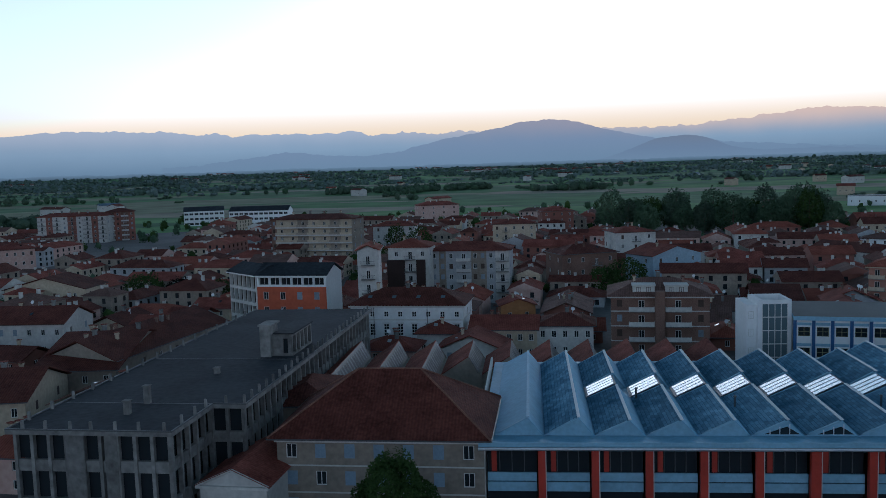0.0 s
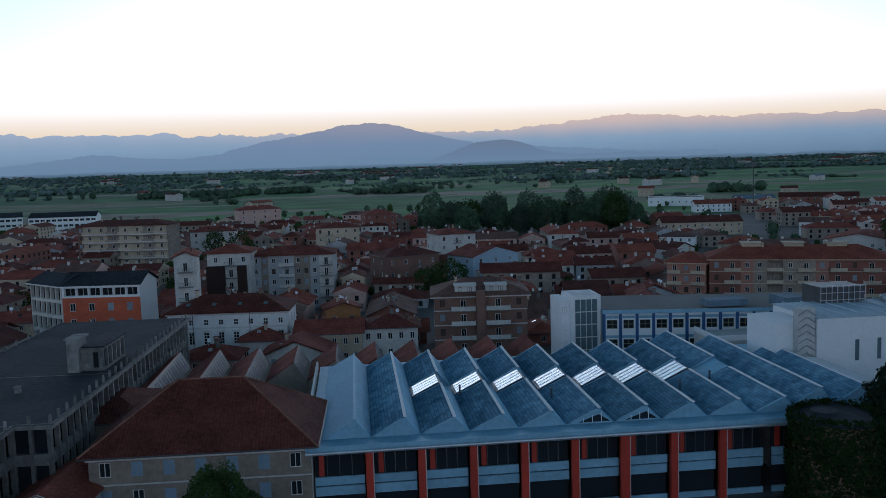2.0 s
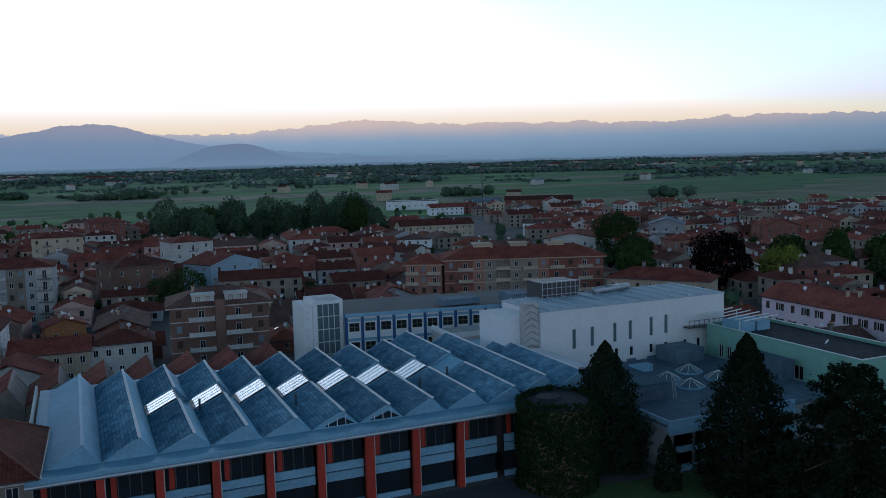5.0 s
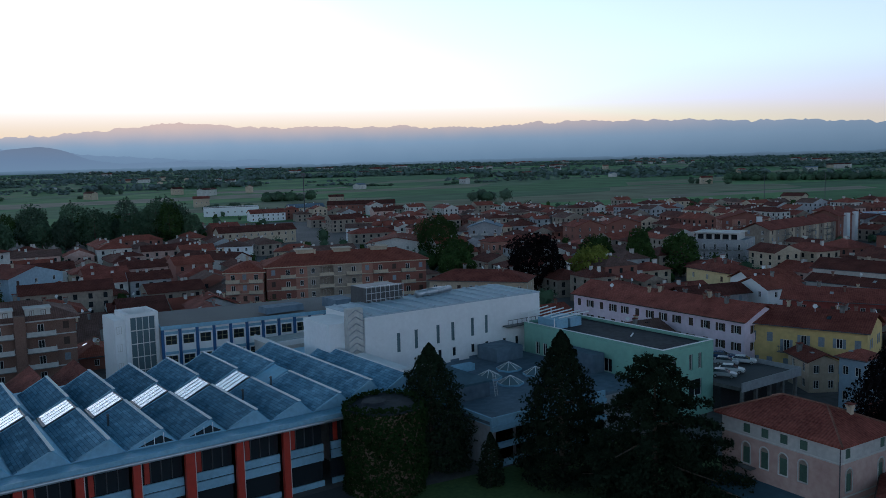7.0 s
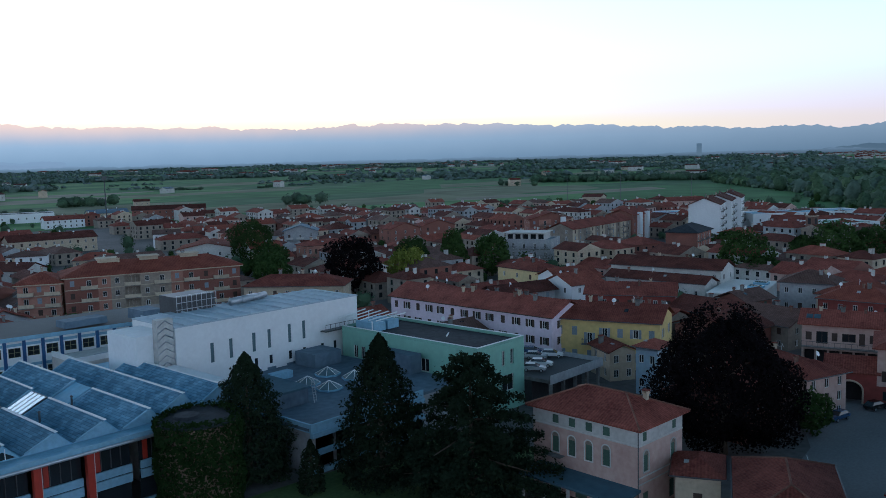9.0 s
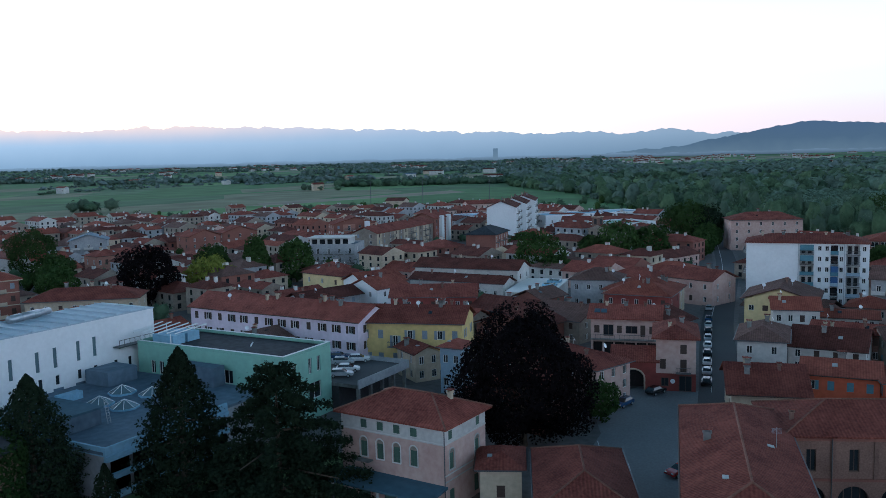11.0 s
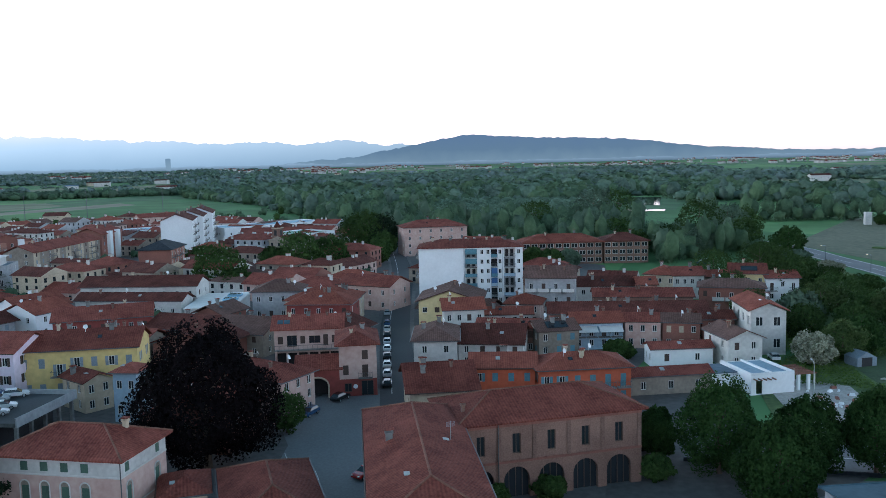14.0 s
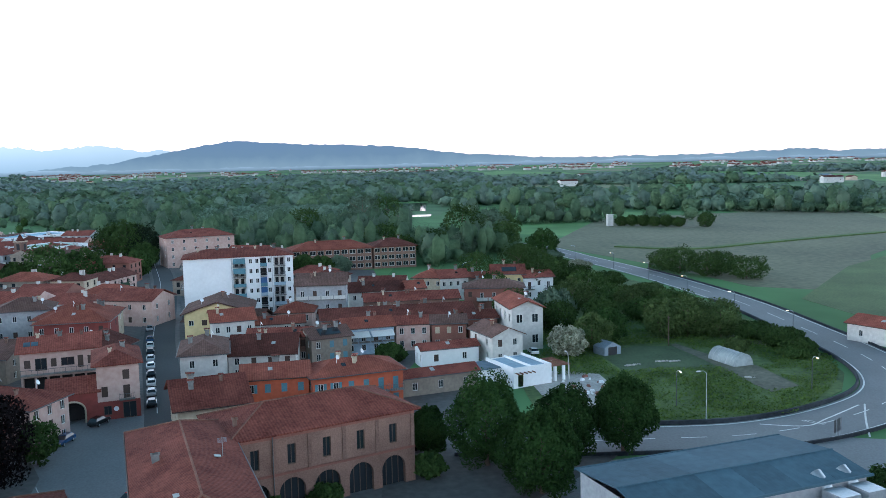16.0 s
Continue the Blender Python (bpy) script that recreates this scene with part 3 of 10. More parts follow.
def dish_mesh():
    """A satellite dish on a short pole."""
    if not DISH:
        bm = bmesh.new()
        q = Vector((-0.3, -0.85, 0.45)).to_track_quat("Z", "Y")
        c = Vector((0, -0.15, 1.0))
        rings = [[c]]
        for r, d in ((0.25, 0.03), (0.45, 0.1)):
            rings.append([c + q @ Vector((r * math.cos(0.628 * k), r * math.sin(0.628 * k), d)) for k in range(10)])
        vs = [[bm.verts.new(p) for p in rg] for rg in rings]
        for k in range(10):
            j = (k + 1) % 10
            bm.faces.new((vs[0][0], vs[1][k], vs[1][j])), bm.faces.new((vs[1][k], vs[2][k], vs[2][j], vs[1][j]))
        tube(bm, (0, 0, -0.6), (0, 0, 1.0), 0.04, n=5)
        me = bpy.data.meshes.new("satellite_dish")
        bm.to_mesh(me)
        bm.free()
        me.materials.append(WHITE)
        DISH.append(me)
    return DISH[0]


def roof_height(kind, rise, L, W, over, x, y):
    """Height of a roof over its eaves at (x, y)."""
    if kind == "flat":
        return 0.0
    rise = min(rise, (0.42 if rise < 6 else 0.8) * ({"gable": W / 2, "gabley": L / 2}.get(kind, min(L, W) / 2) + over))
    ax, ay = min(x + over, L + over - x), min(y + over, W + over - y)
    hx, hy = L / 2 + over, W / 2 + over
    if kind == "gable":
        return rise * ay / hy
    if kind == "gabley":
        return rise * ax / hx
    return rise * min(ax, ay) / min(hx, hy)


def roof_parts(root, kind, rise, L, W, eave, over, tile, ridge, wall_bm, flat_mat=None, parapet=0.5, wall_mat=WHITE):
    o, t = over, 0.22
    half = {"gable": W / 2, "gabley": L / 2}.get(kind, min(L, W) / 2) + o
    rise = min(rise, (0.42 if rise < 6 else 0.8) * half)
    bm = bmesh.new()
    z = eave + t
    if kind == "flat":
        slab(bm, [(0.25, 0.25, eave - 0.05), (L - 0.25, 0.25, eave - 0.05), (L - 0.25, W - 0.25, eave - 0.05), (0.25, W - 0.25, eave - 0.05)], 0.2)
        part("roof", bm, flat_mat or FELT, root)
        bm = bmesh.new()
        ring(bm, 0.25, L - 0.25, 0.25, W - 0.25, 0.26, eave + 0.003, eave + parapet)
        part("parapet", bm, wall_mat, root)
        return
    A, B, C, D = (-o, -o, z), (L + o, -o, z), (L + o, W + o, z), (-o, W + o, z)
    top = z + rise
    lines = []
    if kind == "gable":
        r0, r1 = (-o, W / 2, top), (L + o, W / 2, top)
        planes = [(A, B, r1, r0), (C, D, r0, r1)]
        lines = [(r0, r1)]
        for x in (0, L):
            poly(wall_bm, [(x, 0, eave), (x, W, eave), (x, W / 2, eave + rise * W / (W + 2 * o))][:: (1 if x else -1)])
    elif kind == "gabley":
        r0, r1 = (L / 2, -o, top), (L / 2, W + o, top)
        planes = [(B, C, r1, r0), (D, A, r0, r1)]
        lines = [(r0, r1)]
        for y in (0, W):
            poly(wall_bm, [(0, y, eave), (L, y, eave), (L / 2, y, eave + rise * L / (L + 2 * o))][:: (-1 if y else 1)])
    else:
        k = min(L, W) / 2 + o
        if L >= W:
            r0, r1 = (-o + k, W / 2, top), (L + o - k, W / 2, top)
            planes = [(A, B, r1, r0), (C, D, r0, r1), (B, C, r1), (D, A, r0)]
            lines = [(r0, r1), (A, r0), (D, r0), (B, r1), (C, r1)]
        else:
            r0, r1 = (L / 2, -o + k, top), (L / 2, W + o - k, top)
            planes = [(A, B, r0), (C, D, r1), (B, C, r1, r0), (D, A, r0, r1)]
            lines = [(r0, r1), (A, r0), (B, r0), (D, r1), (C, r1)]
    for p in planes:
        p = [q for i, q in enumerate(p) if (Vector(q) - Vector(p[i - 1])).length > 1e-4]
        if len(p) > 2:
            slab(bm, p, t)
    part("roof", bm, tile, root)
    if ridge:
        bm = bmesh.new()
        for p, q in lines:
            if (Vector(p) - Vector(q)).length > 0.3:
                tube(bm, Vector(p) + Vector((0, 0, 0.02)), Vector(q) + Vector((0, 0, 0.02)), 0.13, n=6)
        part("ridge", bm, RIDGE, root)


def house(name, label, x, y, ang, L, W, eave, roof="hip", rise=2.5, wall=CREAM, tile=TILE, floors=2, cols=4, side=2, win=(1.0, 1.5), leaf=SHUT_BROWN,
          frame=FRAME_W, over=0.6, chimneys=2, ridge=False, balconies=(), solid=None, base=0.0, group="houses of the town", blank=0.0, ends=(0, 1, 3), ground_gap=0.0, parapet=0.5, flat_mat=None, closed=0.25, cornice=False, category="house", leaves=False):
    """A house whose front runs from its left corner (x, y) along the angle ang, with walls, openings, windows and a roof."""
    root = new(name)
    root.matrix_world = pose(x, y, 0, 0, 0, ang)
    tagged(root, label, category, group)
    rnd = random.Random(int(x * 13 + y * 7))
    bm = bmesh.new()
    corners = [(0, 0), (L, 0), (L, W), (0, W)]
    storey = (eave - ground_gap) / max(1, floors)
    w, h = win
    spots = []
    for k in range(4):
        a, b = corners[k], corners[(k + 1) % 4]
        length = (Vector(b) - Vector(a)).length
        n = (cols if k % 2 == 0 else side) if k in ends else 0
        holes = []
        start = blank * length if k == 0 else 0.0
        for c in range(n):
            cx = start + (length - start) * (c + 0.5) / n
            for fl in range(floors):
                z0 = ground_gap + fl * storey + (storey - h) * 0.5 + 0.1
                hh = h
                if (fl, c) in balconies or (fl, -1) in balconies and k == 0:
                    z0, hh = ground_gap + fl * storey + 0.05, min(2.2, storey - 0.5)
                if cx - w / 2 < 0.2 or cx + w / 2 > length - 0.2 or z0 + hh > eave - 0.1:
                    continue
                holes.append((cx - w / 2, cx + w / 2, z0, z0 + hh))
                spots.append((a, b, cx, z0, hh))
        facade(bm, (*a, 0), (*b, 0), base - 0.3, eave, holes)
    roof_parts(root, roof, rise, L, W, eave, over, tile, ridge, bm, flat_mat, parapet, wall)
    part("wall", bm, wall, root)
    if roof != "flat":
        for k in ends:
            if (roof == "gable" and k % 2) or (roof == "gabley" and k % 2 == 0):
                continue
            a, b = corners[k], corners[(k + 1) % 4]
            d = (Vector(b) - Vector(a)).normalized()
            out = Vector((d.y, -d.x)) * (over + 0.1)
            p, q = Vector(a) - d * over + out, Vector(b) + d * over + out
            bm = bmesh.new()
            tube(bm, (p.x, p.y, eave + 0.08), (q.x, q.y, eave + 0.08), 0.1, n=5)
            part("gutter", bm, rnd.choice((STEEL, STEEL, SHUT_BROWN, SHUT_BROWN, STEEL)), root)
    if cornice:
        for fl in range(1, floors + 1):
            bm = bmesh.new()
            zz = ground_gap + fl * storey
            ring(bm, 0, L, 0, W, 0.25 if fl == floors else 0.1, zz - (0.45 if fl == floors else 0.08), zz - (0.05 if fl == floors else -0.08))
            part("cornice", bm, OFFWHITE, root)
    for a, b, cx, z0, hh in spots:
        d = (Vector(b) - Vector(a)).normalized()
        m = pose(a[0] + d.x * cx, a[1] + d.y * cx, z0, 0, 0, math.degrees(math.atan2(d.y, d.x)))
        shut = rnd.random() < closed
        wd = shared("window", window_mesh(w, hh, frame, leaf, shut), root, m)
        if leaf and leaves and not shut:
            me = shutter_mesh(w / 2, hh, leaf)
            shared("shutter", me, wd, pose(-w - 0.02, 0, 0))
            shared("shutter", me, wd, pose(w / 2 + 0.02, 0, 0))
    for fl, c in balconies:
        n = cols
        for cc in (range(cols) if c == -1 else (c,)):
            cx = blank * L + (L - blank * L) * (cc + 0.5) / n
            bw = min(3.4, (L - blank * L) / n - 0.3)
            add_balcony(root, pose(cx, 0, ground_gap + fl * storey + 0.05, 0, 0, 0), bw, 1.2, solid)
    for k in range(chimneys):
        cx, cy = rnd.uniform(0.15, 0.85) * L, rnd.uniform(0.3, 0.7) * W
        cz = eave + 0.22 + roof_height(roof, rise, L, W, over, cx, cy)
        shared("chimney", chimney_mesh(rnd.randrange(3)), root, pose(cx, cy, cz, 0, 0, 0))
    if roof != "flat" and chimneys and rnd.random() < 0.75:
        for k in range(rnd.choice((1, 1, 2))):
            cx, cy = rnd.uniform(0.15, 0.85) * L, rnd.uniform(0.25, 0.75) * W
            shared("satellite_dish", dish_mesh(), root, pose(cx, cy, eave + 0.22 + roof_height(roof, rise, L, W, over, cx, cy), 0, 0, rnd.uniform(-60, 60) - ang))
    if roof != "flat" and rnd.random() < 0.6:
        # a small roof window lying in the slope
        cx, cy = rnd.uniform(0.25, 0.75) * L, 0.22 * W
        za, zb = roof_height(roof, rise, L, W, over, cx, cy), roof_height(roof, rise, L, W, over, cx, cy + 0.9)
        bm = bmesh.new()
        slab(bm, [(cx - 0.4, cy, eave + 0.3 + za), (cx + 0.4, cy, eave + 0.3 + za), (cx + 0.4, cy + 0.9, eave + 0.3 + zb), (cx - 0.4, cy + 0.9, eave + 0.3 + zb)], 0.1)
        part("roof_window", bm, PLASTIC if rnd.random() < 0.4 else PANE, root)
    FOOT.append((x, y, ang, L, W))
    return root


FOOT = []


def clear_of(x, y, pad):
    """Whether a round spot keeps clear of every house built so far."""
    for hx, hy, ang, L, W in FOOT:
        c, s = math.cos(radians(ang)), math.sin(radians(ang))
        dx, dy = x - hx, y - hy
        u, v = dx * c + dy * s, -dx * s + dy * c
        if -pad < u < L + pad and -pad < v < W + pad:
            return False
    return True


# ---- ground, far plain and mountains ----
def field_material():
    """Farmland: fields of different crops, paths between them."""
    m = bpy.data.materials.new("farmland")
    m.use_nodes = True
    n, l = m.node_tree.nodes, m.node_tree.links
    b = n["Principled BSDF"]
    b.inputs["Roughness"].default_value, b.inputs["Specular IOR Level"].default_value = 0.95, 0.1
    tc = n.new("ShaderNodeTexCoord")
    mp = n.new("ShaderNodeMapping")
    mp.inputs["Rotation"].default_value = (0, 0, radians(24))
    mp.inputs["Scale"].default_value = (0.0032, 0.0075, 0)
    l.new(tc.outputs["Object"], mp.inputs["Vector"])
    vor = n.new("ShaderNodeTexVoronoi")
    vor.distance = "CHEBYCHEV"
    vor.inputs["Scale"].default_value = 1.0
    vor.inputs["Randomness"].default_value = 0.8
    l.new(mp.outputs[0], vor.inputs["Vector"])
    sep = n.new("ShaderNodeSeparateColor")
    l.new(vor.outputs["Color"], sep.inputs[0])
    ramp = n.new("ShaderNodeValToRGB")
    r = ramp.color_ramp
    r.interpolation = "CONSTANT"
    for k, (p, c) in enumerate(((0.0, (0.085, 0.17, 0.065)), (0.28, (0.12, 0.22, 0.08)), (0.5, (0.085, 0.15, 0.07)), (0.68, (0.17, 0.185, 0.11)), (0.82, (0.1, 0.17, 0.08)), (0.93, (0.22, 0.21, 0.15)))):
        e = r.elements[k] if k < 2 else r.elements.new(p)
        e.position, e.color = p, (*c, 1)
    l.new(sep.outputs[0], ramp.inputs[0])
    noise_a = n.new("ShaderNodeTexNoise")
    noise_a.inputs["Scale"].default_value, noise_a.inputs["Detail"].default_value = 0.02, 8
    l.new(tc.outputs["Object"], noise_a.inputs["Vector"])
    hsv = n.new("ShaderNodeHueSaturation")
    mr = n.new("ShaderNodeMapRange")
    hsv.inputs["Saturation"].default_value = 0.98
    mr.inputs[1].default_value, mr.inputs[2].default_value, mr.inputs[3].default_value, mr.inputs[4].default_value = 0.3, 0.7, 0.8, 1.35
    l.new(noise_a.outputs["Fac"], mr.inputs[0])
    l.new(mr.outputs[0], hsv.inputs["Value"])
    l.new(ramp.outputs[0], hsv.inputs["Color"])
    l.new(hsv.outputs[0], b.inputs["Base Color"])
    return m


FARMLAND = field_material()


def ground_height(r):
    """The plain is level near the town and rises very gently towards the mountains."""
    return 26.0 * max(0.0, (r - 1200.0) / 3600.0) ** 1.2


def build_ground():
    bm = bmesh.new()
    radii = [0, 60, 150, 300, 600, 900, 1200, 1600, 2000, 2500, 3000, 3600, 4200, 4850]
    n = 72
    rings = [[bm.verts.new((0, 0, 0))]]
    for r in radii[1:]:
        rings.append([bm.verts.new((r * math.cos(2 * math.pi * k / n), r * math.sin(2 * math.pi * k / n), ground_height(r))) for k in range(n)])
    for k in range(n):
        bm.faces.new((rings[0][0], rings[1][k], rings[1][(k + 1) % n]))
    for i in range(1, len(rings) - 1):
        for k in range(n):
            j = (k + 1) % n
            bm.faces.new((rings[i][k], rings[i + 1][k], rings[i + 1][j], rings[i][j]))
    return tagged(part("ground", bm, FARMLAND), "flat green farmland plain with fields of different crops", "ground", kind="structure")


build_ground()


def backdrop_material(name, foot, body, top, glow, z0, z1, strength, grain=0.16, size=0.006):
    """Distance seen through evening air: haze painted as a plain glow from the foot to the crest, warmer where the sun
    went down.
    """
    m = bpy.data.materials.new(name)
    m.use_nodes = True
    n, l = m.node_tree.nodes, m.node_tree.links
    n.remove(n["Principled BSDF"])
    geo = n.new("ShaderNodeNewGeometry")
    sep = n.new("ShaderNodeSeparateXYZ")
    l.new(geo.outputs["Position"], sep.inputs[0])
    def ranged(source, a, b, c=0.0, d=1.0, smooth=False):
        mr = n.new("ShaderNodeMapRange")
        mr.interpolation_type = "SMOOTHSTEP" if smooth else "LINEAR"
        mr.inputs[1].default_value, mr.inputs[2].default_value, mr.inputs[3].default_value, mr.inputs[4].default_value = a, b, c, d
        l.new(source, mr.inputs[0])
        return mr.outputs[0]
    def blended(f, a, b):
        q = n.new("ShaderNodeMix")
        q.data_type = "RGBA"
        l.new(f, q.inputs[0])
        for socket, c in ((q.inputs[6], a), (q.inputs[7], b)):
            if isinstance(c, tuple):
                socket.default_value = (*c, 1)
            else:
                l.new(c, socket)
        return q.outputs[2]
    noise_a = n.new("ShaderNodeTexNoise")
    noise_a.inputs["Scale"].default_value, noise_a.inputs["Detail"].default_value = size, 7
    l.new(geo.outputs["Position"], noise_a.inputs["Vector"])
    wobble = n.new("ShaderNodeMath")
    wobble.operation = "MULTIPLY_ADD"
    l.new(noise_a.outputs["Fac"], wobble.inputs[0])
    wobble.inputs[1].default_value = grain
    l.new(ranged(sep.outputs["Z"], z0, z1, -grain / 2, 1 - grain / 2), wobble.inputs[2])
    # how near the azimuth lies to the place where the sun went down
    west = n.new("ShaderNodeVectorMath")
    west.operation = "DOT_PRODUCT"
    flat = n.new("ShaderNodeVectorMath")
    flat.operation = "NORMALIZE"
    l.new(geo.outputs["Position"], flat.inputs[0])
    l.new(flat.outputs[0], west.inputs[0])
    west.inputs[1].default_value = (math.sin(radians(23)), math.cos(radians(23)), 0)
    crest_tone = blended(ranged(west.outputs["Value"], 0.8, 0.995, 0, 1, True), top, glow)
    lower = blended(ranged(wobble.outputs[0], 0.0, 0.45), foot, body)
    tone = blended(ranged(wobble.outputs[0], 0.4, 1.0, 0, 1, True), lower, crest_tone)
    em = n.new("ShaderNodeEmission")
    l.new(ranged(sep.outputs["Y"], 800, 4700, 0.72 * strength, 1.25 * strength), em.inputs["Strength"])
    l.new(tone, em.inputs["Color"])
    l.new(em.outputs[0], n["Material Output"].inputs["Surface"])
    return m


def crest(az, bumps, base, rough, seed):
    """Elevation in degrees of a mountain skyline at azimuth az (degrees)."""
    h = base
    for c, w, a in bumps:
        h += a * math.exp(-((az - c) / w) ** 2)
    for k, (f, s) in enumerate(((0.35, 0.9), (0.9, 0.55), (2.3, 0.4), (5.5, 0.28), (11.0, 0.14))):
        h += rough * s * (noise.noise(Vector((az * f, seed * 7.3 + k, 0.0))))
    return h


def mountains(name, label, az0, az1, radius, bumps, base, rough, seed, mat):
    bm = bmesh.new()
    n = int((az1 - az0) / 0.15)
    rows = []
    for k in range(n + 1):
        az = az0 + (az1 - az0) * k / n
        top = max(10.0, 42 + radius * math.tan(radians(crest(az, bumps, base, rough, seed))))
        s, c = math.sin(radians(az)), math.cos(radians(az))
        rows.append([bm.verts.new((r * s, r * c, z)) for r, z in ((radius, 5.0), (radius + 20, 0.55 * top + 5), (radius + 40, top), (radius + 60, 5.0))])
    for a, b in zip(rows, rows[1:]):
        for i in range(3):
            bm.faces.new((a[i], a[i + 1], b[i + 1], b[i]))
    return tagged(part(name, bm, mat), label, "mountains", kind="structure")


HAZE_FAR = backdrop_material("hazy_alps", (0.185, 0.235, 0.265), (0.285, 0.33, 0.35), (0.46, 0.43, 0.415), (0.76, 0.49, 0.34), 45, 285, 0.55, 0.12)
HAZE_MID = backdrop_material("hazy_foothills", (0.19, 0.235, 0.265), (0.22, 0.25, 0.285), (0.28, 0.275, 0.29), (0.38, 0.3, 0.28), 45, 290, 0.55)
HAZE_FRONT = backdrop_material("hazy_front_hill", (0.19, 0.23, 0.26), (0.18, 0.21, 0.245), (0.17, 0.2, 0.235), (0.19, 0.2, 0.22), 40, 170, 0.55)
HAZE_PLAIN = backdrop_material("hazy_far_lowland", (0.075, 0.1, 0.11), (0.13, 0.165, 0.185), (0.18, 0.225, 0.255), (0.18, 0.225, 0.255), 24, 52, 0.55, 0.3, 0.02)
HAZE_HILL = backdrop_material("hazy_wooded_hills", (0.12, 0.155, 0.17), (0.085, 0.118, 0.145), (0.08, 0.112, 0.15), (0.08, 0.11, 0.14), 40, 190, 0.6, 0.5, 0.012)
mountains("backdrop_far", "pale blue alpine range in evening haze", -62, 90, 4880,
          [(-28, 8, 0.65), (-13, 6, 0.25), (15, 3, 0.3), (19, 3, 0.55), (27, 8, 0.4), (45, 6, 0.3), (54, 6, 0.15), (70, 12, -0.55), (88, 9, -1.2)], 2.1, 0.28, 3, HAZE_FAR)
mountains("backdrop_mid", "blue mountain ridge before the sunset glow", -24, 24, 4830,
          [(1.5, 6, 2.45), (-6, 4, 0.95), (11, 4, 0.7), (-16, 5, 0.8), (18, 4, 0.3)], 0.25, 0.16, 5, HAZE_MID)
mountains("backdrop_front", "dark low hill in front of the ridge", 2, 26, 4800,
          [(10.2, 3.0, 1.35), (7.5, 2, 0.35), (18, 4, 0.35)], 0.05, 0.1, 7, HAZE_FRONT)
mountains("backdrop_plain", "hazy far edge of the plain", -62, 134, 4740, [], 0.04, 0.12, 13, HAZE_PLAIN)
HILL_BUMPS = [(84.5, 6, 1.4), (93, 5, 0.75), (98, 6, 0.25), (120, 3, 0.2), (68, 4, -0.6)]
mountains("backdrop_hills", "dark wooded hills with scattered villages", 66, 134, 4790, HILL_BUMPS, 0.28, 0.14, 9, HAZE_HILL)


def sheet(name, pts, z, mat, label, category, kind="structure", thick=0.25):
    """A ground layer with a real edge, from an outline counter-clockwise from above."""
    bm = bmesh.new()
    slab(bm, [(px, py, z) for px, py in pts], thick)
    return tagged(part(name, bm, mat), label, category, kind=kind)


def around(az0, az1, r0, r1, n=24):
    """An outline between two radii round the town's south edge."""
    inner = [(r0 * math.sin(radians(az0 + (az1 - az0) * k / n)), r0 * math.cos(radians(az0 + (az1 - az0) * k / n))) for k in range(n + 1)]
    outer = [(r1 * math.sin(radians(az1 + (az0 - az1) * k / n)), r1 * math.cos(radians(az1 + (az0 - az1) * k / n))) for k in range(n + 1)]
    return (inner + outer)[::-1]


sheet("town_ground", around(-70, 62, 15, 640), 0.06, PAVING, "dark paved yards and lanes between the houses", "pavement")
sheet("town_ground_east", [(15, 5), (15, -14), (120, -18), (170, -16), (215, -30), (290, -20), (345, -20), (372, 20), (440, 60), (560, 300), (20, 20)], 0.05, PAVING, "dark paved yards and lanes between the houses", "pavement")


# ---- houses ----
house("house", "beige three-storey house with a hipped red tile roof", -30.9, 96.7, -1.6, 25.0, 17.0, 10, rise=6.2, wall=BEIGE, tile=TILE_DARK, floors=3, cols=7, side=5, leaf=SHUT_BLUE, closed=0.85, ridge=True, win=(1.3, 1.75), chimneys=0, cornice=True, over=0.9)
house("house", "small white annex with a hipped red roof", -24.7, 178.0, -3.1, 8.2, 10, 6, rise=2.4, wall=OFFWHITE, floors=1, cols=3, side=2, leaf=None, chimneys=1)
house("house", "white house with a hipped tile roof", -42.8, 177.1, 16.3, 5.6, 9, 7.5, rise=2.4, wall=OFFWHITE, floors=2, cols=3, side=2, chimneys=2)
house("house", "low house with a red roof beside the palazzo", -13.2, 179.2, -3.3, 14.1, 10, 6.5, roof="gable", rise=2.8, wall=CREAM, floors=2, cols=6, chimneys=2, leaf=SHUT_GREY)
house("house", "white house with a glazed veranda and grey roof", 1.0, 180.2, -3.5, 11.9, 10, 7, rise=2.0, wall=OFFWHITE, tile=TILE_DARK, floors=2, cols=5, leaf=None, chimneys=2)
house("house", "pale grey tower house with a white side wall", -43.0, 206.5, 6.0, 5.2, 11, 21.4, roof="gabley", rise=2.5, wall=OFFWHITE, tile=TILE_RED, floors=6, cols=1, side=2, balconies=((1, 0), (2, 0), (3, 0), (4, 0), (5, 0)), chimneys=1)
house("house", "pink house on the edge of the old town", -223.8, 332.9, 36.3, 15.5, 12, 12, rise=2.2, wall=PINK, floors=3, cols=5, chimneys=2)
house("house", "white house with dormers and a dark tile roof", -132.2, 183.9, 1.4, 23.7, 14, 8, roof="gable", rise=3.2, wall=OFFWHITE, tile=TILE_DARK, floors=2, cols=7, chimneys=3, leaf=SHUT_GREY)
house("house", "cream house with a wide gable end", -160.3, 241.8, 1.6, 25.4, 14, 8, roof="gabley", rise=3.6, wall=CREAM, tile=TILE_DARK, floors=2, cols=4, chimneys=1)
house("house", "old house with a long dark tile roof", -90.3, 142.0, 6.4, 15.3, 34, 7, roof="gable", rise=4, wall=BEIGE, tile=TILE_DARK, floors=2, cols=4, chimneys=6)
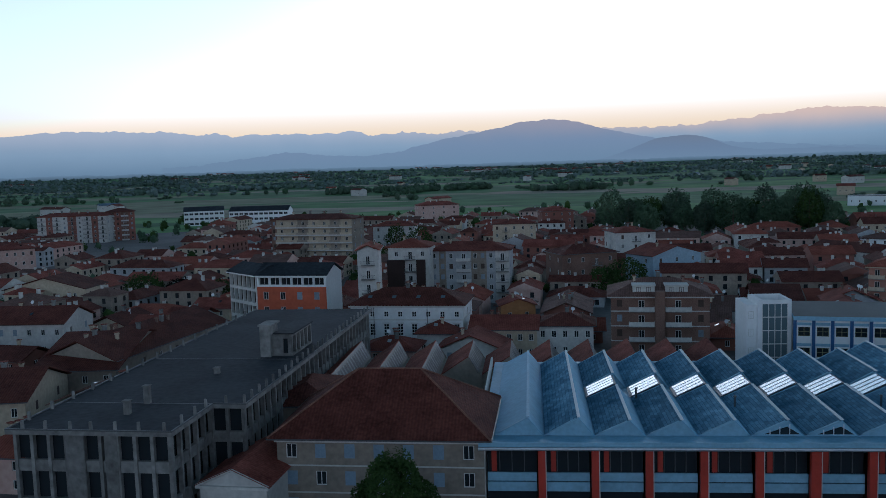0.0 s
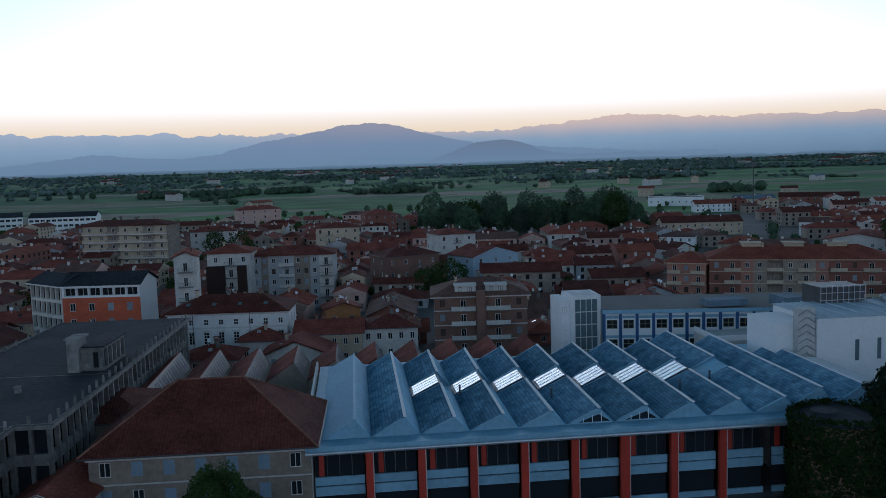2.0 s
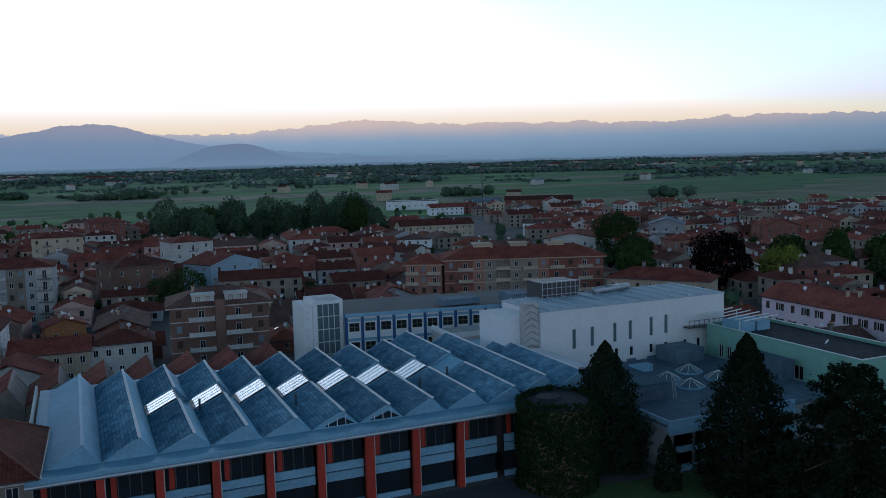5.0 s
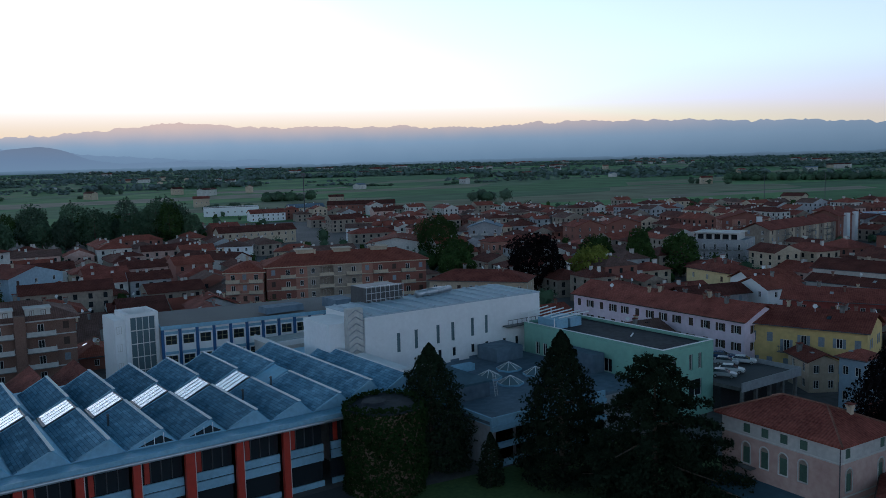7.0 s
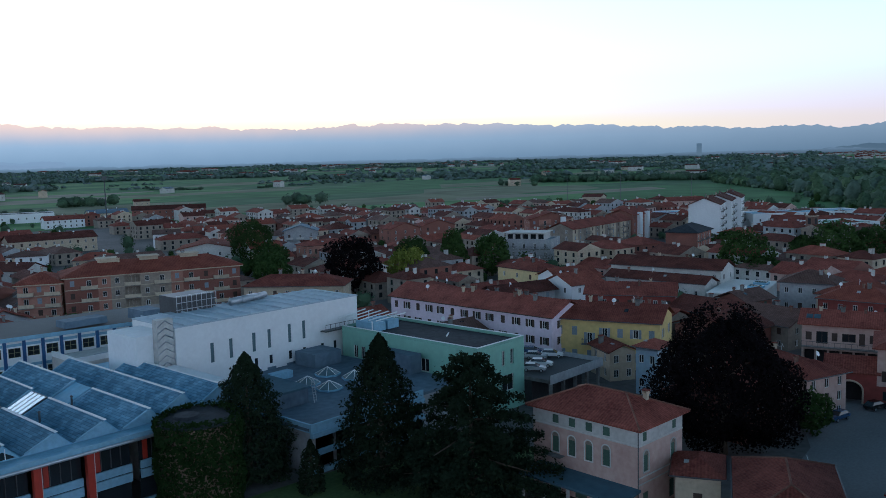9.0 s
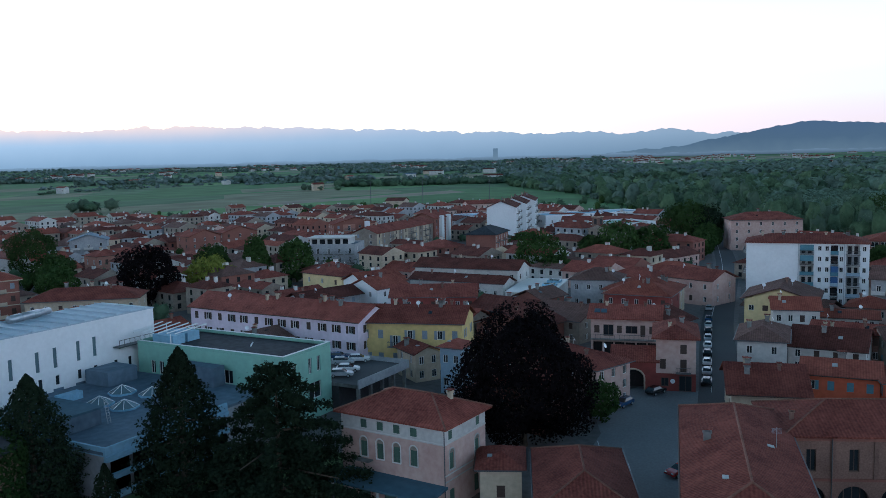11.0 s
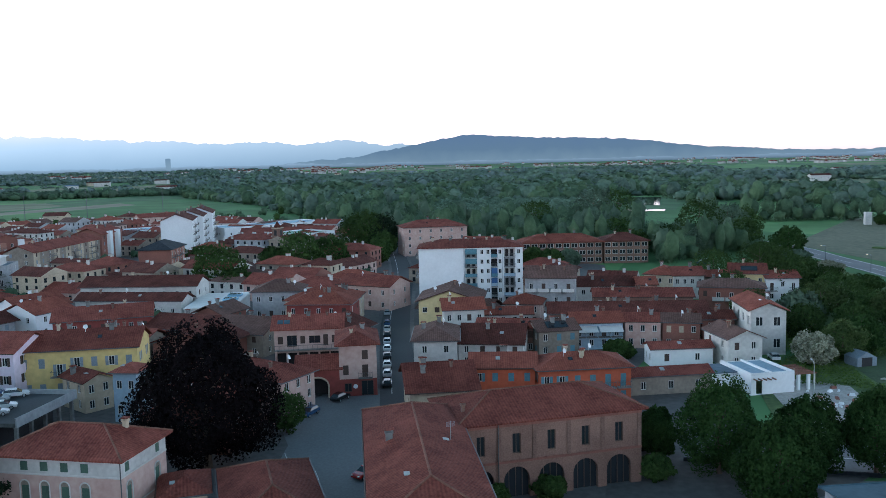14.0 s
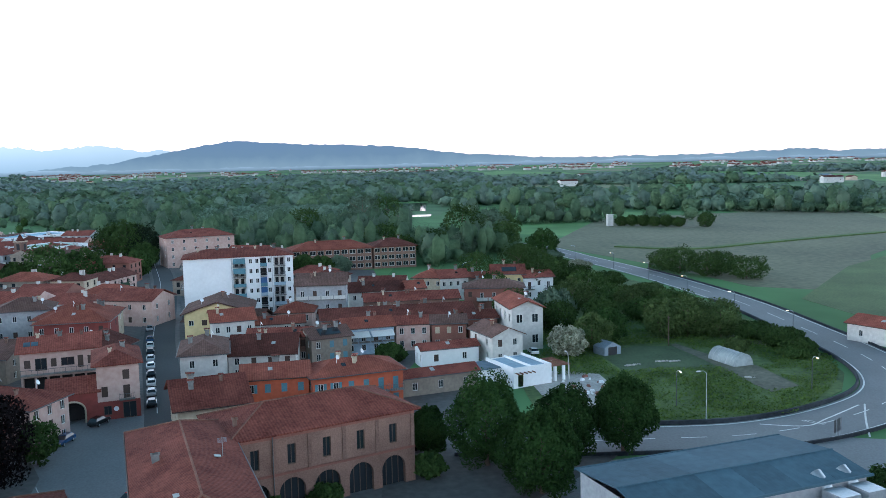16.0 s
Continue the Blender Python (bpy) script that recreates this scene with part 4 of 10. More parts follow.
house("house", "old house with a sagging tile roof", -76.3, 146.2, 80.0, 39.2, 16, 8, roof="gable", rise=3.5, wall=BEIGE, tile=TILE_DARK, floors=2, cols=7, chimneys=7)
house("house", "low old house with a tile roof", -93.5, 120.5, 9.7, 14.1, 18, 7, roof="gable", rise=3.5, wall=CREAM, tile=TILE_DARK, floors=2, cols=4, chimneys=2)
house("house", "pale four-storey house with balconies", 32.6, 328.8, 13.2, 15.8, 14, 14, rise=2, wall=OFFWHITE, floors=4, cols=3, side=3, balconies=((1,1),(2,1),(3,1)), chimneys=3)
house("house", "light blue house with a gable end", 39.6, 281.1, 31.4, 20.4, 14, 10, roof="gabley", rise=3, wall=BLUEWALL, floors=3, cols=3, chimneys=1)
house("house", "brown brick house with a hipped roof", 10.0, 273.5, 20.8, 19.3, 14, 12, rise=2.5, wall=BRICK, tile=TILE_DARK, floors=3, cols=4, balconies=((2,2),), chimneys=2)
house("house", "low orange rendered house among trees", -8.0, 218.0, 8.0, 9.0, 8, 5, roof="gabley", rise=1.8, wall=YELLOW_OCHRE, tile=TILE, floors=1, cols=2, chimneys=1)
house("house", "house with a red hipped roof", 7.0, 483.2, 10.6, 17.9, 14, 14, rise=2.5, wall=BRICK_RED, floors=4, cols=4, chimneys=2)
house("house", "cream house with balconies", -17.2, 390.0, 1.7, 19.7, 12, 14, rise=2, wall=CREAM, floors=4, cols=5, balconies=((1,1),(2,1),(3,1),(1,3),(2,3)), chimneys=2)
house("house", "white corner house with a tile roof", -76.6, 408.2, 2.0, 20.8, 12, 13, rise=2.2, wall=OFFWHITE, floors=4, cols=4, chimneys=2)
house("house", "brown house with a tile roof", -78.0, 590.2, 18.1, 29.4, 14, 14, rise=2.5, wall=PINK, floors=4, cols=4, chimneys=2)
house("house", "long lilac row house with brown shutters and tile roof", 140.2, 143.8, -91.6, 47.4, 12, 10, roof="gable", rise=3.4, wall=LILAC, leaves=True, tile=TILE, floors=3, cols=13, side=2, win=(1.1, 1.6), chimneys=9, balconies=((0,12),))
house("house", "yellow row house with grey-blue shutters", 141.6, 98.1, -73.7, 21.7, 12, 9.5, roof="gable", rise=3.4, wall=YELLOW, tile=TILE, floors=2, cols=7, side=2, win=(1.1, 1.8), leaves=True, leaf=SHUT_GREY, chimneys=8, balconies=((1,2),), closed=0.7)
house("house", "house with a hipped roof and pale render", 209.7, 166.4, -102.4, 18.5, 10, 8, rise=2.4, wall=PALEYELLOW, floors=2, cols=3, chimneys=2)
house("house", "white house with a gable end", 206.5, 149.0, -113.8, 13.6, 14, 6.6, roof="gabley", rise=3, wall=WHITE, floors=2, cols=2, chimneys=1, tile=TILE_RED)
house("house", "red house with a long tile roof", 180.6, 115.2, -65.0, 21.8, 12, 7.5, roof="gable", rise=2.5, wall=DARKRED, floors=2, cols=7, chimneys=3)
modern = house("house", "grey modern apartment house with terraces", 261.0, 207.3, -68.3, 21.4, 16, 10, roof="flat", wall=GREY, floors=3, cols=5, chimneys=0, leaf=None, balconies=((1,-1),(2,-1)))
bm = bmesh.new()
facade(bm, (2.5, 3, 0), (18, 3, 0), 9.9, 12.6, [(0.6 + 3.1 * k, 3.0 + 3.1 * k, 10.2, 12.2) for k in range(5)], 1.2), facade(bm, (18, 3, 0), (18, 14, 0), 9.9, 12.6, [])
facade(bm, (2.5, 14, 0), (2.5, 3, 0), 9.9, 12.6, []), facade(bm, (18, 14, 0), (2.5, 14, 0), 9.9, 12.6, [])
slab(bm, [(1.6, 2.0, 12.9), (18.9, 2.0, 12.9), (18.9, 14.6, 12.9), (1.6, 14.6, 12.9)], 0.28)
part("penthouse", bm, OFFWHITE, modern, "white set-back top storey")
for k in range(5):
    bm = bmesh.new()
    box(bm, 3.1 + 3.1 * k, 5.5 + 3.1 * k, 4.2, 4.3, 10.2, 12.2)
    part("penthouse_window", bm, PANE, modern)
house("house", "row house with a pale gable", 181.1, 310.1, -38.8, 24.5, 22, 8, roof="gabley", rise=2.5, wall=OFFWHITE, tile=TILE_RED, floors=2, cols=5, chimneys=0)
house("house", "brick house with twin gables", 285.0, 291.8, -15.0, 16.1, 12, 9, roof="gabley", rise=3, wall=BRICK_RED, floors=3, cols=3, chimneys=1)
house("house", "brick house with twin gables", 306.4, 291.3, -29.8, 17.1, 12, 9, roof="gabley", rise=3, wall=BRICK_RED, floors=3, cols=3, chimneys=1)
house("house", "low house with a tile roof by the square", 136.0, 81.3, -32.4, 5.3, 8, 5.5, roof="gabley", rise=1.4, wall=CREAM, floors=2, cols=2, chimneys=1)
house("house", "pale blue tower house", 132.0, 73.6, -89.5, 4.2, 5, 8.5, rise=1.2, wall=BLUEWALL, floors=2, cols=2, side=2, chimneys=0)
house("house", "house with a red roof near the beech", 136.8, 199.3, -52.4, 28.1, 12, 8, rise=2.6, wall=CREAM, floors=2, cols=8, chimneys=4)
house("house", "pale pink house on the square", 134.2, 50.5, -110.2, 6.9, 9, 7.2, rise=1.8, wall=PINK, tile=TILE, floors=3, cols=2, side=3, chimneys=1)
house("house", "low barn with a broad tile roof", 134.6, 23.1, -75.4, 11.0, 14, 5, roof="gable", rise=3.4, wall=CREAM, tile=TILE, floors=1, cols=2, chimneys=4, over=0.9)
house("house", "yellow house with a gable end", 204.7, 32.9, -88.0, 15.2, 16, 8.5, roof="gabley", rise=2.8, wall=PALEYELLOW, tile=TILE_BROWN, floors=2, cols=5, win=(1.2, 1.3), chimneys=1, over=0.9)
house("house", "house with a grey-brown hipped roof", 165.3, 27.6, -83.7, 8.7, 15, 7, rise=3.4, wall=OFFWHITE, tile=TILE_BROWN, floors=2, cols=2, leaf=None, chimneys=2)
house("house", "white house with a long tile roof", 197.5, 25.6, -78.1, 9.6, 10, 7.5, roof="gable", rise=2.2, wall=OFFWHITE, tile=TILE_RED, floors=2, cols=4, chimneys=1)
house("house", "apartment house with balconies and dormer", 228.3, 7.5, -93.4, 13.3, 12, 11, roof="gable", rise=2.6, wall=GREY, tile=TILE_BROWN, floors=3, cols=4, balconies=((0,-1),(1,-1),(2,-1)), solid=OFFWHITE, chimneys=3)
house("house", "old house at the end of the street", 379.8, 67.6, -68.2, 29.6, 16, 13, rise=3, wall=PINK, tile=TILE, floors=4, cols=6, leaf=None, chimneys=2)
house("house", "house row with white gables", 200.1, 141.9, -104.0, 12.0, 12, 6.2, roof="gabley", rise=3, wall=WHITE, tile=TILE_RED, floors=2, cols=2, chimneys=1)
house("house", "house with dormer windows", 222.8, 82.4, -79.5, 13.4, 12, 8, rise=3, wall=GREY, tile=TILE_BROWN, floors=2, cols=4, chimneys=2)
house("house", "red-roofed house behind the loggia", 208.7, 68.0, -88.0, 16.6, 12, 7, rise=2.8, wall=DARKRED, tile=TILE_RED, floors=2, cols=5, chimneys=2)
house("house", "house with a white end wall", 244.8, 63.8, -111.0, 17.9, 12, 7, roof="gable", rise=2.5, wall=PINK, tile=TILE, floors=2, cols=4, chimneys=2)
house("house", "white house with a new red roof", 186.6, -42.2, -87.4, 7.4, 16, 9.5, roof="gabley", rise=2.6, wall=OFFWHITE, tile=TILE_RED, floors=2, cols=2, side=4, leaf=None, win=(1.5, 2.0), chimneys=1)
house("house", "small white house with a brown roof", 173.4, -35.1, -74.5, 7.2, 11, 6, roof="gabley", rise=2.0, wall=OFFWHITE, tile=TILE_BROWN, floors=2, cols=2, chimneys=2)
house("house", "farm shed with a red roof by the road", 179.1, -120.0, -156.6, 13.3, 10, 4, roof="gable", rise=1.6, wall=OFFWHITE, tile=TILE_RED, floors=1, cols=2, chimneys=0)
house("house", "near house with a hipped red tile roof by the square", 78.6, 32.1, -66, 10.0, 18, 6, rise=2.4, wall=CREAM, tile=TILE, floors=2, cols=3, side=4, ridge=True, chimneys=0)
house("house", "small cream house beside the red-roofed one", 87.5, 43.5, -66, 5.0, 7, 5.6, rise=1.5, wall=CREAM, tile=TILE, floors=1, cols=1, side=1, chimneys=0)
house("house", "lower tiled wing beside the beige house", -37.5, 112.5, 3, 10.0, 15.0, 9.2, roof="hip", rise=2.0, wall=BEIGE, tile=TILE_DARK, floors=2, cols=3, side=2, chimneys=0)
house("house", "long white house with arched loggias", 229.2, 136.9, -85.6, 34.4, 11, 8.5, roof="gable", rise=2.6, wall=OFFWHITE, tile=TILE_DARK, floors=2, cols=9, chimneys=3)
house("house", "low white house under a long tile roof", 223.1, 135.1, -90.2, 31.8, 8, 5.5, roof="gable", rise=2.0, wall=OFFWHITE, tile=TILE_DARK, floors=1, cols=6, chimneys=1)
house("house", "long tile-roofed house behind the garden trees", 443.2, 169.8, -77.1, 43.7, 14, 6, roof="gable", rise=2.6, wall=OFFWHITE, tile=TILE, floors=1, cols=8, chimneys=1)
house("house", "house with a broad red roof", 217.9, 71.4, -88.1, 18.7, 14, 6.5, rise=2.8, wall=CREAM, tile=TILE_RED, floors=2, cols=5, chimneys=2)
house("house", "house with a tile roof at the edge of town", 455.2, 263.9, -20.4, 19.0, 12, 8, roof="gabley", rise=2.6, wall=CREAM, tile=TILE, floors=2, cols=2, chimneys=1)
house("house", "low house with a gable among trees", 437.5, 233.5, -20.9, 17.1, 10, 6, roof="gabley", rise=2.4, wall=GREY, tile=TILE_DARK, floors=2, cols=2, chimneys=0)
house("house", "long house with a red roof at the edge of town", 564.7, 290.8, -47.5, 26.7, 14, 8, roof="gable", rise=2.6, wall=PINK, tile=TILE, floors=2, cols=6, chimneys=2)

house("house", "low house under a red tile roof", 205.7, 16.4, -85.5, 11.5, 7.0, 5.0, roof="gable", rise=1.4, wall=OFFWHITE, tile=TILE_RED, cols=4, over=0.5, group="row houses by the gardens")
house("house", "low house under a broad dark red roof", 173.4, 19.5, -92.0, 13.5, 15.2, 4.8, roof="gable", rise=2.9, wall=OFFWHITE, tile=TILE_DARK, cols=4, over=0.5, chimneys=3, group="row houses by the gardens")
house("house", "brick row house behind the broad roof", 187.4, 17.0, -94.5, 13.9, 7.5, 5.5, roof="gable", rise=1.5, wall=BRICK, tile=TILE, cols=4, over=0.5, group="row houses by the gardens")
solar_house = house("house", "beige row house with dark solar panels on its roof", 182.3, 2.9, -70.8, 9.2, 9.0, 5.5, roof="gable", rise=1.8, wall=BEIGE, tile=TILE_BROWN, cols=3, over=0.5, leaf=SHUT_TEAL, group="row houses by the gardens")
awning_house = house("house", "row house with a new red roof and awnings", 189.7, -4.5, -81.5, 11.3, 8.8, 6.0, roof="gable", rise=1.8, wall=BLUEWALL, tile=TILE_RED, cols=4, over=0.5, balconies=((1, -1),), group="row houses by the gardens")
house("house", "pink row house under a tile roof", 192.2, -16.2, -92.7, 7.8, 7.2, 6.0, roof="gable", rise=1.5, wall=PINK, tile=TILE, cols=3, over=0.5, group="row houses by the gardens")
house("house", "brick row house with pale shutters", 191.5, -24.4, -95.4, 8.0, 7.5, 6.0, roof="gable", rise=1.5, wall=BRICK_RED, tile=TILE_BROWN, cols=3, over=0.5, leaf=CREAM, closed=0.8, group="row houses by the gardens")
house("house", "brick row house beside the white one", 194.9, -33.6, -85.3, 7.1, 7.2, 6.0, roof="gable", rise=1.5, wall=BRICK_RED, tile=TILE_DARK, cols=2, over=0.5, group="row houses by the gardens")
house("house", "long low shed with a white wall and red roof", 174.4, -20.1, -79.4, 12.8, 5.0, 3.6, roof="gable", rise=1.1, wall=WHITE, tile=TILE, floors=1, cols=2, over=0.4, chimneys=0, group="row houses by the gardens")
house("house", "long row of dark brick houses under one roof", 200.7, 0.8, -86.4, 37.4, 10.2, 6.2, roof="gable", rise=2.0, wall=BRICK, tile=TILE_DARK, cols=11, over=0.5, chimneys=6, group="row houses by the gardens")
house("house", "long row house under a dark red tile roof", 223.5, -10.7, -89.0, 25.4, 8.8, 6.5, roof="gable", rise=1.8, wall=BRICK, tile=TILE, cols=8, over=0.5, chimneys=4, group="row houses by the gardens")
house("house", "pale row house under a weathered tile roof", 242.0, -6.9, -84.6, 16.9, 11.0, 6.5, roof="gable", rise=2.2, wall=OFFWHITE, tile=TILE_DARK, cols=5, over=0.5, chimneys=3, group="row houses by the gardens")
house("house", "small house under a bright red roof", 241.5, -23.7, -84.3, 5.3, 8.8, 7.0, roof="gable", rise=1.8, wall=SALMON, tile=TILE_RED, cols=2, over=0.5, chimneys=0, group="row houses by the gardens")
house("house", "house under a red pyramid roof", 218.8, 12.4, -95.5, 9.2, 9.2, 5.5, rise=2.2, wall=PINK, tile=TILE_RED, cols=3, over=0.6, chimneys=1, group="row houses by the gardens")
house("house", "orange row house with teal shutters", 145.2, 14.0, -85.9, 11.2, 9.0, 6.6, roof="gable", rise=1.8, wall=ORANGE, tile=TILE_RED, cols=4, side=1, leaf=SHUT_TEAL, closed=0.7, leaves=True, over=0.6, chimneys=2, group="orange row houses")
house("house", "orange row house with teal shutters and a gallery", 144.0, 2.1, -77.0, 16.2, 9.8, 6.6, roof="hip", rise=1.9, wall=ORANGE, tile=TILE_RED, cols=6, side=2, leaf=SHUT_TEAL, closed=0.7, leaves=True, over=0.6, chimneys=3, balconies=((1, -1),), group="orange row houses")
house("house", "long low shed with a tile roof", 152.4, -13.9, -75.4, 15.5, 5.0, 3.4, roof="gable", rise=1.1, wall=BEIGE, tile=TILE, floors=1, cols=3, over=0.4, chimneys=0, group="row houses by the gardens")
house("house", "house with a terracotta hipped roof", 264.6, -27.7, -110.0, 9.6, 11.0, 7.0, rise=2.4, wall=CREAM, tile=TILE_RED, cols=3, chimneys=1, group="row houses by the gardens")
house("house", "pale row house under a dark red roof", 260.2, -36.0, -85.4, 8.9, 10.0, 7.0, roof="gable", rise=2.2, wall=OFFWHITE, tile=TILE, cols=4, chimneys=1, group="row houses by the gardens")
house("house", "low row house under a red roof", 265.3, -45.1, -86.0, 9.5, 7.8, 6.0, roof="gable", rise=1.6, wall=BEIGE, tile=TILE_RED, cols=3, chimneys=1, group="row houses by the gardens")
top_solar = house("house", "yellow house with solar panels on a red roof", 257.6, -51.9, -98.5, 10.0, 11.0, 8.0, roof="gable", rise=2.5, wall=PALEYELLOW, tile=TILE, cols=3, chimneys=2, group="row houses by the gardens")
house("house", "white house with two balconies", 254.0, -61.4, -86.2, 9.2, 9.0, 7.0, roof="gable", rise=1.8, wall=WHITE, tile=TILE, cols=3, balconies=((1, 0), (1, 2)), chimneys=1, group="row houses by the gardens")
house("house", "brick house under a weathered hipped roof", 237.8, -39.7, -99.7, 17.0, 9.5, 7.0, rise=1.9, wall=BRICK_RED, tile=TILE_BROWN, cols=5, balconies=((1, 1), (1, 2)), solid=OFFWHITE, chimneys=2, group="row houses by the gardens")
for at, x0, x1, y0, y1, eave, slope in ((solar_house, 2.2, 7.0, 0.6, 3.2, 5.5, 0.36), (top_solar, 3.0, 7.6, 1.0, 3.4, 8.0, 0.41)):
    bm = bmesh.new()
    slab(bm, [(x, y, eave + 0.4 + slope * (y + 0.5)) for x, y in ((x0, y0), (x1, y0), (x1, y1), (x0, y1))], 0.08)
    part("solar_panel", bm, PANE, at, "dark blue solar panel")
for x0 in (0.2, 5.8):
    bm = bmesh.new()
    slab(bm, [(x0, -2.6, 4.5), (x0 + 5.2, -2.6, 4.5), (x0 + 5.2, -0.02, 5.4), (x0, -0.02, 5.4)], 0.05)
    part("awning", bm, FRAME_W, awning_house, "pale canvas awning")

house("house", "long cream row house with dormers behind the park", 161.5, 429.7, -7.6, 41.6, 14.0, 7.0, roof="gable", rise=3.0, wall=CREAM, tile=TILE_DARK, cols=11, chimneys=6, over=0.5)
house("house", "white two-storey house in the north quarter", 223.1, 404.6, -32.0, 13.4, 11.0, 7.0, roof="gable", rise=2.0, wall=WHITE, tile=TILE_BROWN, cols=4, chimneys=1, over=0.5)
house("house", "white modern house with a shallow roof", 136.9, 368.5, -29.0, 15.0, 11.0, 6.0, rise=1.8, wall=WHITE, tile=TILE_BROWN, cols=4, chimneys=1, over=0.5)
house("house", "long row house with white gable ends", 107.5, 338.2, -62.0, 30.0, 12.0, 6.0, roof="gable", rise=2.6, wall=OFFWHITE, tile=TILE_DARK, cols=8, chimneys=5, over=0.5)
house("house", "low house under a broad red roof in the north quarter", 149.0, 333.6, -30.0, 17.2, 12.0, 5.5, rise=2.5, wall=CREAM, tile=TILE_RED, cols=5, chimneys=2, over=0.5)
house("house", "long brick row under a dark roof at the fields", 328.2, 625.7, -29.4, 55.9, 14.0, 8.0, roof="gable", rise=3.2, wall=BRICK_RED, tile=TILE_DARK, cols=12, chimneys=4, over=0.5)
house("house", "long pale row with a grey roof at the fields", 298.1, 634.3, -11.2, 29.7, 13.0, 7.0, roof="gable", rise=2.8, wall=CREAM, tile=FELT, cols=8, chimneys=2, over=0.5)
house("house", "white row house at the edge of the fields", 252.0, 604.1, -10.0, 26.7, 13.0, 6.0, roof="gable", rise=2.8, wall=WHITE, tile=TILE, cols=7, chimneys=3, over=0.5)
house("house", "grey apartment house with a gable and loggias", 237.4, 313.2, -42.0, 15.0, 14.0, 11.0, roof="gabley", rise=2.7, wall=GREY, tile=FELT, floors=3, cols=3, balconies=((1, 0), (1, 1), (2, 0), (2, 1)), solid=OFFWHITE, chimneys=1, over=0.6)
house("house", "brick house with a row of tall windows", 212.4, 265.1, -12.0, 20.2, 10.0, 9.0, rise=1.9, wall=SALMON, tile=TILE, cols=8, win=(1.0, 1.9), chimneys=2, over=0.6)
house("house", "long low house under a red roof in the north quarter", 251.1, 410.6, -27.0, 24.2, 13.0, 6.0, roof="gable", rise=2.7, wall=OFFWHITE, tile=TILE_RED, cols=6, chimneys=2, over=0.5)


def thing(name, label, category, m=None, group=""):
    root = new(name)
    if m is not None:
        root.matrix_world = m
    return tagged(root, label, category, group)


def flats(label, x, y, ang, L, W, eave, floors, bays, wall, roof="hip", rise=2.4, tile=TILE, side=0, over=0.7, band=None, chimneys=2, gable=None, group="apartment blocks", parapet=0.5, end=()):
    """A block of flats. bays: rows of (code, width, wall material); the codes: w window, c closed shutters, d a wide window, b balcony with bars,
    B balcony with a solid parapet, g open gallery, l loggia, t a projecting stair tower, . blank. end: codes along the side at the block's left."""
    root = new("apartment_block")
    root.matrix_world = pose(x, y, 0, 0, 0, ang)
    tagged(root, label, "apartment block", group)
    rnd = random.Random(int(x * 5 + y * 3))
    st = eave / floors
    total = sum(b[1] for b in bays)
    faces = []
    px = 0.0
    for code, wide, mat in bays:
        x0, x1 = px * L / total, (px + wide) * L / total
        px += wide
        w, c = x1 - x0, (x1 + x0) / 2
        mat = mat or wall
        if not faces or faces[-1][0] != mat:
            faces.append((mat, bmesh.new()))
        bm = faces[-1][1]
        holes = []
        for f in range(floors):
            z = f * st
            if code in "wc" and w > 1.6:
                holes.append((w / 2 - 0.55, w / 2 + 0.55, z + 0.95, z + 2.45))
            elif code == "d":
                holes.append((w / 2 - 0.38 * w, w / 2 + 0.38 * w, z + 0.9, z + 2.6))
            elif code in "bBg":
                holes.append((w / 2 - 0.6, w / 2 + 0.6, z + 0.1, z + 2.35))
            elif code == "l":
                holes.append((0.25, w - 0.25, z + 0.1, z + st - 0.35))
        facade(bm, (x0, 0, 0), (x1, 0, 0), -0.3, eave, holes, 1.3 if code == "l" else 0.18)
        for a, b, c0, c1 in holes:
            hw, hh, m = b - a, c1 - c0, pose(x0 + (a + b) / 2, 0, c0)
            if code == "l":
                q = bmesh.new()
                box(q, x0 + a, x0 + b, 1.3, 1.4, c0, c1)
                part("loggia_back", q, mat, root)
                shared("door", window_mesh(min(2.0, hw * 0.6), hh - 0.4, FRAME_W, None), root, pose(x0 + (a + b) / 2, 1.22, c0))
            else:
                shared("window", window_mesh(hw, hh, FRAME_W, SHUT_GREY if rnd.random() < 0.5 else SHUT_BROWN, code == "c" or (code == "w" and rnd.random() < 0.3)), root, m)
        for f in range(0 if code == "l" else 1, floors):
            z = f * st
            if code == "b":
                add_balcony(root, pose(c, 0, z + 0.08), w - 0.3, 1.3)
            elif code in "Bl":
                add_balcony(root, pose(c, 0, z + 0.08), w - 0.3, 1.3 if code == "B" else 0.5, band or OFFWHITE)
            elif code == "g":
                q = bmesh.new()
                box(q, x0, x1, -1.5, -0.003, z - 0.4, z + 0.1)
                floor_slab = part("balcony", q, OFFWHITE, root)
                q = bmesh.new()
                box(q, x0, x1, -1.5, -1.42, z + 0.103, z + 1.05)
                part("railing", q, mat, floor_slab)
        if code == "t":
            q = bmesh.new()
            box(q, x0, x1, -1.6, -0.003, -0.2, eave + 1.2)
            part("stair_tower", q, mat, root)
    roof_bm = bmesh.new()
    ends = [[], [], []]
    for k in range(side):
        for f in range(floors):
            cy = W * (k + 0.5) / side
            ends[0].append((cy - 0.55, cy + 0.55, f * st + 0.95, f * st + 2.45))
    ends[2] = list(ends[0])
    facade(roof_bm, (L, 0, 0), (L, W, 0), -0.3, eave, ends[0]), facade(roof_bm, (L, W, 0), (0, W, 0), -0.3, eave, []), facade(roof_bm, (0, W, 0), (0, 0, 0), -0.3, eave, ends[2])
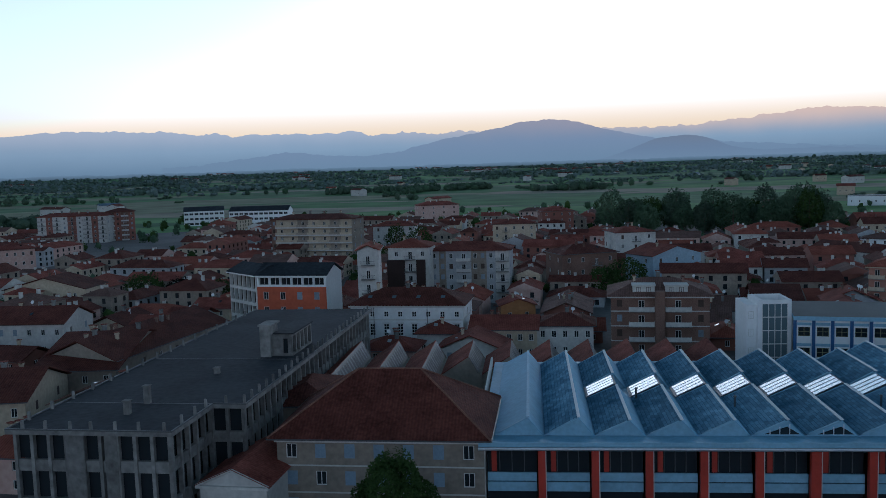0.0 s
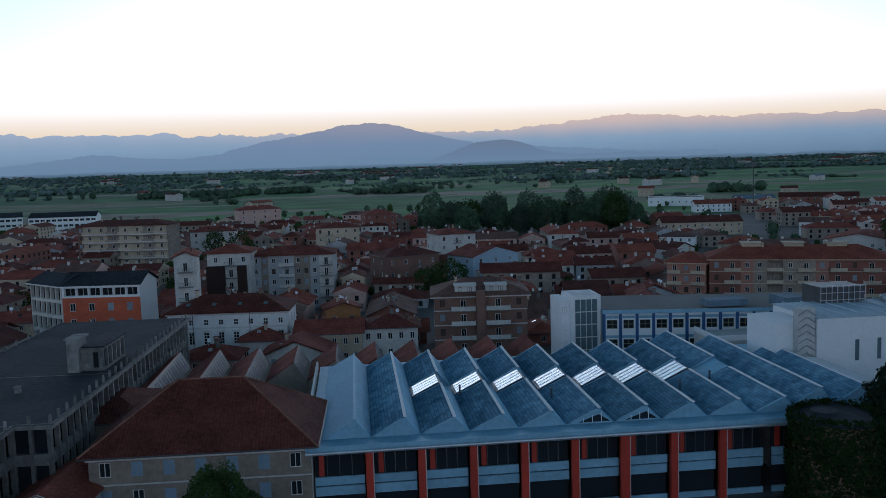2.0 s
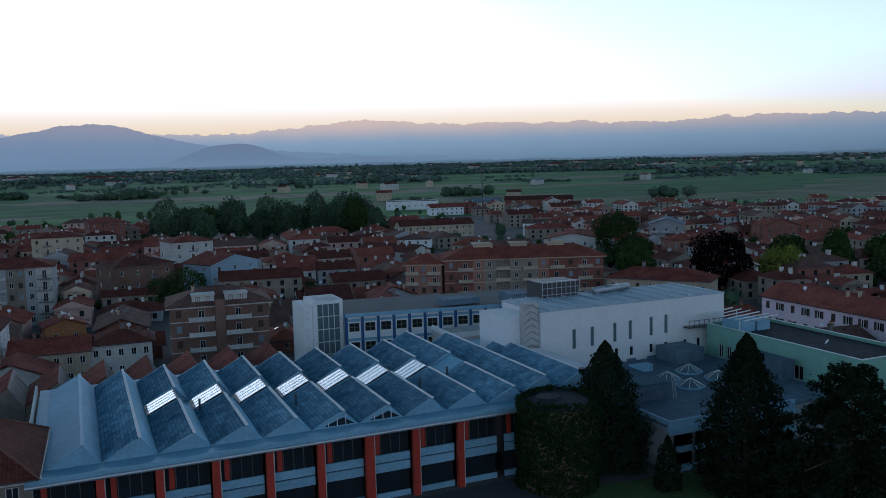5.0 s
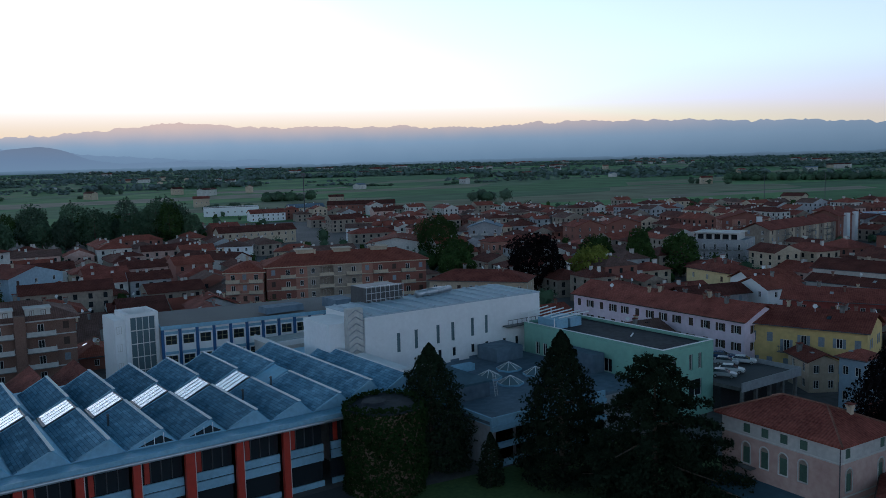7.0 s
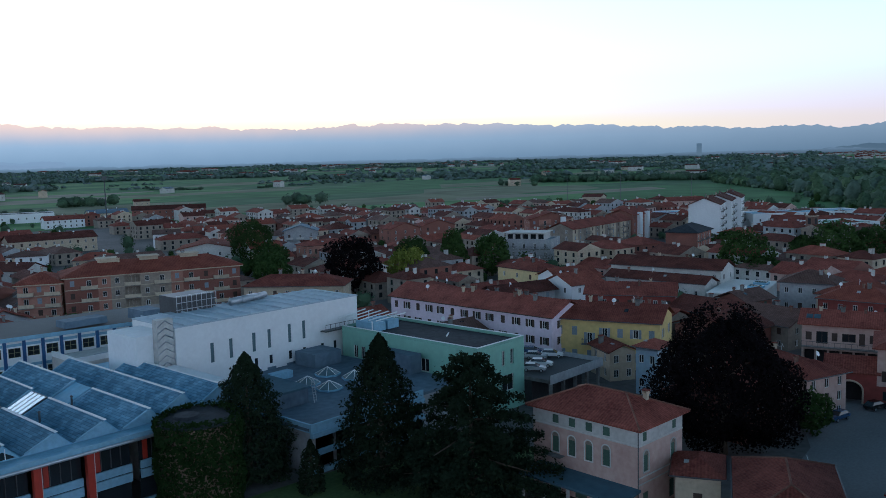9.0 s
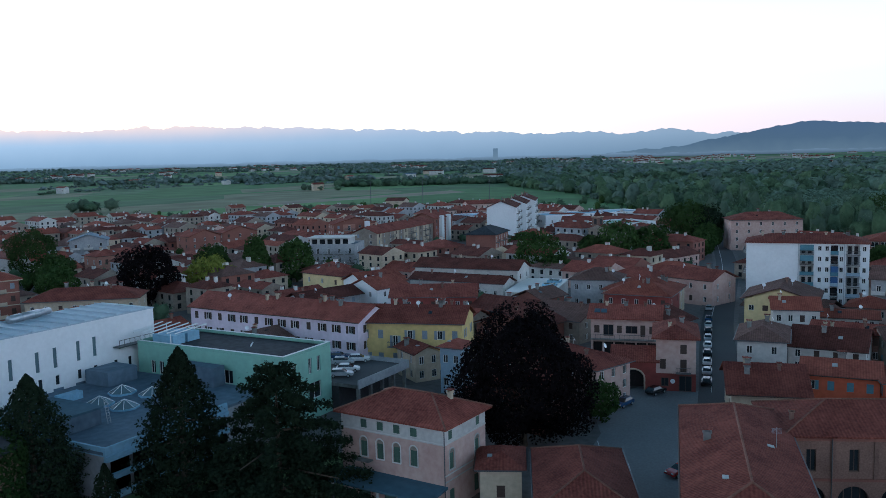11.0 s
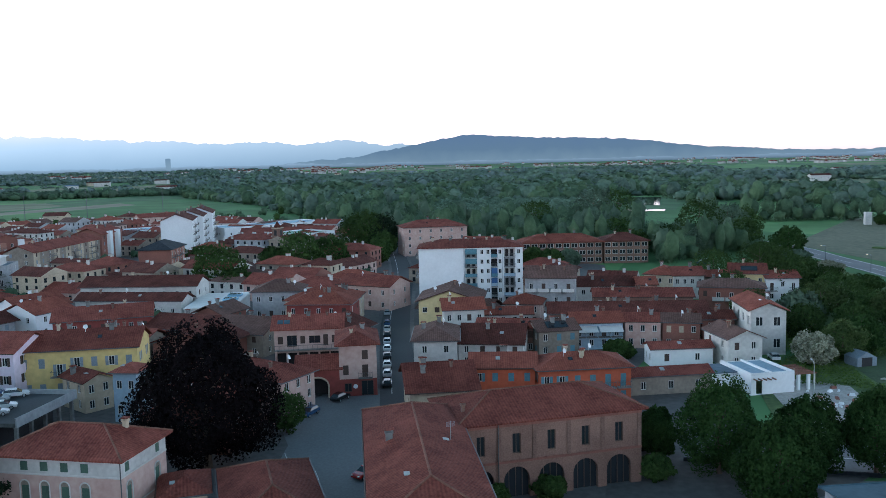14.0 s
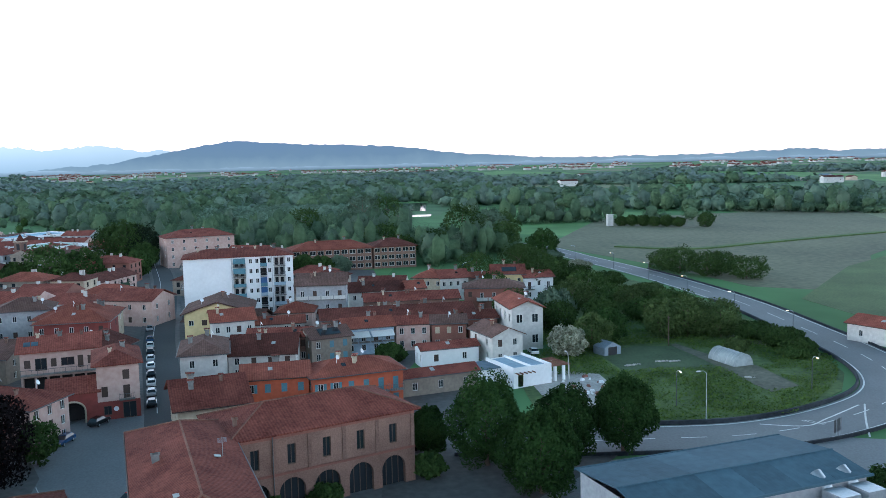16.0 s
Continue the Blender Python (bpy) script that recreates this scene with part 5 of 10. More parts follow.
    for a, b, c0, c1 in ends[0]:
        shared("window", window_mesh(1.1, 1.5, FRAME_W, SHUT_GREY, rnd.random() < 0.4), root, pose(L, (a + b) / 2, c0, 0, 0, 90))
        shared("window", window_mesh(1.1, 1.5, FRAME_W, SHUT_GREY, rnd.random() < 0.4), root, pose(0, W - (a + b) / 2, c0, 0, 0, -90))
    for k, code in enumerate(end):
        if code == "b":
            for f in range(1, floors):
                add_balcony(root, pose(0, W - W * (k + 0.5) / len(end), f * st + 0.08, 0, 0, -90), W / len(end) - 0.4, 1.2)
    roof_parts(root, roof, rise, L, W, eave, over, tile, False, roof_bm, FELT, parapet, gable or wall)
    part("end_wall", roof_bm, gable or wall, root)
    for mat, bm in faces:
        part("wall", bm, mat, root)
    if band:
        for f in range(1, floors):
            bm = bmesh.new()
            ring(bm, 0, L, 0, W, 0.06, f * st - 0.12, f * st + 0.1)
            part("band", bm, band, root)
        bm = bmesh.new()
        ring(bm, 0, L, 0, W, over - 0.1, eave - 0.3, eave - 0.02)
        part("eaves_band", bm, band, root)
    for k in range(chimneys):
        cx, cy = (0.12 + 0.76 * (k + 0.5) / chimneys) * L, rnd.uniform(0.35, 0.6) * W
        shared("chimney", chimney_mesh(k), root, pose(cx, cy, eave + 0.22 + roof_height(roof, rise, L, W, over, cx, cy)))
    FOOT.append((x, y, ang, L, W))
    return root


# the brown-roofed flats behind the sheds: brick, a stair tower, balconies and dormer terraces
brick_flats = flats("brick apartment block with a stair tower and deep balconies", 16.9, 182.8, -5.5, 20.4, 14, 12.9, 4, [("c", 3.6, BRICK), ("B", 5.6, BRICK), ("t", 2.0, BRICK), ("B", 5.6, BRICK), ("c", 3.6, BRICK)], BRICK, "hip", 3.0, TILE_BROWN, 3, 0.9, OFFWHITE, 3)
for x0 in (4.6, 11.4):
    bm = bmesh.new()
    box(bm, x0, x0 + 4.6, 0.7, 4.0, 13.15, 15.0)
    slab(bm, [(x0 - 0.2, 0.3, 15.2), (x0 + 4.8, 0.3, 15.2), (x0 + 4.8, 4.6, 15.2), (x0 - 0.2, 4.6, 15.2)], 0.19)
    dormer = part("dormer", bm, OFFWHITE, brick_flats, "white dormer with a terrace")
    for dx in (1.2, 3.3):
        shared("window", window_mesh(0.9, 1.4, FRAME_D, None), dormer, pose(x0 + dx, 0.58, 13.35))
# the long block behind the school
long_flats = flats("long brick and beige apartment block with a red hipped roof", 97.0, 222.6, -20.6, 46.4, 15, 13.5, 4,
                   [("c", 3, BRICK_RED), ("B", 3.6, BRICK_RED), ("w", 2.6, SALMON), ("w", 2.6, BEIGE), ("l", 3.6, BEIGE), ("w", 2.6, BEIGE), ("B", 3.8, BEIGE), ("w", 2.6, SALMON), ("B", 3.6, BRICK_RED), ("c", 3, BRICK_RED), ("B", 3.6, BRICK_RED), ("c", 2.6, BRICK_RED)], SALMON, "hip", 3.0, TILE_RED, 3, 0.9, CREAM, 2)
for x0 in (9.0, 20.0, 31.0):
    bm = bmesh.new()
    box(bm, x0, x0 + 5.0, 6.2, 10.5, 15.2, 17.2)
    slab(bm, [(x0 - 0.4, 5.8, 17.4), (x0 + 5.4, 5.8, 17.4), (x0 + 5.4, 10.9, 17.4), (x0 - 0.4, 10.9, 17.4)], 0.19)
    part("roof_house", bm, CREAM, long_flats)
flats("brick side wing with stacked balconies under a red roof", 87.2, 228.5, -32.0, 10.5, 13, 12.4, 4, [("B", 4, SALMON), ("c", 2.4, SALMON), ("B", 4, SALMON)], SALMON, "hip", 2.4, TILE_RED, 3, 0.9, CREAM, 1, end=("b", "b"))
# towards the plain
flats("long beige block with white-edged galleries", -115.0, 368.2, -10.6, 38.6, 14, 20, 6, [("c", 2.4, BRICK), ("g", 5, CREAM), ("g", 5, CREAM), ("g", 5, BEIGE), ("g", 5, CREAM), ("g", 5, CREAM), ("g", 5, BEIGE), ("g", 5, CREAM)], BEIGE, "hip", 2.0, TILE_DARK, 2, 0.8, None, 4)
flats("white and brick apartment block with many balconies", -308.9, 504.5, 7.1, 43.4, 14, 17, 6, [("b", 4, OFFWHITE), ("w", 3, BRICK_RED), ("b", 4, OFFWHITE), ("w", 3, OFFWHITE), ("b", 4, BRICK_RED), ("w", 3, OFFWHITE), ("b", 4, OFFWHITE), ("w", 3, BRICK_RED), ("b", 4, OFFWHITE)], OFFWHITE, "hip", 2.2, TILE, 2, 0.8, None, 6)
flats("brown brick apartment block with loggias", -270.5, 519.0, 25.6, 17.0, 14, 18.5, 6, [("l", 4, BRICK), ("w", 3, BRICK_RED), ("l", 4, BRICK), ("w", 3, BRICK_RED)], BRICK_RED, "hip", 2.2, TILE_DARK, 3, 0.8, None, 2)
for x, y, ang, n in ((-271.9, 644.6, 19.8, 8), (-230.4, 631.7, 2.3, 12)):
    flats("white office block with a grid of wide windows and dark roof", x, y, ang, n * 3.85, 15, 11.6, 3, [("d", 3.85, WHITE)] * n, WHITE, "gable", 3.4, SLATE, 0, 0.3, None, 0, WHITE, "office blocks")
# grey flats and the two-tone tower behind the palazzo
flats("grey five-storey apartment block with stacked balconies", -31.0, 255.4, -3.8, 24.6, 13, 16, 5, [("w", 3, GREY), ("c", 2, BEIGE), ("w", 3, GREY), ("B", 4.4, GREY), ("w", 2.2, BEIGE), ("c", 2.2, BEIGE), ("w", 2.6, GREY), ("b", 4, OFFWHITE)], GREY, "hip", 2.2, TILE, 2, 0.7, None, 3)
two_tone = flats("pale apartment tower with dark brown cladding and a red roof", -42.3, 248.4, -3.6, 12.2, 12, 18, 5, [("w", 4.6, OFFWHITE), ("b", 3.4, OFFWHITE), ("w", 3.6, OFFWHITE)], OFFWHITE, "hip", 2.2, TILE_RED, 2, 0.7, None, 2)
for x0, x1 in ((-0.2, 5.0), (8.6, 11.2)):
    bm = bmesh.new()
    box(bm, x0, x1, -1.1, -0.003, -0.2, 14.4)
    part("cladding", bm, CLAD_BROWN, two_tone, "dark brown ribbed cladding")
# the white stepped row, the dark-roofed brick block and the long rows at the town's edge
for k in range(3):
    d = 32.0 * k
    flats("white five-storey apartment house in a stepped row", 386.6 + 0.94 * d + 0.9 * k, 172.2 + 0.33 * d - 2.6 * k, 19.5, 31.8, 14.5, 17.4, 5, [("w", 2.4, WHITE), ("b", 3.6, WHITE), ("w", 2.4, WHITE), ("l", 3.6, WHITE), ("b", 3.6, WHITE), ("w", 2.4, WHITE)], WHITE, "gable", 3.2, TILE_DARK, 0, 0.5, None, 3, WHITE, "stepped white row")
flats("brick apartment block with a dark roof and side balconies", 299.1, 141.9, 10.0, 20.0, 12.0, 12.3, 4, [("b", 4, SALMON), ("w", 3, BRICK_RED), ("b", 4, SALMON), ("w", 3, BRICK_RED), ("b", 4, SALMON)], BRICK_RED, "hip", 3.2, SLATE, 0, 0.8, None, 1, BRICK_RED)
flats("long beige apartment row with grey shutters", 304.0, 200.6, 6.0, 60.0, 12, 11, 4, [("c", 3, CREAM), ("w", 3, BEIGE), ("b", 4, BEIGE), ("c", 3, CREAM), ("w", 3, BEIGE), ("c", 3, CREAM), ("b", 4, BEIGE), ("w", 3, CREAM), ("c", 3, BEIGE), ("b", 4, CREAM), ("w", 3, BEIGE)], BEIGE, "gable", 3.0, TILE, 2, 0.8, None, 6)
flats("brick apartment house with white stair strips", 371.0, 210.0, 8.0, 26.0, 13, 12.4, 4, [("w", 3, BRICK_RED), ("t", 1.6, WHITE), ("w", 3, BRICK_RED), ("t", 1.6, WHITE), ("w", 3, BRICK_RED)], BRICK_RED, "gable", 3.0, TILE, 2, 0.8, None, 2)
flats("brick apartment house with white stair strips and a tile roof", 331.0, 243.0, -42.0, 22.0, 14, 12, 4, [("w", 3, BRICK_RED), ("b", 4, SALMON), ("w", 3, BRICK_RED), ("t", 1.6, WHITE), ("w", 3, SALMON)], BRICK_RED, "gabley", 3.4, TILE, 3, 0.8, None, 2)
# the institute: two ranges under hipped roofs
for x, y, ang, L, tl, n in ((345.6, 12.6, -81.4, 32.6, TILE_RED, 10), (350.6, -20.4, -82.6, 18.0, TILE_DARK, 6)):
    flats("long brick institute range with rows of white blinds", x, y, ang, L, 15, 8.9, 3, [("d", 3.2, BRICK)] * n, BRICK, "hip", 3.0, tl, 0, 0.9, None, 2, BRICK, "institute ranges")


GRIDS = {}


def grid_window(w, h, cols, rows, frame):
    """A casement with glazing bars; origin at the opening's lower middle."""
    key = (round(w, 2), round(h, 2), cols, rows, frame.name)
    if key not in GRIDS:
        bm = bmesh.new()
        poly(bm, [(-w / 2, 0.1, 0), (w / 2, 0.1, 0), (w / 2, 0.1, h), (-w / 2, 0.1, h)], 1)
        for k in range(cols + 1):
            x, t = -w / 2 + w * k / cols, 0.07 if k in (0, cols) else 0.045
            box(bm, max(-w / 2, x - t), min(w / 2, x + t), 0.03, 0.095, 0, h)
        for k in range(rows + 1):
            z, t = h * k / rows, 0.07 if k in (0, rows) else 0.035
            box(bm, -w / 2, w / 2, 0.02, 0.09, max(0, z - t), min(h, z + t))
        me = bpy.data.meshes.new("window")
        bm.to_mesh(me)
        bm.free()
        me.materials.append(frame), me.materials.append(PANE)
        GRIDS[key] = me
    return GRIDS[key]


def palazzo():
    root = thing("palazzo", "white palazzo with tall barred windows and a hipped roof", "house", pose(-40.6, 185.4, 0, 0, 0, -4.8), "houses of the town")
    L, W, e = 25.3, 13.0, 11.3
    bm = bmesh.new()
    top = [(1.3 + 3.2 * k, 2.3 + 3.2 * k, 8.7, 9.9) for k in range(8)]
    tall = [(1.2 + 3.2 * k, 2.4 + 3.2 * k, 4.5, 7.1) for k in range(8)]
    arch = [(0.8 + 3.2 * k, 2.8 + 3.2 * k, 0.2, 2.9) for k in range(8)]
    facade(bm, (0, 0, 0), (L + 0.3, 0, 0), -0.2, e, top + tall + arch, 0.25)
    side = [(2.0 + 4 * k, 3.1 + 4 * k, z, z + 1.9) for k in range(3) for z in (4.6, 8.0)]
    facade(bm, (L + 0.3, 0, 0), (L + 0.3, W, 0), -0.2, e, side), facade(bm, (L + 0.3, W, 0), (0, W, 0), -0.2, e, []), facade(bm, (0, W, 0), (0, 0, 0), -0.2, e, [])
    roof_parts(root, "hip", 3.0, L + 0.3, W, e, 0.7, TILE_DARK, False, bm)
    part("wall", bm, PALE_WALL, root)
    for k, (a, b, c, d) in enumerate(top):
        shared("window", grid_window(b - a, d - c, 2, 2, FRAME_W), root, pose((a + b) / 2, 0.05, c))
    for a, b, c, d in tall:
        shared("window", grid_window(b - a, d - c, 2, 4, FRAME_W), root, pose((a + b) / 2, 0.05, c))
        q = bmesh.new()
        box(q, a - 0.25, b + 0.25, -0.14, -0.003, d + 0.12, d + 0.3)
        part("lintel", q, OFFWHITE, root)
    for a, b, c, d in arch:
        q = bmesh.new()
        # A near-black sheet paints the shade inside each portico arch.
        box(q, a, b, 0.25, 0.35, c, d)
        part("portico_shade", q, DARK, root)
    for a, b, c, d in side:
        shared("window", grid_window(b - a, d - c, 2, 3, FRAME_W), root, pose(L + 0.3, (a + b) / 2, c, 0, 0, 90))
    for z, out in ((3.6, 0.14), (7.9, 0.1), (e - 0.45, 0.4)):
        q = bmesh.new()
        ring(q, 0, L + 0.3, 0, W, out, z, z + 0.3)
        part("string_course", q, OFFWHITE, root)
    for x in (5.4, 17.6):
        q = bmesh.new()
        tube(q, (x, -0.1, 0), (x, -0.1, e), 0.07, n=6)
        part("downpipe", q, STEEL, root)
    for k in range(4):
        cx, cy = 4 + 5.6 * k, 2.0
        q = bmesh.new()
        z = e + 0.3 + roof_height("hip", 3.0, L + 0.3, W, 0.7, cx, cy)
        slab(q, [(cx - 0.45, cy, z), (cx + 0.45, cy, z), (cx + 0.45, cy + 0.9, z + 0.37), (cx - 0.45, cy + 0.9, z + 0.37)], 0.1)
        part("roof_window", q, GLASS_STAIR, root)
    for k in range(3):
        shared("chimney", chimney_mesh(k), root, pose(5 + 7 * k, 6.2, e + 2.9))
    FOOT.append((-40.6, 185.4, -4.8, L, W))


def corner_block():
    """The bent block: an orange front under a white attic with a window band, a colonnaded wing and one dark roof."""
    root = thing("corner_block", "orange and white corner block with a dark roof", "building", pose(-69.7, 208.5, 0, 0, 0, -7.7))
    L, W, e = 18.8, 11.0, 15.5
    bm = bmesh.new()
    low = [(1.7 + 4.6 * k, 3.1 + 4.6 * k, z, z + 1.9) for k in range(4) for z in (2.0, 5.6, 9.4)]
    facade(bm, (0, 0, 0), (L, 0, 0), -0.3, 12.6, low)
    part("wall", bm, ORANGE, root, "orange rendered front")
    for a, b, c, d in low:
        shared("window", window_mesh(b - a, d - c, FRAME_W, SHUT_GREY, a > 8), root, pose((a + b) / 2, -0.05, c))
    bm = bmesh.new()
    attic = [(0.5 + 3.0 * k, 3.2 + 3.0 * k, 13.0, 14.9) for k in range(6)]
    facade(bm, (0, 0, 0), (L, 0, 0), 12.6, e, attic, 0.8)
    facade(bm, (L, 0, 0), (L, W, 0), -0.3, e, []), facade(bm, (L, W, 0), (0, W, 0), -0.3, e, []), facade(bm, (0, W, 0), (0, 0, 0), -0.3, e, [])
    roof_parts(root, "gable", 3.2, L, W, e, 0.5, SLATE, False, bm)
    part("attic", bm, WHITE, root, "white rendered attic and end wall")
    for a, b, c, d in attic:
        shared("window", window_mesh(b - a, d - c, FRAME_W, None), root, pose((a + b) / 2, 0.6, c))
    bm = bmesh.new()
    box(bm, -0.6, L + 0.5, -0.6, -0.003, e - 0.35, e - 0.02)
    part("eaves_band", bm, WHITE, root)
    wing = pose(-11.9, 8.2, 0, 0, 0, -35.0)
    bm = bmesh.new()
    bays = [(0.3 + 2.3 * k, 2.25 + 2.3 * k, z, z + 3.0) for k in range(6) for z in (0.6, 4.5, 8.3, 12.0)]
    facade(bm, (0, 0, 0), (14.2, 0, 0), -0.3, e, bays, 0.9)
    facade(bm, (14.2, 0, 0), (14.2, 9, 0), -0.3, e, []), facade(bm, (14.2, 9, 0), (0, 9, 0), -0.3, e, []), facade(bm, (0, 9, 0), (0, 0, 0), -0.3, e, [])
    part("wing_wall", bm, OFFWHITE, root, "pale colonnaded wing").matrix_basis = wing
    for a, b, c, d in bays:
        shared("window", window_mesh(b - a, d - c, FRAME_D, None), root, wing @ pose((a + b) / 2, 0.7, c))
    bm = bmesh.new()
    slab(bm, [(-0.5, -0.6, e + 0.2), (14.6, -0.6, e + 0.2), (14.6, 4.5, e + 2.4), (-0.5, 4.5, e + 2.4)], 0.2), slab(bm, [(-0.5, 4.5, e + 2.4), (14.6, 4.5, e + 2.4), (14.6, 9.6, e + 0.2), (-0.5, 9.6, e + 0.2)], 0.2)
    part("wing_roof", bm, SLATE, root).matrix_basis = wing
    bm = bmesh.new()
    box(bm, -0.6, 14.7, -0.66, -0.003, e - 0.3, e - 0.02)
    part("wing_eaves_band", bm, WHITE, root).matrix_basis = wing
    FOOT.append((-82, 205, -7.7, 32, 16))


def gate_row():
    """The row on the square: a dark red gatehouse with a carriage arch, the corner house and the house with a gallery behind."""
    gate = thing("gatehouse", "dark red gatehouse with a dark carriage arch", "house", pose(147.3, 46.2, 0, 0, 0, -75.6), "houses of the town")
    L, W, e, c, r = 7.7, 9.0, 5.2, 3.6, 1.9
    bm = bmesh.new()
    poly(bm, [(0, 0, -0.2), (c - r, 0, -0.2), (c - r, 0, e), (0, 0, e)]), poly(bm, [(c + r, 0, -0.2), (L, 0, -0.2), (L, 0, e), (c + r, 0, e)])
    arc = [(c - r * math.cos(math.pi * k / 12), 2.3 + 1.5 * math.sin(math.pi * k / 12)) for k in range(13)]
    for (ax, az), (bx, bz) in zip(arc, arc[1:]):
        poly(bm, [(ax, 0, az), (bx, 0, bz), (bx, 0, e), (ax, 0, e)])
        poly(bm, [(bx, 0, bz), (ax, 0, az), (ax, 2.5, az), (bx, 2.5, bz)])
    for s in (-r, r):
        poly(bm, [(c + s, 0, -0.2), (c + s, 0, 2.3), (c + s, 2.5, 2.3), (c + s, 2.5, -0.2)])
    facade(bm, (L, 0, 0), (L, W, 0), -0.2, e, []), facade(bm, (L, W, 0), (0, W, 0), -0.2, e, []), facade(bm, (0, W, 0), (0, 0, 0), -0.2, e, [])
    roof_parts(gate, "gable", 1.9, L, W, e, 0.6, TILE, False, bm)
    part("wall", bm, DARKRED, gate)
    # Near-black panel closes the arch and stands for the shade inside it.
    bm = bmesh.new()
    box(bm, c - r, c + r, 2.5, 2.7, -0.2, 4.0)
    part("gate_leaf", bm, DARK, gate, "dark panel deep in the arch")
    bm = bmesh.new()
    for (ax, az), (bx, bz) in zip([(c - r - 0.12, 0)] + [(c + (p - c) * 1.07, 2.3 + (q - 2.3) * 1.07) for p, q in arc], [(c + (p - c) * 1.07, 2.3 + (q - 2.3) * 1.07) for p, q in arc] + [(c + r + 0.12, 0)]):
        tube(bm, (ax, -0.06, az), (bx, -0.06, bz), 0.17, n=6)
    part("arch_surround", bm, CREAM, gate, "cream stone arch surround")
    FOOT.append((147.3, 46.2, -75.6, L, W))
    corner = thing("corner_house", "pink corner house with a dark red base and hipped roof", "house", pose(149.2, 38.8, 0, 0, 0, -75.6), "houses of the town")
    L, W, e = 6.9, 13.0, 9.6
    base = [(0.9, 2.2, 0.9, 2.5), (4.0, 6.2, 0.1, 2.9)]
    upper = [(0.7, 1.7, 4.1, 5.9), (4.2, 5.3, 3.6, 5.9), (4.2, 5.3, 6.9, 8.6)]
    sides = [(2.0 + 3.0 * k, 3.0 + 3.0 * k, z, z + 1.7) for k in range(4) for z in (4.1, 6.9)]
    bm = bmesh.new()
    facade(bm, (0, 0, 0), (L, 0, 0), -0.2, 3.3, base), facade(bm, (L, 0, 0), (L, W, 0), -0.2, 3.3, [])
    part("base", bm, DARKRED, corner, "dark red painted base")
    bm = bmesh.new()
    facade(bm, (0, 0, 0), (L, 0, 0), 3.3, e, upper), facade(bm, (L, 0, 0), (L, W, 0), 3.3, e, sides)
    facade(bm, (L, W, 0), (0, W, 0), -0.2, e, []), facade(bm, (0, W, 0), (0, 0, 0), -0.2, e, [])
    roof_parts(corner, "hip", 1.9, L, W, e, 0.8, TILE, False, bm)
    part("wall", bm, PINK, corner)
    for a, b, c0, d in base + upper:
        shared("window", window_mesh(b - a, d - c0, FRAME_D, SHUT_BROWN, c0 > 3), corner, pose((a + b) / 2, 0, c0))
    for a, b, c0, d in sides:
        shared("window", window_mesh(b - a, d - c0, FRAME_D, SHUT_BROWN, True), corner, pose(L, (a + b) / 2, c0, 0, 0, 90))
    add_balcony(corner, pose(4.75, 0, 3.55), 2.6, 0.9)
    bm = bmesh.new()
    tube(bm, (2.9, -0.12, 1.9), (2.9, -0.02, 1.9), 0.42, n=16)
    part("round_sign", bm, WHITE, corner, "round white wall sign")
    for k in range(2):
        shared("chimney", chimney_mesh(k), corner, pose(2.4 + 2.2 * k, 4 + 4 * k, e + 1.2))
    FOOT.append((149.2, 38.8, -75.6, L, W))
    loggia = thing("gallery_house", "beige house with dark windows over an open gallery", "house", pose(169.4, 58.0, 0, 0, 0, -77.0), "houses of the town")
    L, W, e = 14.0, 10.0, 8.3
    top = [(0.7, 1.8, 5.3, 6.9), (2.6, 4.7, 4.7, 7.1), (5.4, 6.4, 5.3, 6.9), (7.2, 9.6, 5.3, 6.9), (10.2, 11.2, 4.7, 7.1), (12.0, 13.0, 5.3, 6.9)]
    gallery = [(0.4 + 2.25 * k, 2.35 + 2.25 * k, 0.3, 3.4) for k in range(6)]
    bm = bmesh.new()
    facade(bm, (0, 0, 0), (L, 0, 0), -0.2, 4.2, gallery, 1.6), facade(bm, (0, 0, 0), (L, 0, 0), 4.2, e, top)
    facade(bm, (L, 0, 0), (L, W, 0), -0.2, e, []), facade(bm, (L, W, 0), (0, W, 0), -0.2, e, []), facade(bm, (0, W, 0), (0, 0, 0), -0.2, e, [])
    roof_parts(loggia, "gable", 2.2, L, W, e, 0.8, TILE, False, bm)
    part("wall", bm, PINK, loggia)
    for a, b, c0, d in top:
        shared("window", window_mesh(b - a, d - c0, FRAME_D, SHUT_BROWN, b - a < 1.3), loggia, pose((a + b) / 2, 0, c0))
    for a, b, c0, d in gallery:
        bm = bmesh.new()
        # Near-black sheet for the shade at the back of the gallery.
        box(bm, a, b, 1.6, 1.7, c0, d)
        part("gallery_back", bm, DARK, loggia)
    bm = bmesh.new()
    box(bm, 0, L, -1.0, -0.003, 3.95, 4.15)
    shelf = part("gallery_slab", bm, CONCRETE, loggia)
    for k in range(15):
        bm = bmesh.new()
        box(bm, 0.02 + k * 0.99, 0.08 + k * 0.99, -0.97, -0.92, 4.153, 5.1)
        part("rail_post", bm, STEEL, shelf)
    bm = bmesh.new()
    box(bm, 0, L, -1.0, -0.9, 5.103, 5.17)
    part("handrail", bm, STEEL, shelf)
    for x0 in (0.6, 2.0):
        bm = bmesh.new()
        slab(bm, [(x0, 1.2, 9.5), (x0 + 1.2, 1.2, 9.5), (x0 + 1.2, 2.6, 10.0), (x0, 2.6, 10.0)], 0.1)
        part("solar_panel", bm, METAL_BLUE, loggia)
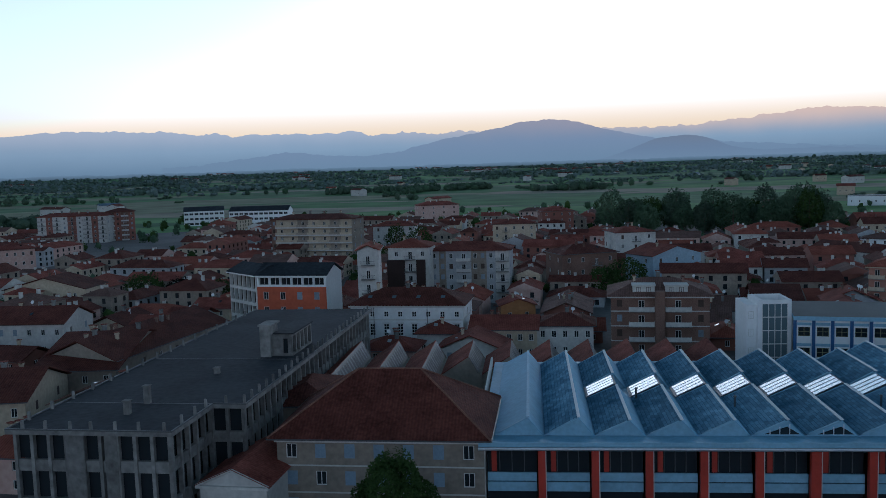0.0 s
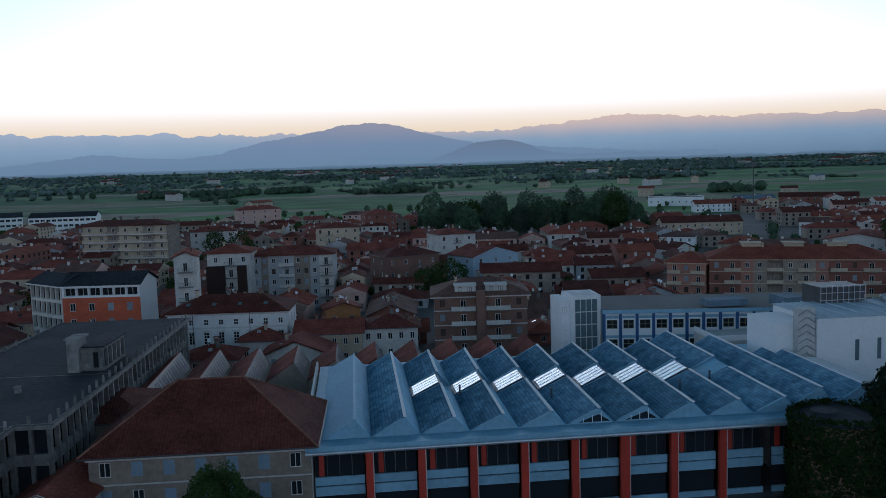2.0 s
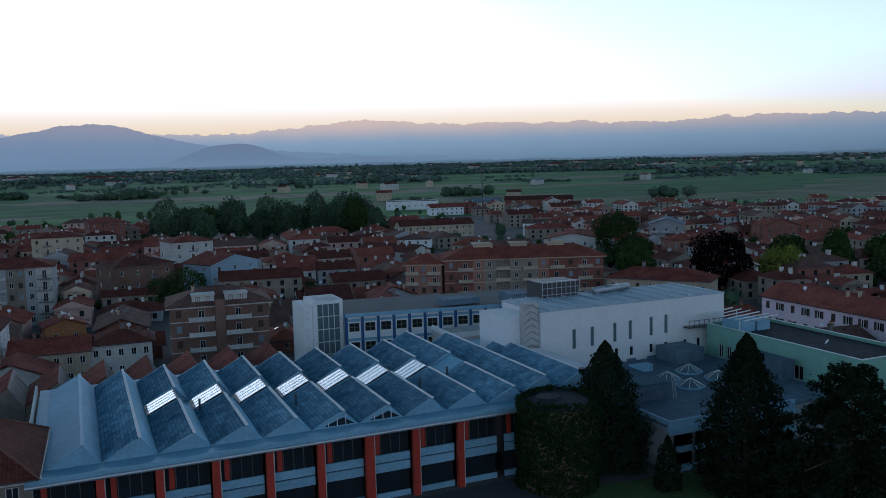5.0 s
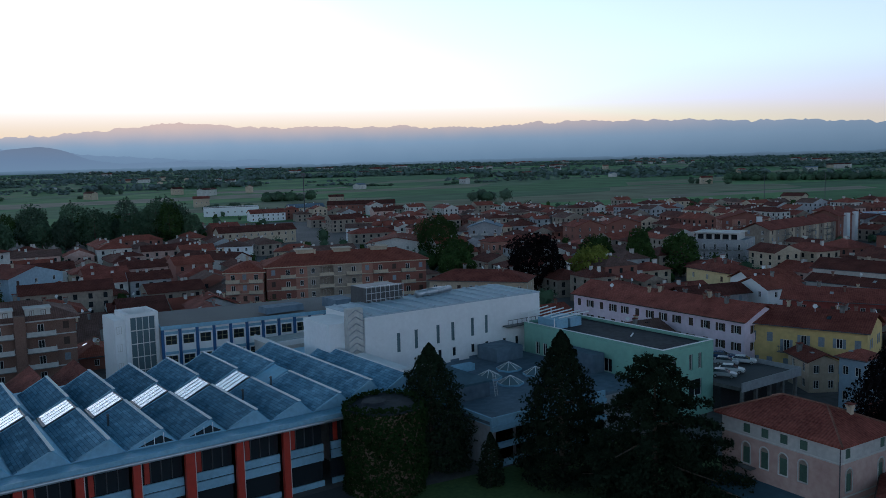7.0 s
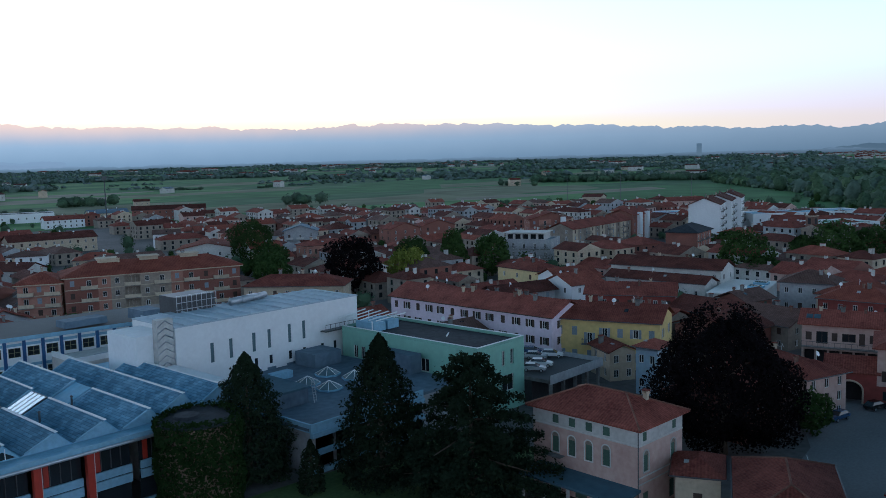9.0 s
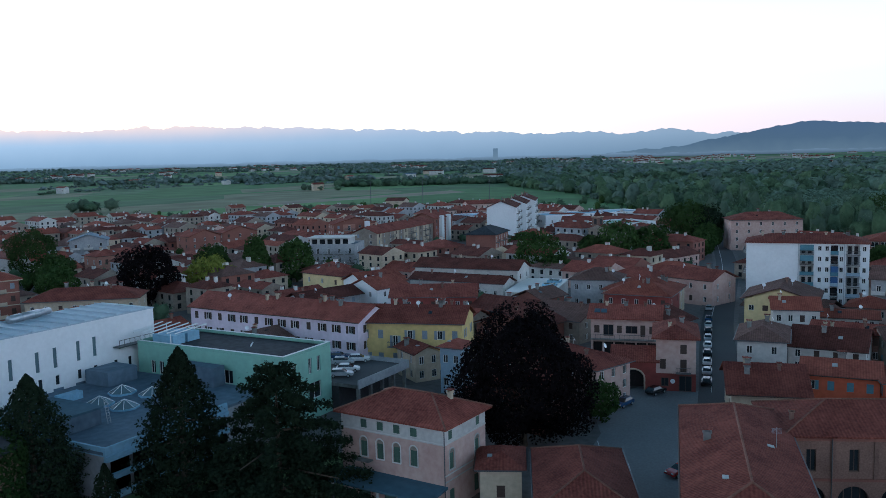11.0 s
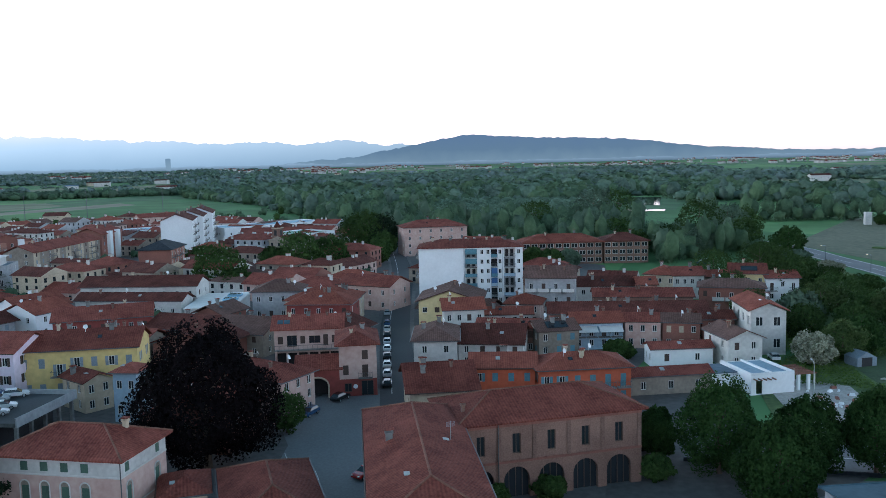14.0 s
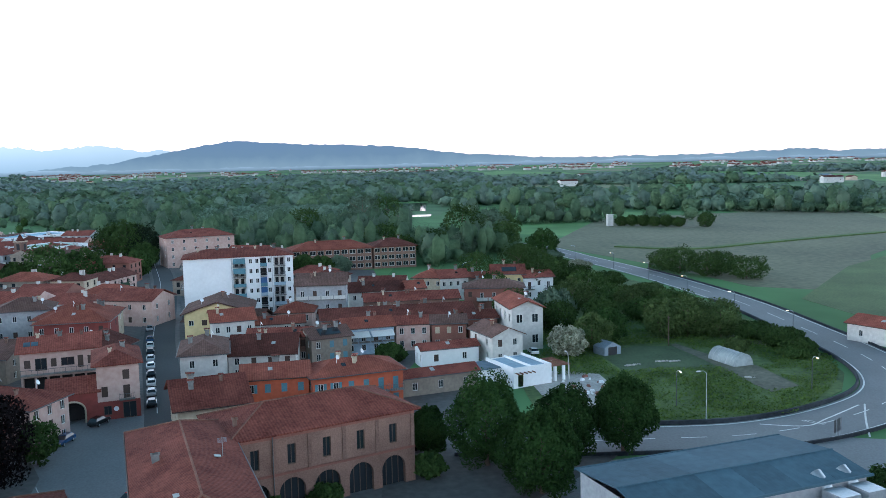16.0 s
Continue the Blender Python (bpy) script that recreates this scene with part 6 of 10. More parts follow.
    for k in range(3):
        shared("chimney", chimney_mesh(k), loggia, pose(3 + 4 * k, 4.4, e + 1.9))
    FOOT.append((169.4, 58.0, -77.0, L, W))


def workshop():
    root = thing("workshop", "low workshop with a pale flat roof and raised rooflights", "workshop", pose(215.2, 99.0, 0, 0, 0, -79.0))
    L, W = 13.2, 27.0
    bm = bmesh.new()
    facade(bm, (0, 0, 0), (L, 0, 0), -0.2, 4.6, [(2, 4, 1.2, 2.6), (8, 11, 0.1, 3.2)]), facade(bm, (L, 0, 0), (L, W, 0), -0.2, 4.6, [])
    facade(bm, (L, W, 0), (0, W, 0), -0.2, 4.6, []), facade(bm, (0, W, 0), (0, 0, 0), -0.2, 4.6, [])
    part("wall", bm, OFFWHITE, root)
    bm = bmesh.new()
    slab(bm, [(-0.2, -0.2, 4.9), (L + 0.2, -0.2, 4.9), (L + 0.2, W + 0.2, 4.9), (-0.2, W + 0.2, 4.9)], 0.29)
    part("roof", bm, FRAME_W, root, "pale sheeted flat roof")
    for k in range(3):
        bm = bmesh.new()
        box(bm, 8.2, 12.2, 3.5 + 7.5 * k, 6.8 + 7.5 * k, 4.903, 5.5)
        light = part("rooflight", bm, METAL_FLAT, root)
        bm = bmesh.new()
        box(bm, 8.5, 11.9, 3.8 + 7.5 * k, 6.5 + 7.5 * k, 5.503, 5.56)
        part("rooflight_glass", bm, GLASS_STAIR, light)
    FOOT.append((215.2, 99.0, -79, L, W))



palazzo()
corner_block()
gate_row()
workshop()


# ---- the landmarks near the camera ----
def sawtooth_hall():
    root = thing("factory_hall", "sawtooth-roofed factory hall with red steel columns and zinc cladding", "factory")
    x0, x1, y0 = -6.2, 66.0, 96.0
    # gutter, fascia and the deck under the teeth
    bm = bmesh.new()
    slab(bm, [(x0, y0, 9.75), (54.6, y0, 9.75), (54.6, 99.5, 9.75), (x1, 99.5, 9.75), (x1, 136, 9.75), (x0, 136, 9.75)], 0.3)
    part("roof_deck", bm, METAL_FLAT, root)
    bm = bmesh.new()
    box(bm, x0 - 0.3, 54.6, y0 - 0.5, y0 - 0.003, 8.9, 9.9)
    part("fascia", bm, METAL_FLAT, root, "zinc fascia band")
    bm = bmesh.new()
    tube(bm, (x0 - 0.3, y0 - 0.72, 9.2), (54.6, y0 - 0.72, 9.2), 0.2, n=8)
    part("gutter", bm, GALV, root)
    for k in range(12):
        ax = -0.75 + 5.95 * k
        l, r = ax - 4.05, ax + 1.85
        back = 134.0 if k < 9 else 139.0
        if k == 10:
            back = 134.5
        if k == 11:
            back = 126.0
        split = 2 <= k <= 9
        for a, b, drop in (((98.3, 114.2, 0.35), (119.6, back, 0.0)) if split else ((98.3 if k < 10 else 100.2, back, 0.0),)):
            zt, zb = 12.0 - drop, 9.78
            bm = bmesh.new()
            slab(bm, [(l, a, zb + 0.1), (ax, a, zt), (ax, b, zt), (l, b, zb + 0.1)], 0.12, 0, 1)
            part("glazed_slope" if k else "metal_slope", bm, [SOLAR if k else METAL, METAL_FLAT], root)
            bm = bmesh.new()
            slab(bm, [(ax + 0.01, a, zt), (r, a, zb), (r, b, zb), (ax + 0.01, b, zt)], 0.12)
            part("back_slope", bm, METAL, root)
            bm = bmesh.new()
            box(bm, ax - 0.16, ax + 0.2, a, b, zt + 0.003, zt + 0.12)
            part("ridge_cap", bm, WHITE if k else METAL_FLAT, root)
            for yy, w in ((a + 0.14, 0.28), (b - 0.14, 0.28)):
                bm = bmesh.new()
                slab(bm, [(l + 0.1, yy - w / 2, zb + 0.14), (ax - 0.3, yy - w / 2, zt - 0.09), (ax - 0.3, yy + w / 2, zt - 0.09), (l + 0.1, yy + w / 2, zb + 0.14)], 0.05)
                part("edge_strip", bm, METAL_FLAT, root)
            for yy in (a, b):
                bm = bmesh.new()
                s = 0.1 if yy == a else -0.1
                tri = [(l + 0.15, yy + s, zb), (r - 0.1, yy + s, zb), (ax, yy + s, zt - 0.12)]
                poly(bm, tri if yy == a else tri[::-1])
                part("gable_panel", bm, METAL_FLAT, root)
            if k in (5, 6) and a < 100:
                bm = bmesh.new()
                poly(bm, [(l + 1.3, a + 0.02, zb + 0.2), (r - 0.5, a + 0.02, zb + 0.2), (ax - 0.1, a + 0.02, zt - 0.75)])
                part("gable_window", bm, PANE, root, "dark triangular gable window")
                bm = bmesh.new()
                for i in range(3):
                    px = l + 2.0 + 1.1 * i
                    box(bm, px, px + 0.07, a - 0.05, a + 0.01, zb + 0.2, zb + 0.75 + 0.35 * min(i, 2))
                part("gable_window_bar", bm, WHITE, root)["kind"] = "stuff"
        if split and k < 9:
            # a bank of milky louvres between the two halves
            bm = bmesh.new()
            slab(bm, [(l, 114.5, 9.9), (ax, 114.5, 11.75), (ax, 119.3, 11.75), (l, 119.3, 9.9)], 0.1)
            sk = part("skylight", bm, STEEL, root, "milky ribbed skylight bank")
            for i in range(4):
                y = 114.6 + 1.18 * i
                bm = bmesh.new()
                slab(bm, [(l + 0.3, y, 10.12), (ax - 0.3, y, 11.8), (ax - 0.3, y + 0.92, 11.8), (l + 0.3, y + 0.92, 10.12)], 0.08)
                part("skylight_pane", bm, SKYLIGHT, sk)
        elif split:
            bm = bmesh.new()
            slab(bm, [(l, 114.5, 9.9), (ax, 114.5, 11.75), (ax, 119.3, 11.75), (l, 119.3, 9.9)], 0.1)
            part("metal_slope", bm, METAL, root)
        if k in (3, 5, 8, 9):
            bm = bmesh.new()
            tube(bm, (l + 0.6, 113.0 - 2 * (k % 3), 9.9), (l + 0.6, 113.0 - 2 * (k % 3), 11.4), 0.14)
            tube(bm, (l + 0.6, 113.0 - 2 * (k % 3), 11.45), (l + 0.6, 113.0 - 2 * (k % 3), 11.65), 0.24, 0.1)
            part("vent_pipe", bm, STEEL, root)
    # front: red columns, white spandrels, dark glazing set back
    for k in range(9):
        cx = 0.78 + 6.14 * k
        if k == 8:
            break
        bm = bmesh.new()
        w = 0.55 if k == 5 else 0.42
        box(bm, cx - w, cx + w, 96.05, 96.75, 0, 8.85)
        part("column", bm, RED_PAINT, root, "red painted steel column")
        bm = bmesh.new()
        box(bm, cx + w + 0.003, cx + w + 0.12, 96.1, 96.6, 0, 8.85)
        part("downpipe", bm, OFFWHITE, root)
    for k in range(-1, 9):
        a, b = 0.78 + 6.14 * k + 0.58, 0.78 + 6.14 * (k + 1) - 0.58
        if k == -1:
            a = -5.6
        if b > 55:
            b = 54.0
        for z0, z1 in ((4.75, 5.75), (3.5, 4.6), (-0.1, 0.8)):
            bm = bmesh.new()
            box(bm, a, b, 97.0, 97.25, z0, z1)
            part("spandrel", bm, METAL_FLAT, root, "pale metal spandrel panel")
        bm = bmesh.new()
        poly(bm, [(a, 97.5, 0.8), (b, 97.5, 0.8), (b, 97.5, 9.4), (a, 97.5, 9.4)])
        part("glazing", bm, PANE, root)
        for i in range(1, 4):
            bm = bmesh.new()
            px = a + (b - a) * i / 4
            box(bm, px - 0.05, px + 0.05, 97.32, 97.48, 5.8, 9.4)
            part("mullion", bm, STEEL, root)
        bm = bmesh.new()
        box(bm, a + 0.5, a + 1.1, 97.28, 97.46, 5.8, 9.3)
        part("inner_column", bm, RED_PAINT, root)
    bm = bmesh.new()
    for a, b, c, d in ((x0, x0 + 0.4, 96.3, 136), (x0 + 0.4, 54.5, 135.6, 136), (54.2, 54.5, 97.6, 135.6)):
        box(bm, a, b, c, d, -0.2, 9.4)
    part("wall", bm, OFFWHITE, root)
    bm = bmesh.new()
    box(bm, x0 - 0.6, x0 - 0.3, 112, 136, 9.4, 10.6)
    part("party_wall", bm, OFFWHITE, root, "white parapet wall beside the tiled house")
    FOOT.append((x0, 96, 0, 72, 40))


sawtooth_hall()


def old_sheds():
    """The older row of red-tiled sawtooth sheds behind."""
    for k in range(10):
        front = 124.0 if k < 3 else 137.0
        root = thing("weaving_shed", "red-tiled sawtooth shed with a glazed north light", "shed", pose(-31.0 + 6.8 * k, 0, 0), "old sawtooth sheds")
        bm = bmesh.new()
        slab(bm, [(-4.6, front, 7.6), (0, front, 10.6), (0, 150, 10.6), (-4.6, 150, 7.6)], 0.2)
        part("roof", bm, TILE, root)
        bm = bmesh.new()
        slab(bm, [(0.05, front, 10.5), (1.6, front, 7.6), (1.6, 150, 7.6), (0.05, 150, 10.5)], 0.1)
        part("north_light", bm, STEEL, root, "weathered north-light glazing")
        n = int((150 - front) / 1.6)
        for i in range(n):
            bm = bmesh.new()
            y = front + 0.2 + i * 1.6
            slab(bm, [(0.35, y, 10.1), (1.42, y, 8.1), (1.42, y + 0.75, 8.1), (0.35, y + 0.75, 10.1)], 0.04)
            part("glazing_pane", bm, GLASS_OLD, root)
        bm = bmesh.new()
        box(bm, -4.6, 2.1, front + 0.1, 149.9, -0.2, 7.35)
        for y in (front + 0.1, 149.9):
            poly(bm, [(-4.5, y, 7.3), (2.0, y, 7.3), (0, y, 10.4)])
        part("wall", bm, BEIGE, root)
        FOOT.append((-36 + 6.8 * k, front, 0, 7, 27))


old_sheds()


def concrete_factory():
    root = thing("concrete_factory", "abandoned concrete factory with a flat dark roof and ribbed facades", "factory", pose(-58.6, 88.2, 0, 0, 0, -2.5))
    # local x to the right, y away; the front block is narrower than the main one
    def post_wall(a, b, z0, z1, n, floors):
        d = Vector((b[0] - a[0], b[1] - a[1], 0))
        length = d.length
        d.normalize()
        ang = math.degrees(math.atan2(d.y, d.x))
        fh = (z1 - z0) / floors
        for f in range(floors):
            bm = bmesh.new()
            box(bm, 0, length, 0, 0.35, z0 + f * fh, z0 + f * fh + fh * 0.3)
            ob = part("spandrel", bm, CONCRETE, root)
            ob.matrix_basis = pose(a[0], a[1], 0, 0, 0, ang)
            bm = bmesh.new()
            poly(bm, [(0, 0.5, z0 + f * fh + fh * 0.3), (length, 0.5, z0 + f * fh + fh * 0.3), (length, 0.5, z0 + (f + 1) * fh), (0, 0.5, z0 + (f + 1) * fh)])
            ob = part("dark_glazing", bm, PANE, root)
            ob.matrix_basis = pose(a[0], a[1], 0, 0, 0, ang)
        bm = bmesh.new()
        box(bm, -0.2, 0.2, -0.15, 0.4, z0, z1)
        me = bpy.data.meshes.new("post")
        bm.to_mesh(me)
        bm.free()
        me.materials.append(CONCRETE)
        for k in range(n + 1):
            x = length * k / n
            shared("post", me, root, pose(a[0] + d.x * x, a[1] + d.y * x, 0, 0, 0, ang))
    top = 13.4
    post_wall((0, 0), (18.6, 0), 0, top, 9, 3)
    post_wall((18.6, 0.4), (18.6, 11), 0, top, 5, 3)
    post_wall((18.6, 11), (22.8, 11), 0, top, 2, 3)
    post_wall((22.8, 11.4), (22.8, 77), 0, top, 30, 3)
    bm = bmesh.new()
    box(bm, 6.2, 8.4, -0.2, 0.3, 0, top), box(bm, 10.9, 12.4, -0.2, 0.3, 0, top)
    part("stair_wall", bm, CONCRETE, root)
    bm = bmesh.new()
    box(bm, 0.6, 18, 0.6, 76, -0.2, top - 0.3), box(bm, 18, 22.2, 11.6, 76, -0.2, top - 0.3)
    part("core", bm, CONCRETE, root)
    bm = bmesh.new()
    slab(bm, [(-0.7, -0.8, 13.9), (19.3, -0.8, 13.9), (19.3, 10.2, 13.9), (23.5, 10.2, 13.9), (23.5, 78, 13.9), (-0.7, 78, 13.9)], 0.5, 0, 1)
    part("roof", bm, [SLATE, CONCRETE], root, "dark patched roofing felt")
    bm = bmesh.new()
    for a, b, c, d in ((-0.7, 19.3, -0.8, -0.6), (19.1, 19.3, -0.6, 10.2), (19.3, 23.5, 10.2, 10.4), (23.3, 23.5, 10.4, 78), (-0.7, -0.5, -0.6, 78)):
        box(bm, a, b, c, d, 13.903, 14.05)
    part("roof_edge", bm, STEEL, root)
    me = bpy.data.meshes.new("roof_stub")
    bm = bmesh.new()
    box(bm, -0.15, 0.15, -0.15, 0.15, 0, 1.0, 0, 0.02)
    bm.to_mesh(me)
    bm.free()
    me.materials.append(CONCRETE)
    spots = [(x, -0.3) for x in (1.2, 4.0, 7.0, 9.5, 12.4, 15.2, 18.2)] + [(18.9, y) for y in (2.5, 6, 9)] + [(20.8, 10.6), (23.0, 11)] + [(23.0, 13.5 + 2.6 * k) for k in range(25)] + [(-0.2, 3 + 4.5 * k) for k in range(16)]
    for x, y in spots:
        shared("roof_stub", me, root, pose(x, y, 13.9))
    bm = bmesh.new()
    box(bm, 16.0, 17.6, 35.4, 39, 13.9, 18.6)
    box(bm, 15.8, 17.9, 35.2, 39.2, 18.603, 18.85)
    part("lift_tower", bm, CONCRETE, root, "stained concrete lift tower")
    bm = bmesh.new()
    facade(bm, (17.603, 36.2, 0), (20.8, 36.2, 0), 13.9, 17.3, [(1.7, 2.5, 14.3, 16.6)], 0.4)
    facade(bm, (20.8, 36.2, 0), (20.8, 46, 0), 13.9, 17.3, [(0.4 + 1.9 * k, 1.8 + 1.9 * k, 14.2, 16.9) for k in range(5)], 0.4)
    facade(bm, (20.8, 46, 0), (17.603, 46, 0), 13.9, 17.3, [])
    part("stair_head", bm, CONCRETE, root, "concrete stair head with open bays")
    bm = bmesh.new()
    box(bm, 17.9, 20.4, 36.6, 45.7, 13.903, 17.25)
    part("stair_head_glazing", bm, PANE, root)
    bm = bmesh.new()
    box(bm, 17.9, 21.1, 35.9, 46.3, 17.303, 17.5)
    part("stair_head_roof", bm, SLATE, root)
    for x, y, h in ((10.4, 10, 2.2), (10.2, 5.5, 1.6), (13, 25, 0.8)):
        bm = bmesh.new()
        box(bm, x, x + 0.7, y, y + 0.7, 13.9, 13.9 + h)
        box(bm, x - 0.1, x + 0.8, y - 0.1, y + 0.8, 13.903 + h, 14.0 + h)
        part("flue", bm, CONCRETE, root)
    bm = bmesh.new()
    box(bm, 0, 23, 10.2, 10.35, 13.903, 13.96), box(bm, 0, 22.8, 34, 34.15, 13.903, 13.96)
    part("roof_seam", bm, STEEL, root)["kind"] = "stuff"
    FOOT.append((-59, 87, -2.5, 25, 79))
    # small temple-fronted lodge before it
    lodge = thing("lodge", "small lodge with a plastered pediment and tile roof", "house", pose(-38.2, 90.5, 0, 0, 0, -4))
    bm = bmesh.new()
    facade(bm, (0, 0, 0), (8, 0, 0), 0, 6.4, [(1.2, 2.2, 2.5, 4.6), (5.8, 6.8, 2.5, 4.6)])
    facade(bm, (8, 0, 0), (8, 10, 0), 0, 6.4, []), facade(bm, (0, 10, 0), (0, 0, 0), 0, 6.4, [])
    poly(bm, [(0, 0, 6.4), (8, 0, 6.4), (4, 0, 8.2)])
    part("wall", bm, OFFWHITE, lodge)
    for a, b in (((-0.4, 6.5), (4, 8.45)), ((8.4, 6.5), (4, 8.45))):
        bm = bmesh.new()
        tube(bm, (a[0], -0.25, a[1]), (b[0], -0.25, b[1]), 0.18, n=6)
        part("pediment_moulding", bm, OFFWHITE, lodge)
    bm = bmesh.new()
    box(bm, -0.4, 8.4, -0.4, -0.003, 6.2, 6.5)
    part("cornice", bm, OFFWHITE, lodge)
    bm = bmesh.new()
    slab(bm, [(-0.5, -0.4, 6.6), (4, -0.4, 8.6), (4, 12, 8.6), (-0.5, 12, 6.6)], 0.15), slab(bm, [(4, -0.4, 8.6), (8.5, -0.4, 6.6), (8.5, 12, 6.6), (4, 12, 8.6)], 0.15)
    part("roof", bm, TILE, lodge)
    for x in (1.2, 5.8):
        shared("window", window_mesh(1.0, 2.1, FRAME_W, None), lodge, pose(x + 0.5, 0, 2.5))
    FOOT.append((-39, 89, 0, 9, 12))


concrete_factory()


def school():
    root = thing("school", "white school wing with blue pilasters and a glazed stair tower", "school")
    # stair tower
    bm = bmesh.new()
    box(bm, 39.4, 41.2, 159.4, 168, -0.2, 14.6)
    part("stair_wing", bm, WHITE, root)
    bm = bmesh.new()
    box(bm, 41.203, 42.0, 158.6, 166, -0.2, 15.6), box(bm, 46.6, 47.2, 158.6, 166, -0.2, 15.6), box(bm, 42.003, 46.597, 165.2, 166, -0.2, 15.6)
    box(bm, 42.003, 46.597, 158.6, 158.9, 14.9, 15.6)
    part("stair_tower", bm, WHITE, root, "white stair tower")
    bm = bmesh.new()
    poly(bm, [(42, 158.9, 0), (46.6, 158.9, 0), (46.6, 158.9, 14.9), (42, 158.9, 14.9)])
    part("curtain_wall", bm, GLASS_STAIR, root)
    for i in range(5):
        bm = bmesh.new()
        x = 42.0 + 1.12 * i
        box(bm, x, x + 0.12, 158.7, 158.85, 0, 14.9)
        part("mullion", bm, FRAME_W, root)
    for i in range(6):
        bm = bmesh.new()
        box(bm, 42.0, 46.6, 158.72, 158.87, 2.3 + 2.5 * i, 2.45 + 2.5 * i)
        part("transom", bm, FRAME_W, root)
    for z in (5.2, 8.7, 12.0):
        shared("window", window_mesh(0.9, 1.4, FRAME_W, None), root, pose(40.2, 159.3, z))
    # long wing, slightly turned
    wing = pose(47.3, 157.0, 0, 0, 0, -10)
    length = 44.0
    bm = bmesh.new()
    holes = []
    n = 14
    for k in range(n):
        cx = length * (k + 0.5) / n
        for z in (1.6, 5.4, 9.2):
            holes.append((cx - 1.0, cx + 1.0, z, z + 1.7))
    facade(bm, (0, 0, 0), (length, 0, 0), -0.2, 12.2, holes)
    facade(bm, (length, 0, 0), (length, 12, 0), -0.2, 12.2, [])
    facade(bm, (length, 12, 0), (0, 12, 0), -0.2, 12.2, [])
    ob = part("wall", bm, WHITE, root)
    ob.matrix_basis = wing
    bm = bmesh.new()
    slab(bm, [(-0.3, -0.9, 13.0), (length + 0.3, -0.9, 13.0), (length + 0.3, 12.6, 13.6), (-0.3, 12.6, 13.6)], 0.75, 0, 1)
    ob = part("roof", bm, [GRAVEL, METAL_FLAT], root, "grey gravelled flat roof")
    ob.matrix_basis = wing
    for k in range(n):
        cx = length * (k + 0.5) / n
        for z in (1.6, 5.4, 9.2):
            shared("window", grid_window(2.0, 1.7, 2, 2, FRAME_OLIVE), root, wing @ pose(cx, 0.06, z))
    me = bpy.data.meshes.new("pilaster")
    bm = bmesh.new()
    box(bm, -0.28, 0.28, -0.3, -0.003, 0, 12.2)
    bm.to_mesh(me)
    bm.free()
    me.materials.append(BLUE)
    for k in range(n + 1):
        shared("pilaster", me, root, wing @ pose(length * k / n, 0, 0), "blue enamelled pilaster")
    for k in range(n):
        for z in (3.6, 7.4, 11.2):
            bm = bmesh.new()
            box(bm, length * k / n + 0.35, length * (k + 1) / n - 0.35, -0.08, -0.003, z, z + 0.5)
            ob = part("sill_band", bm, METAL_FLAT, root)
            ob.matrix_basis = wing
    # lower annex roof between the school and the hall, with ducts
    ann = thing("roof_annex", "low flat-roofed annex with parapet and ducts", "building")
    bm = bmesh.new()
    box(bm, 62, 80, 139.5, 149, -0.2, 9.6)
    part("block", bm, OFFWHITE, ann)
    bm = bmesh.new()
    for a, b, c, d in ((62, 80, 139.5, 139.8), (62, 62.3, 139.8, 149)):
        box(bm, a, b, c, d, 9.603, 10.5)
    part("parapet", bm, WHITE, ann)
    for k in range(3):
        bm = bmesh.new()
        tube(bm, (66 + 2 * k, 141, 10.1), (78, 141.5 + 1.5 * k, 10.1), 0.3)
        part("duct", bm, GALV, ann)
    bm = bmesh.new()
    box(bm, 78, 82, 146, 152, 13.7, 15.5, 0, 0.1)
    box(bm, 66, 74, 152, 156, 13.4, 14.6, 0, 0.1)
    part("roof_plant", bm, FELT, ann)
    FOOT.append((37, 139, 0, 62, 32))


school()


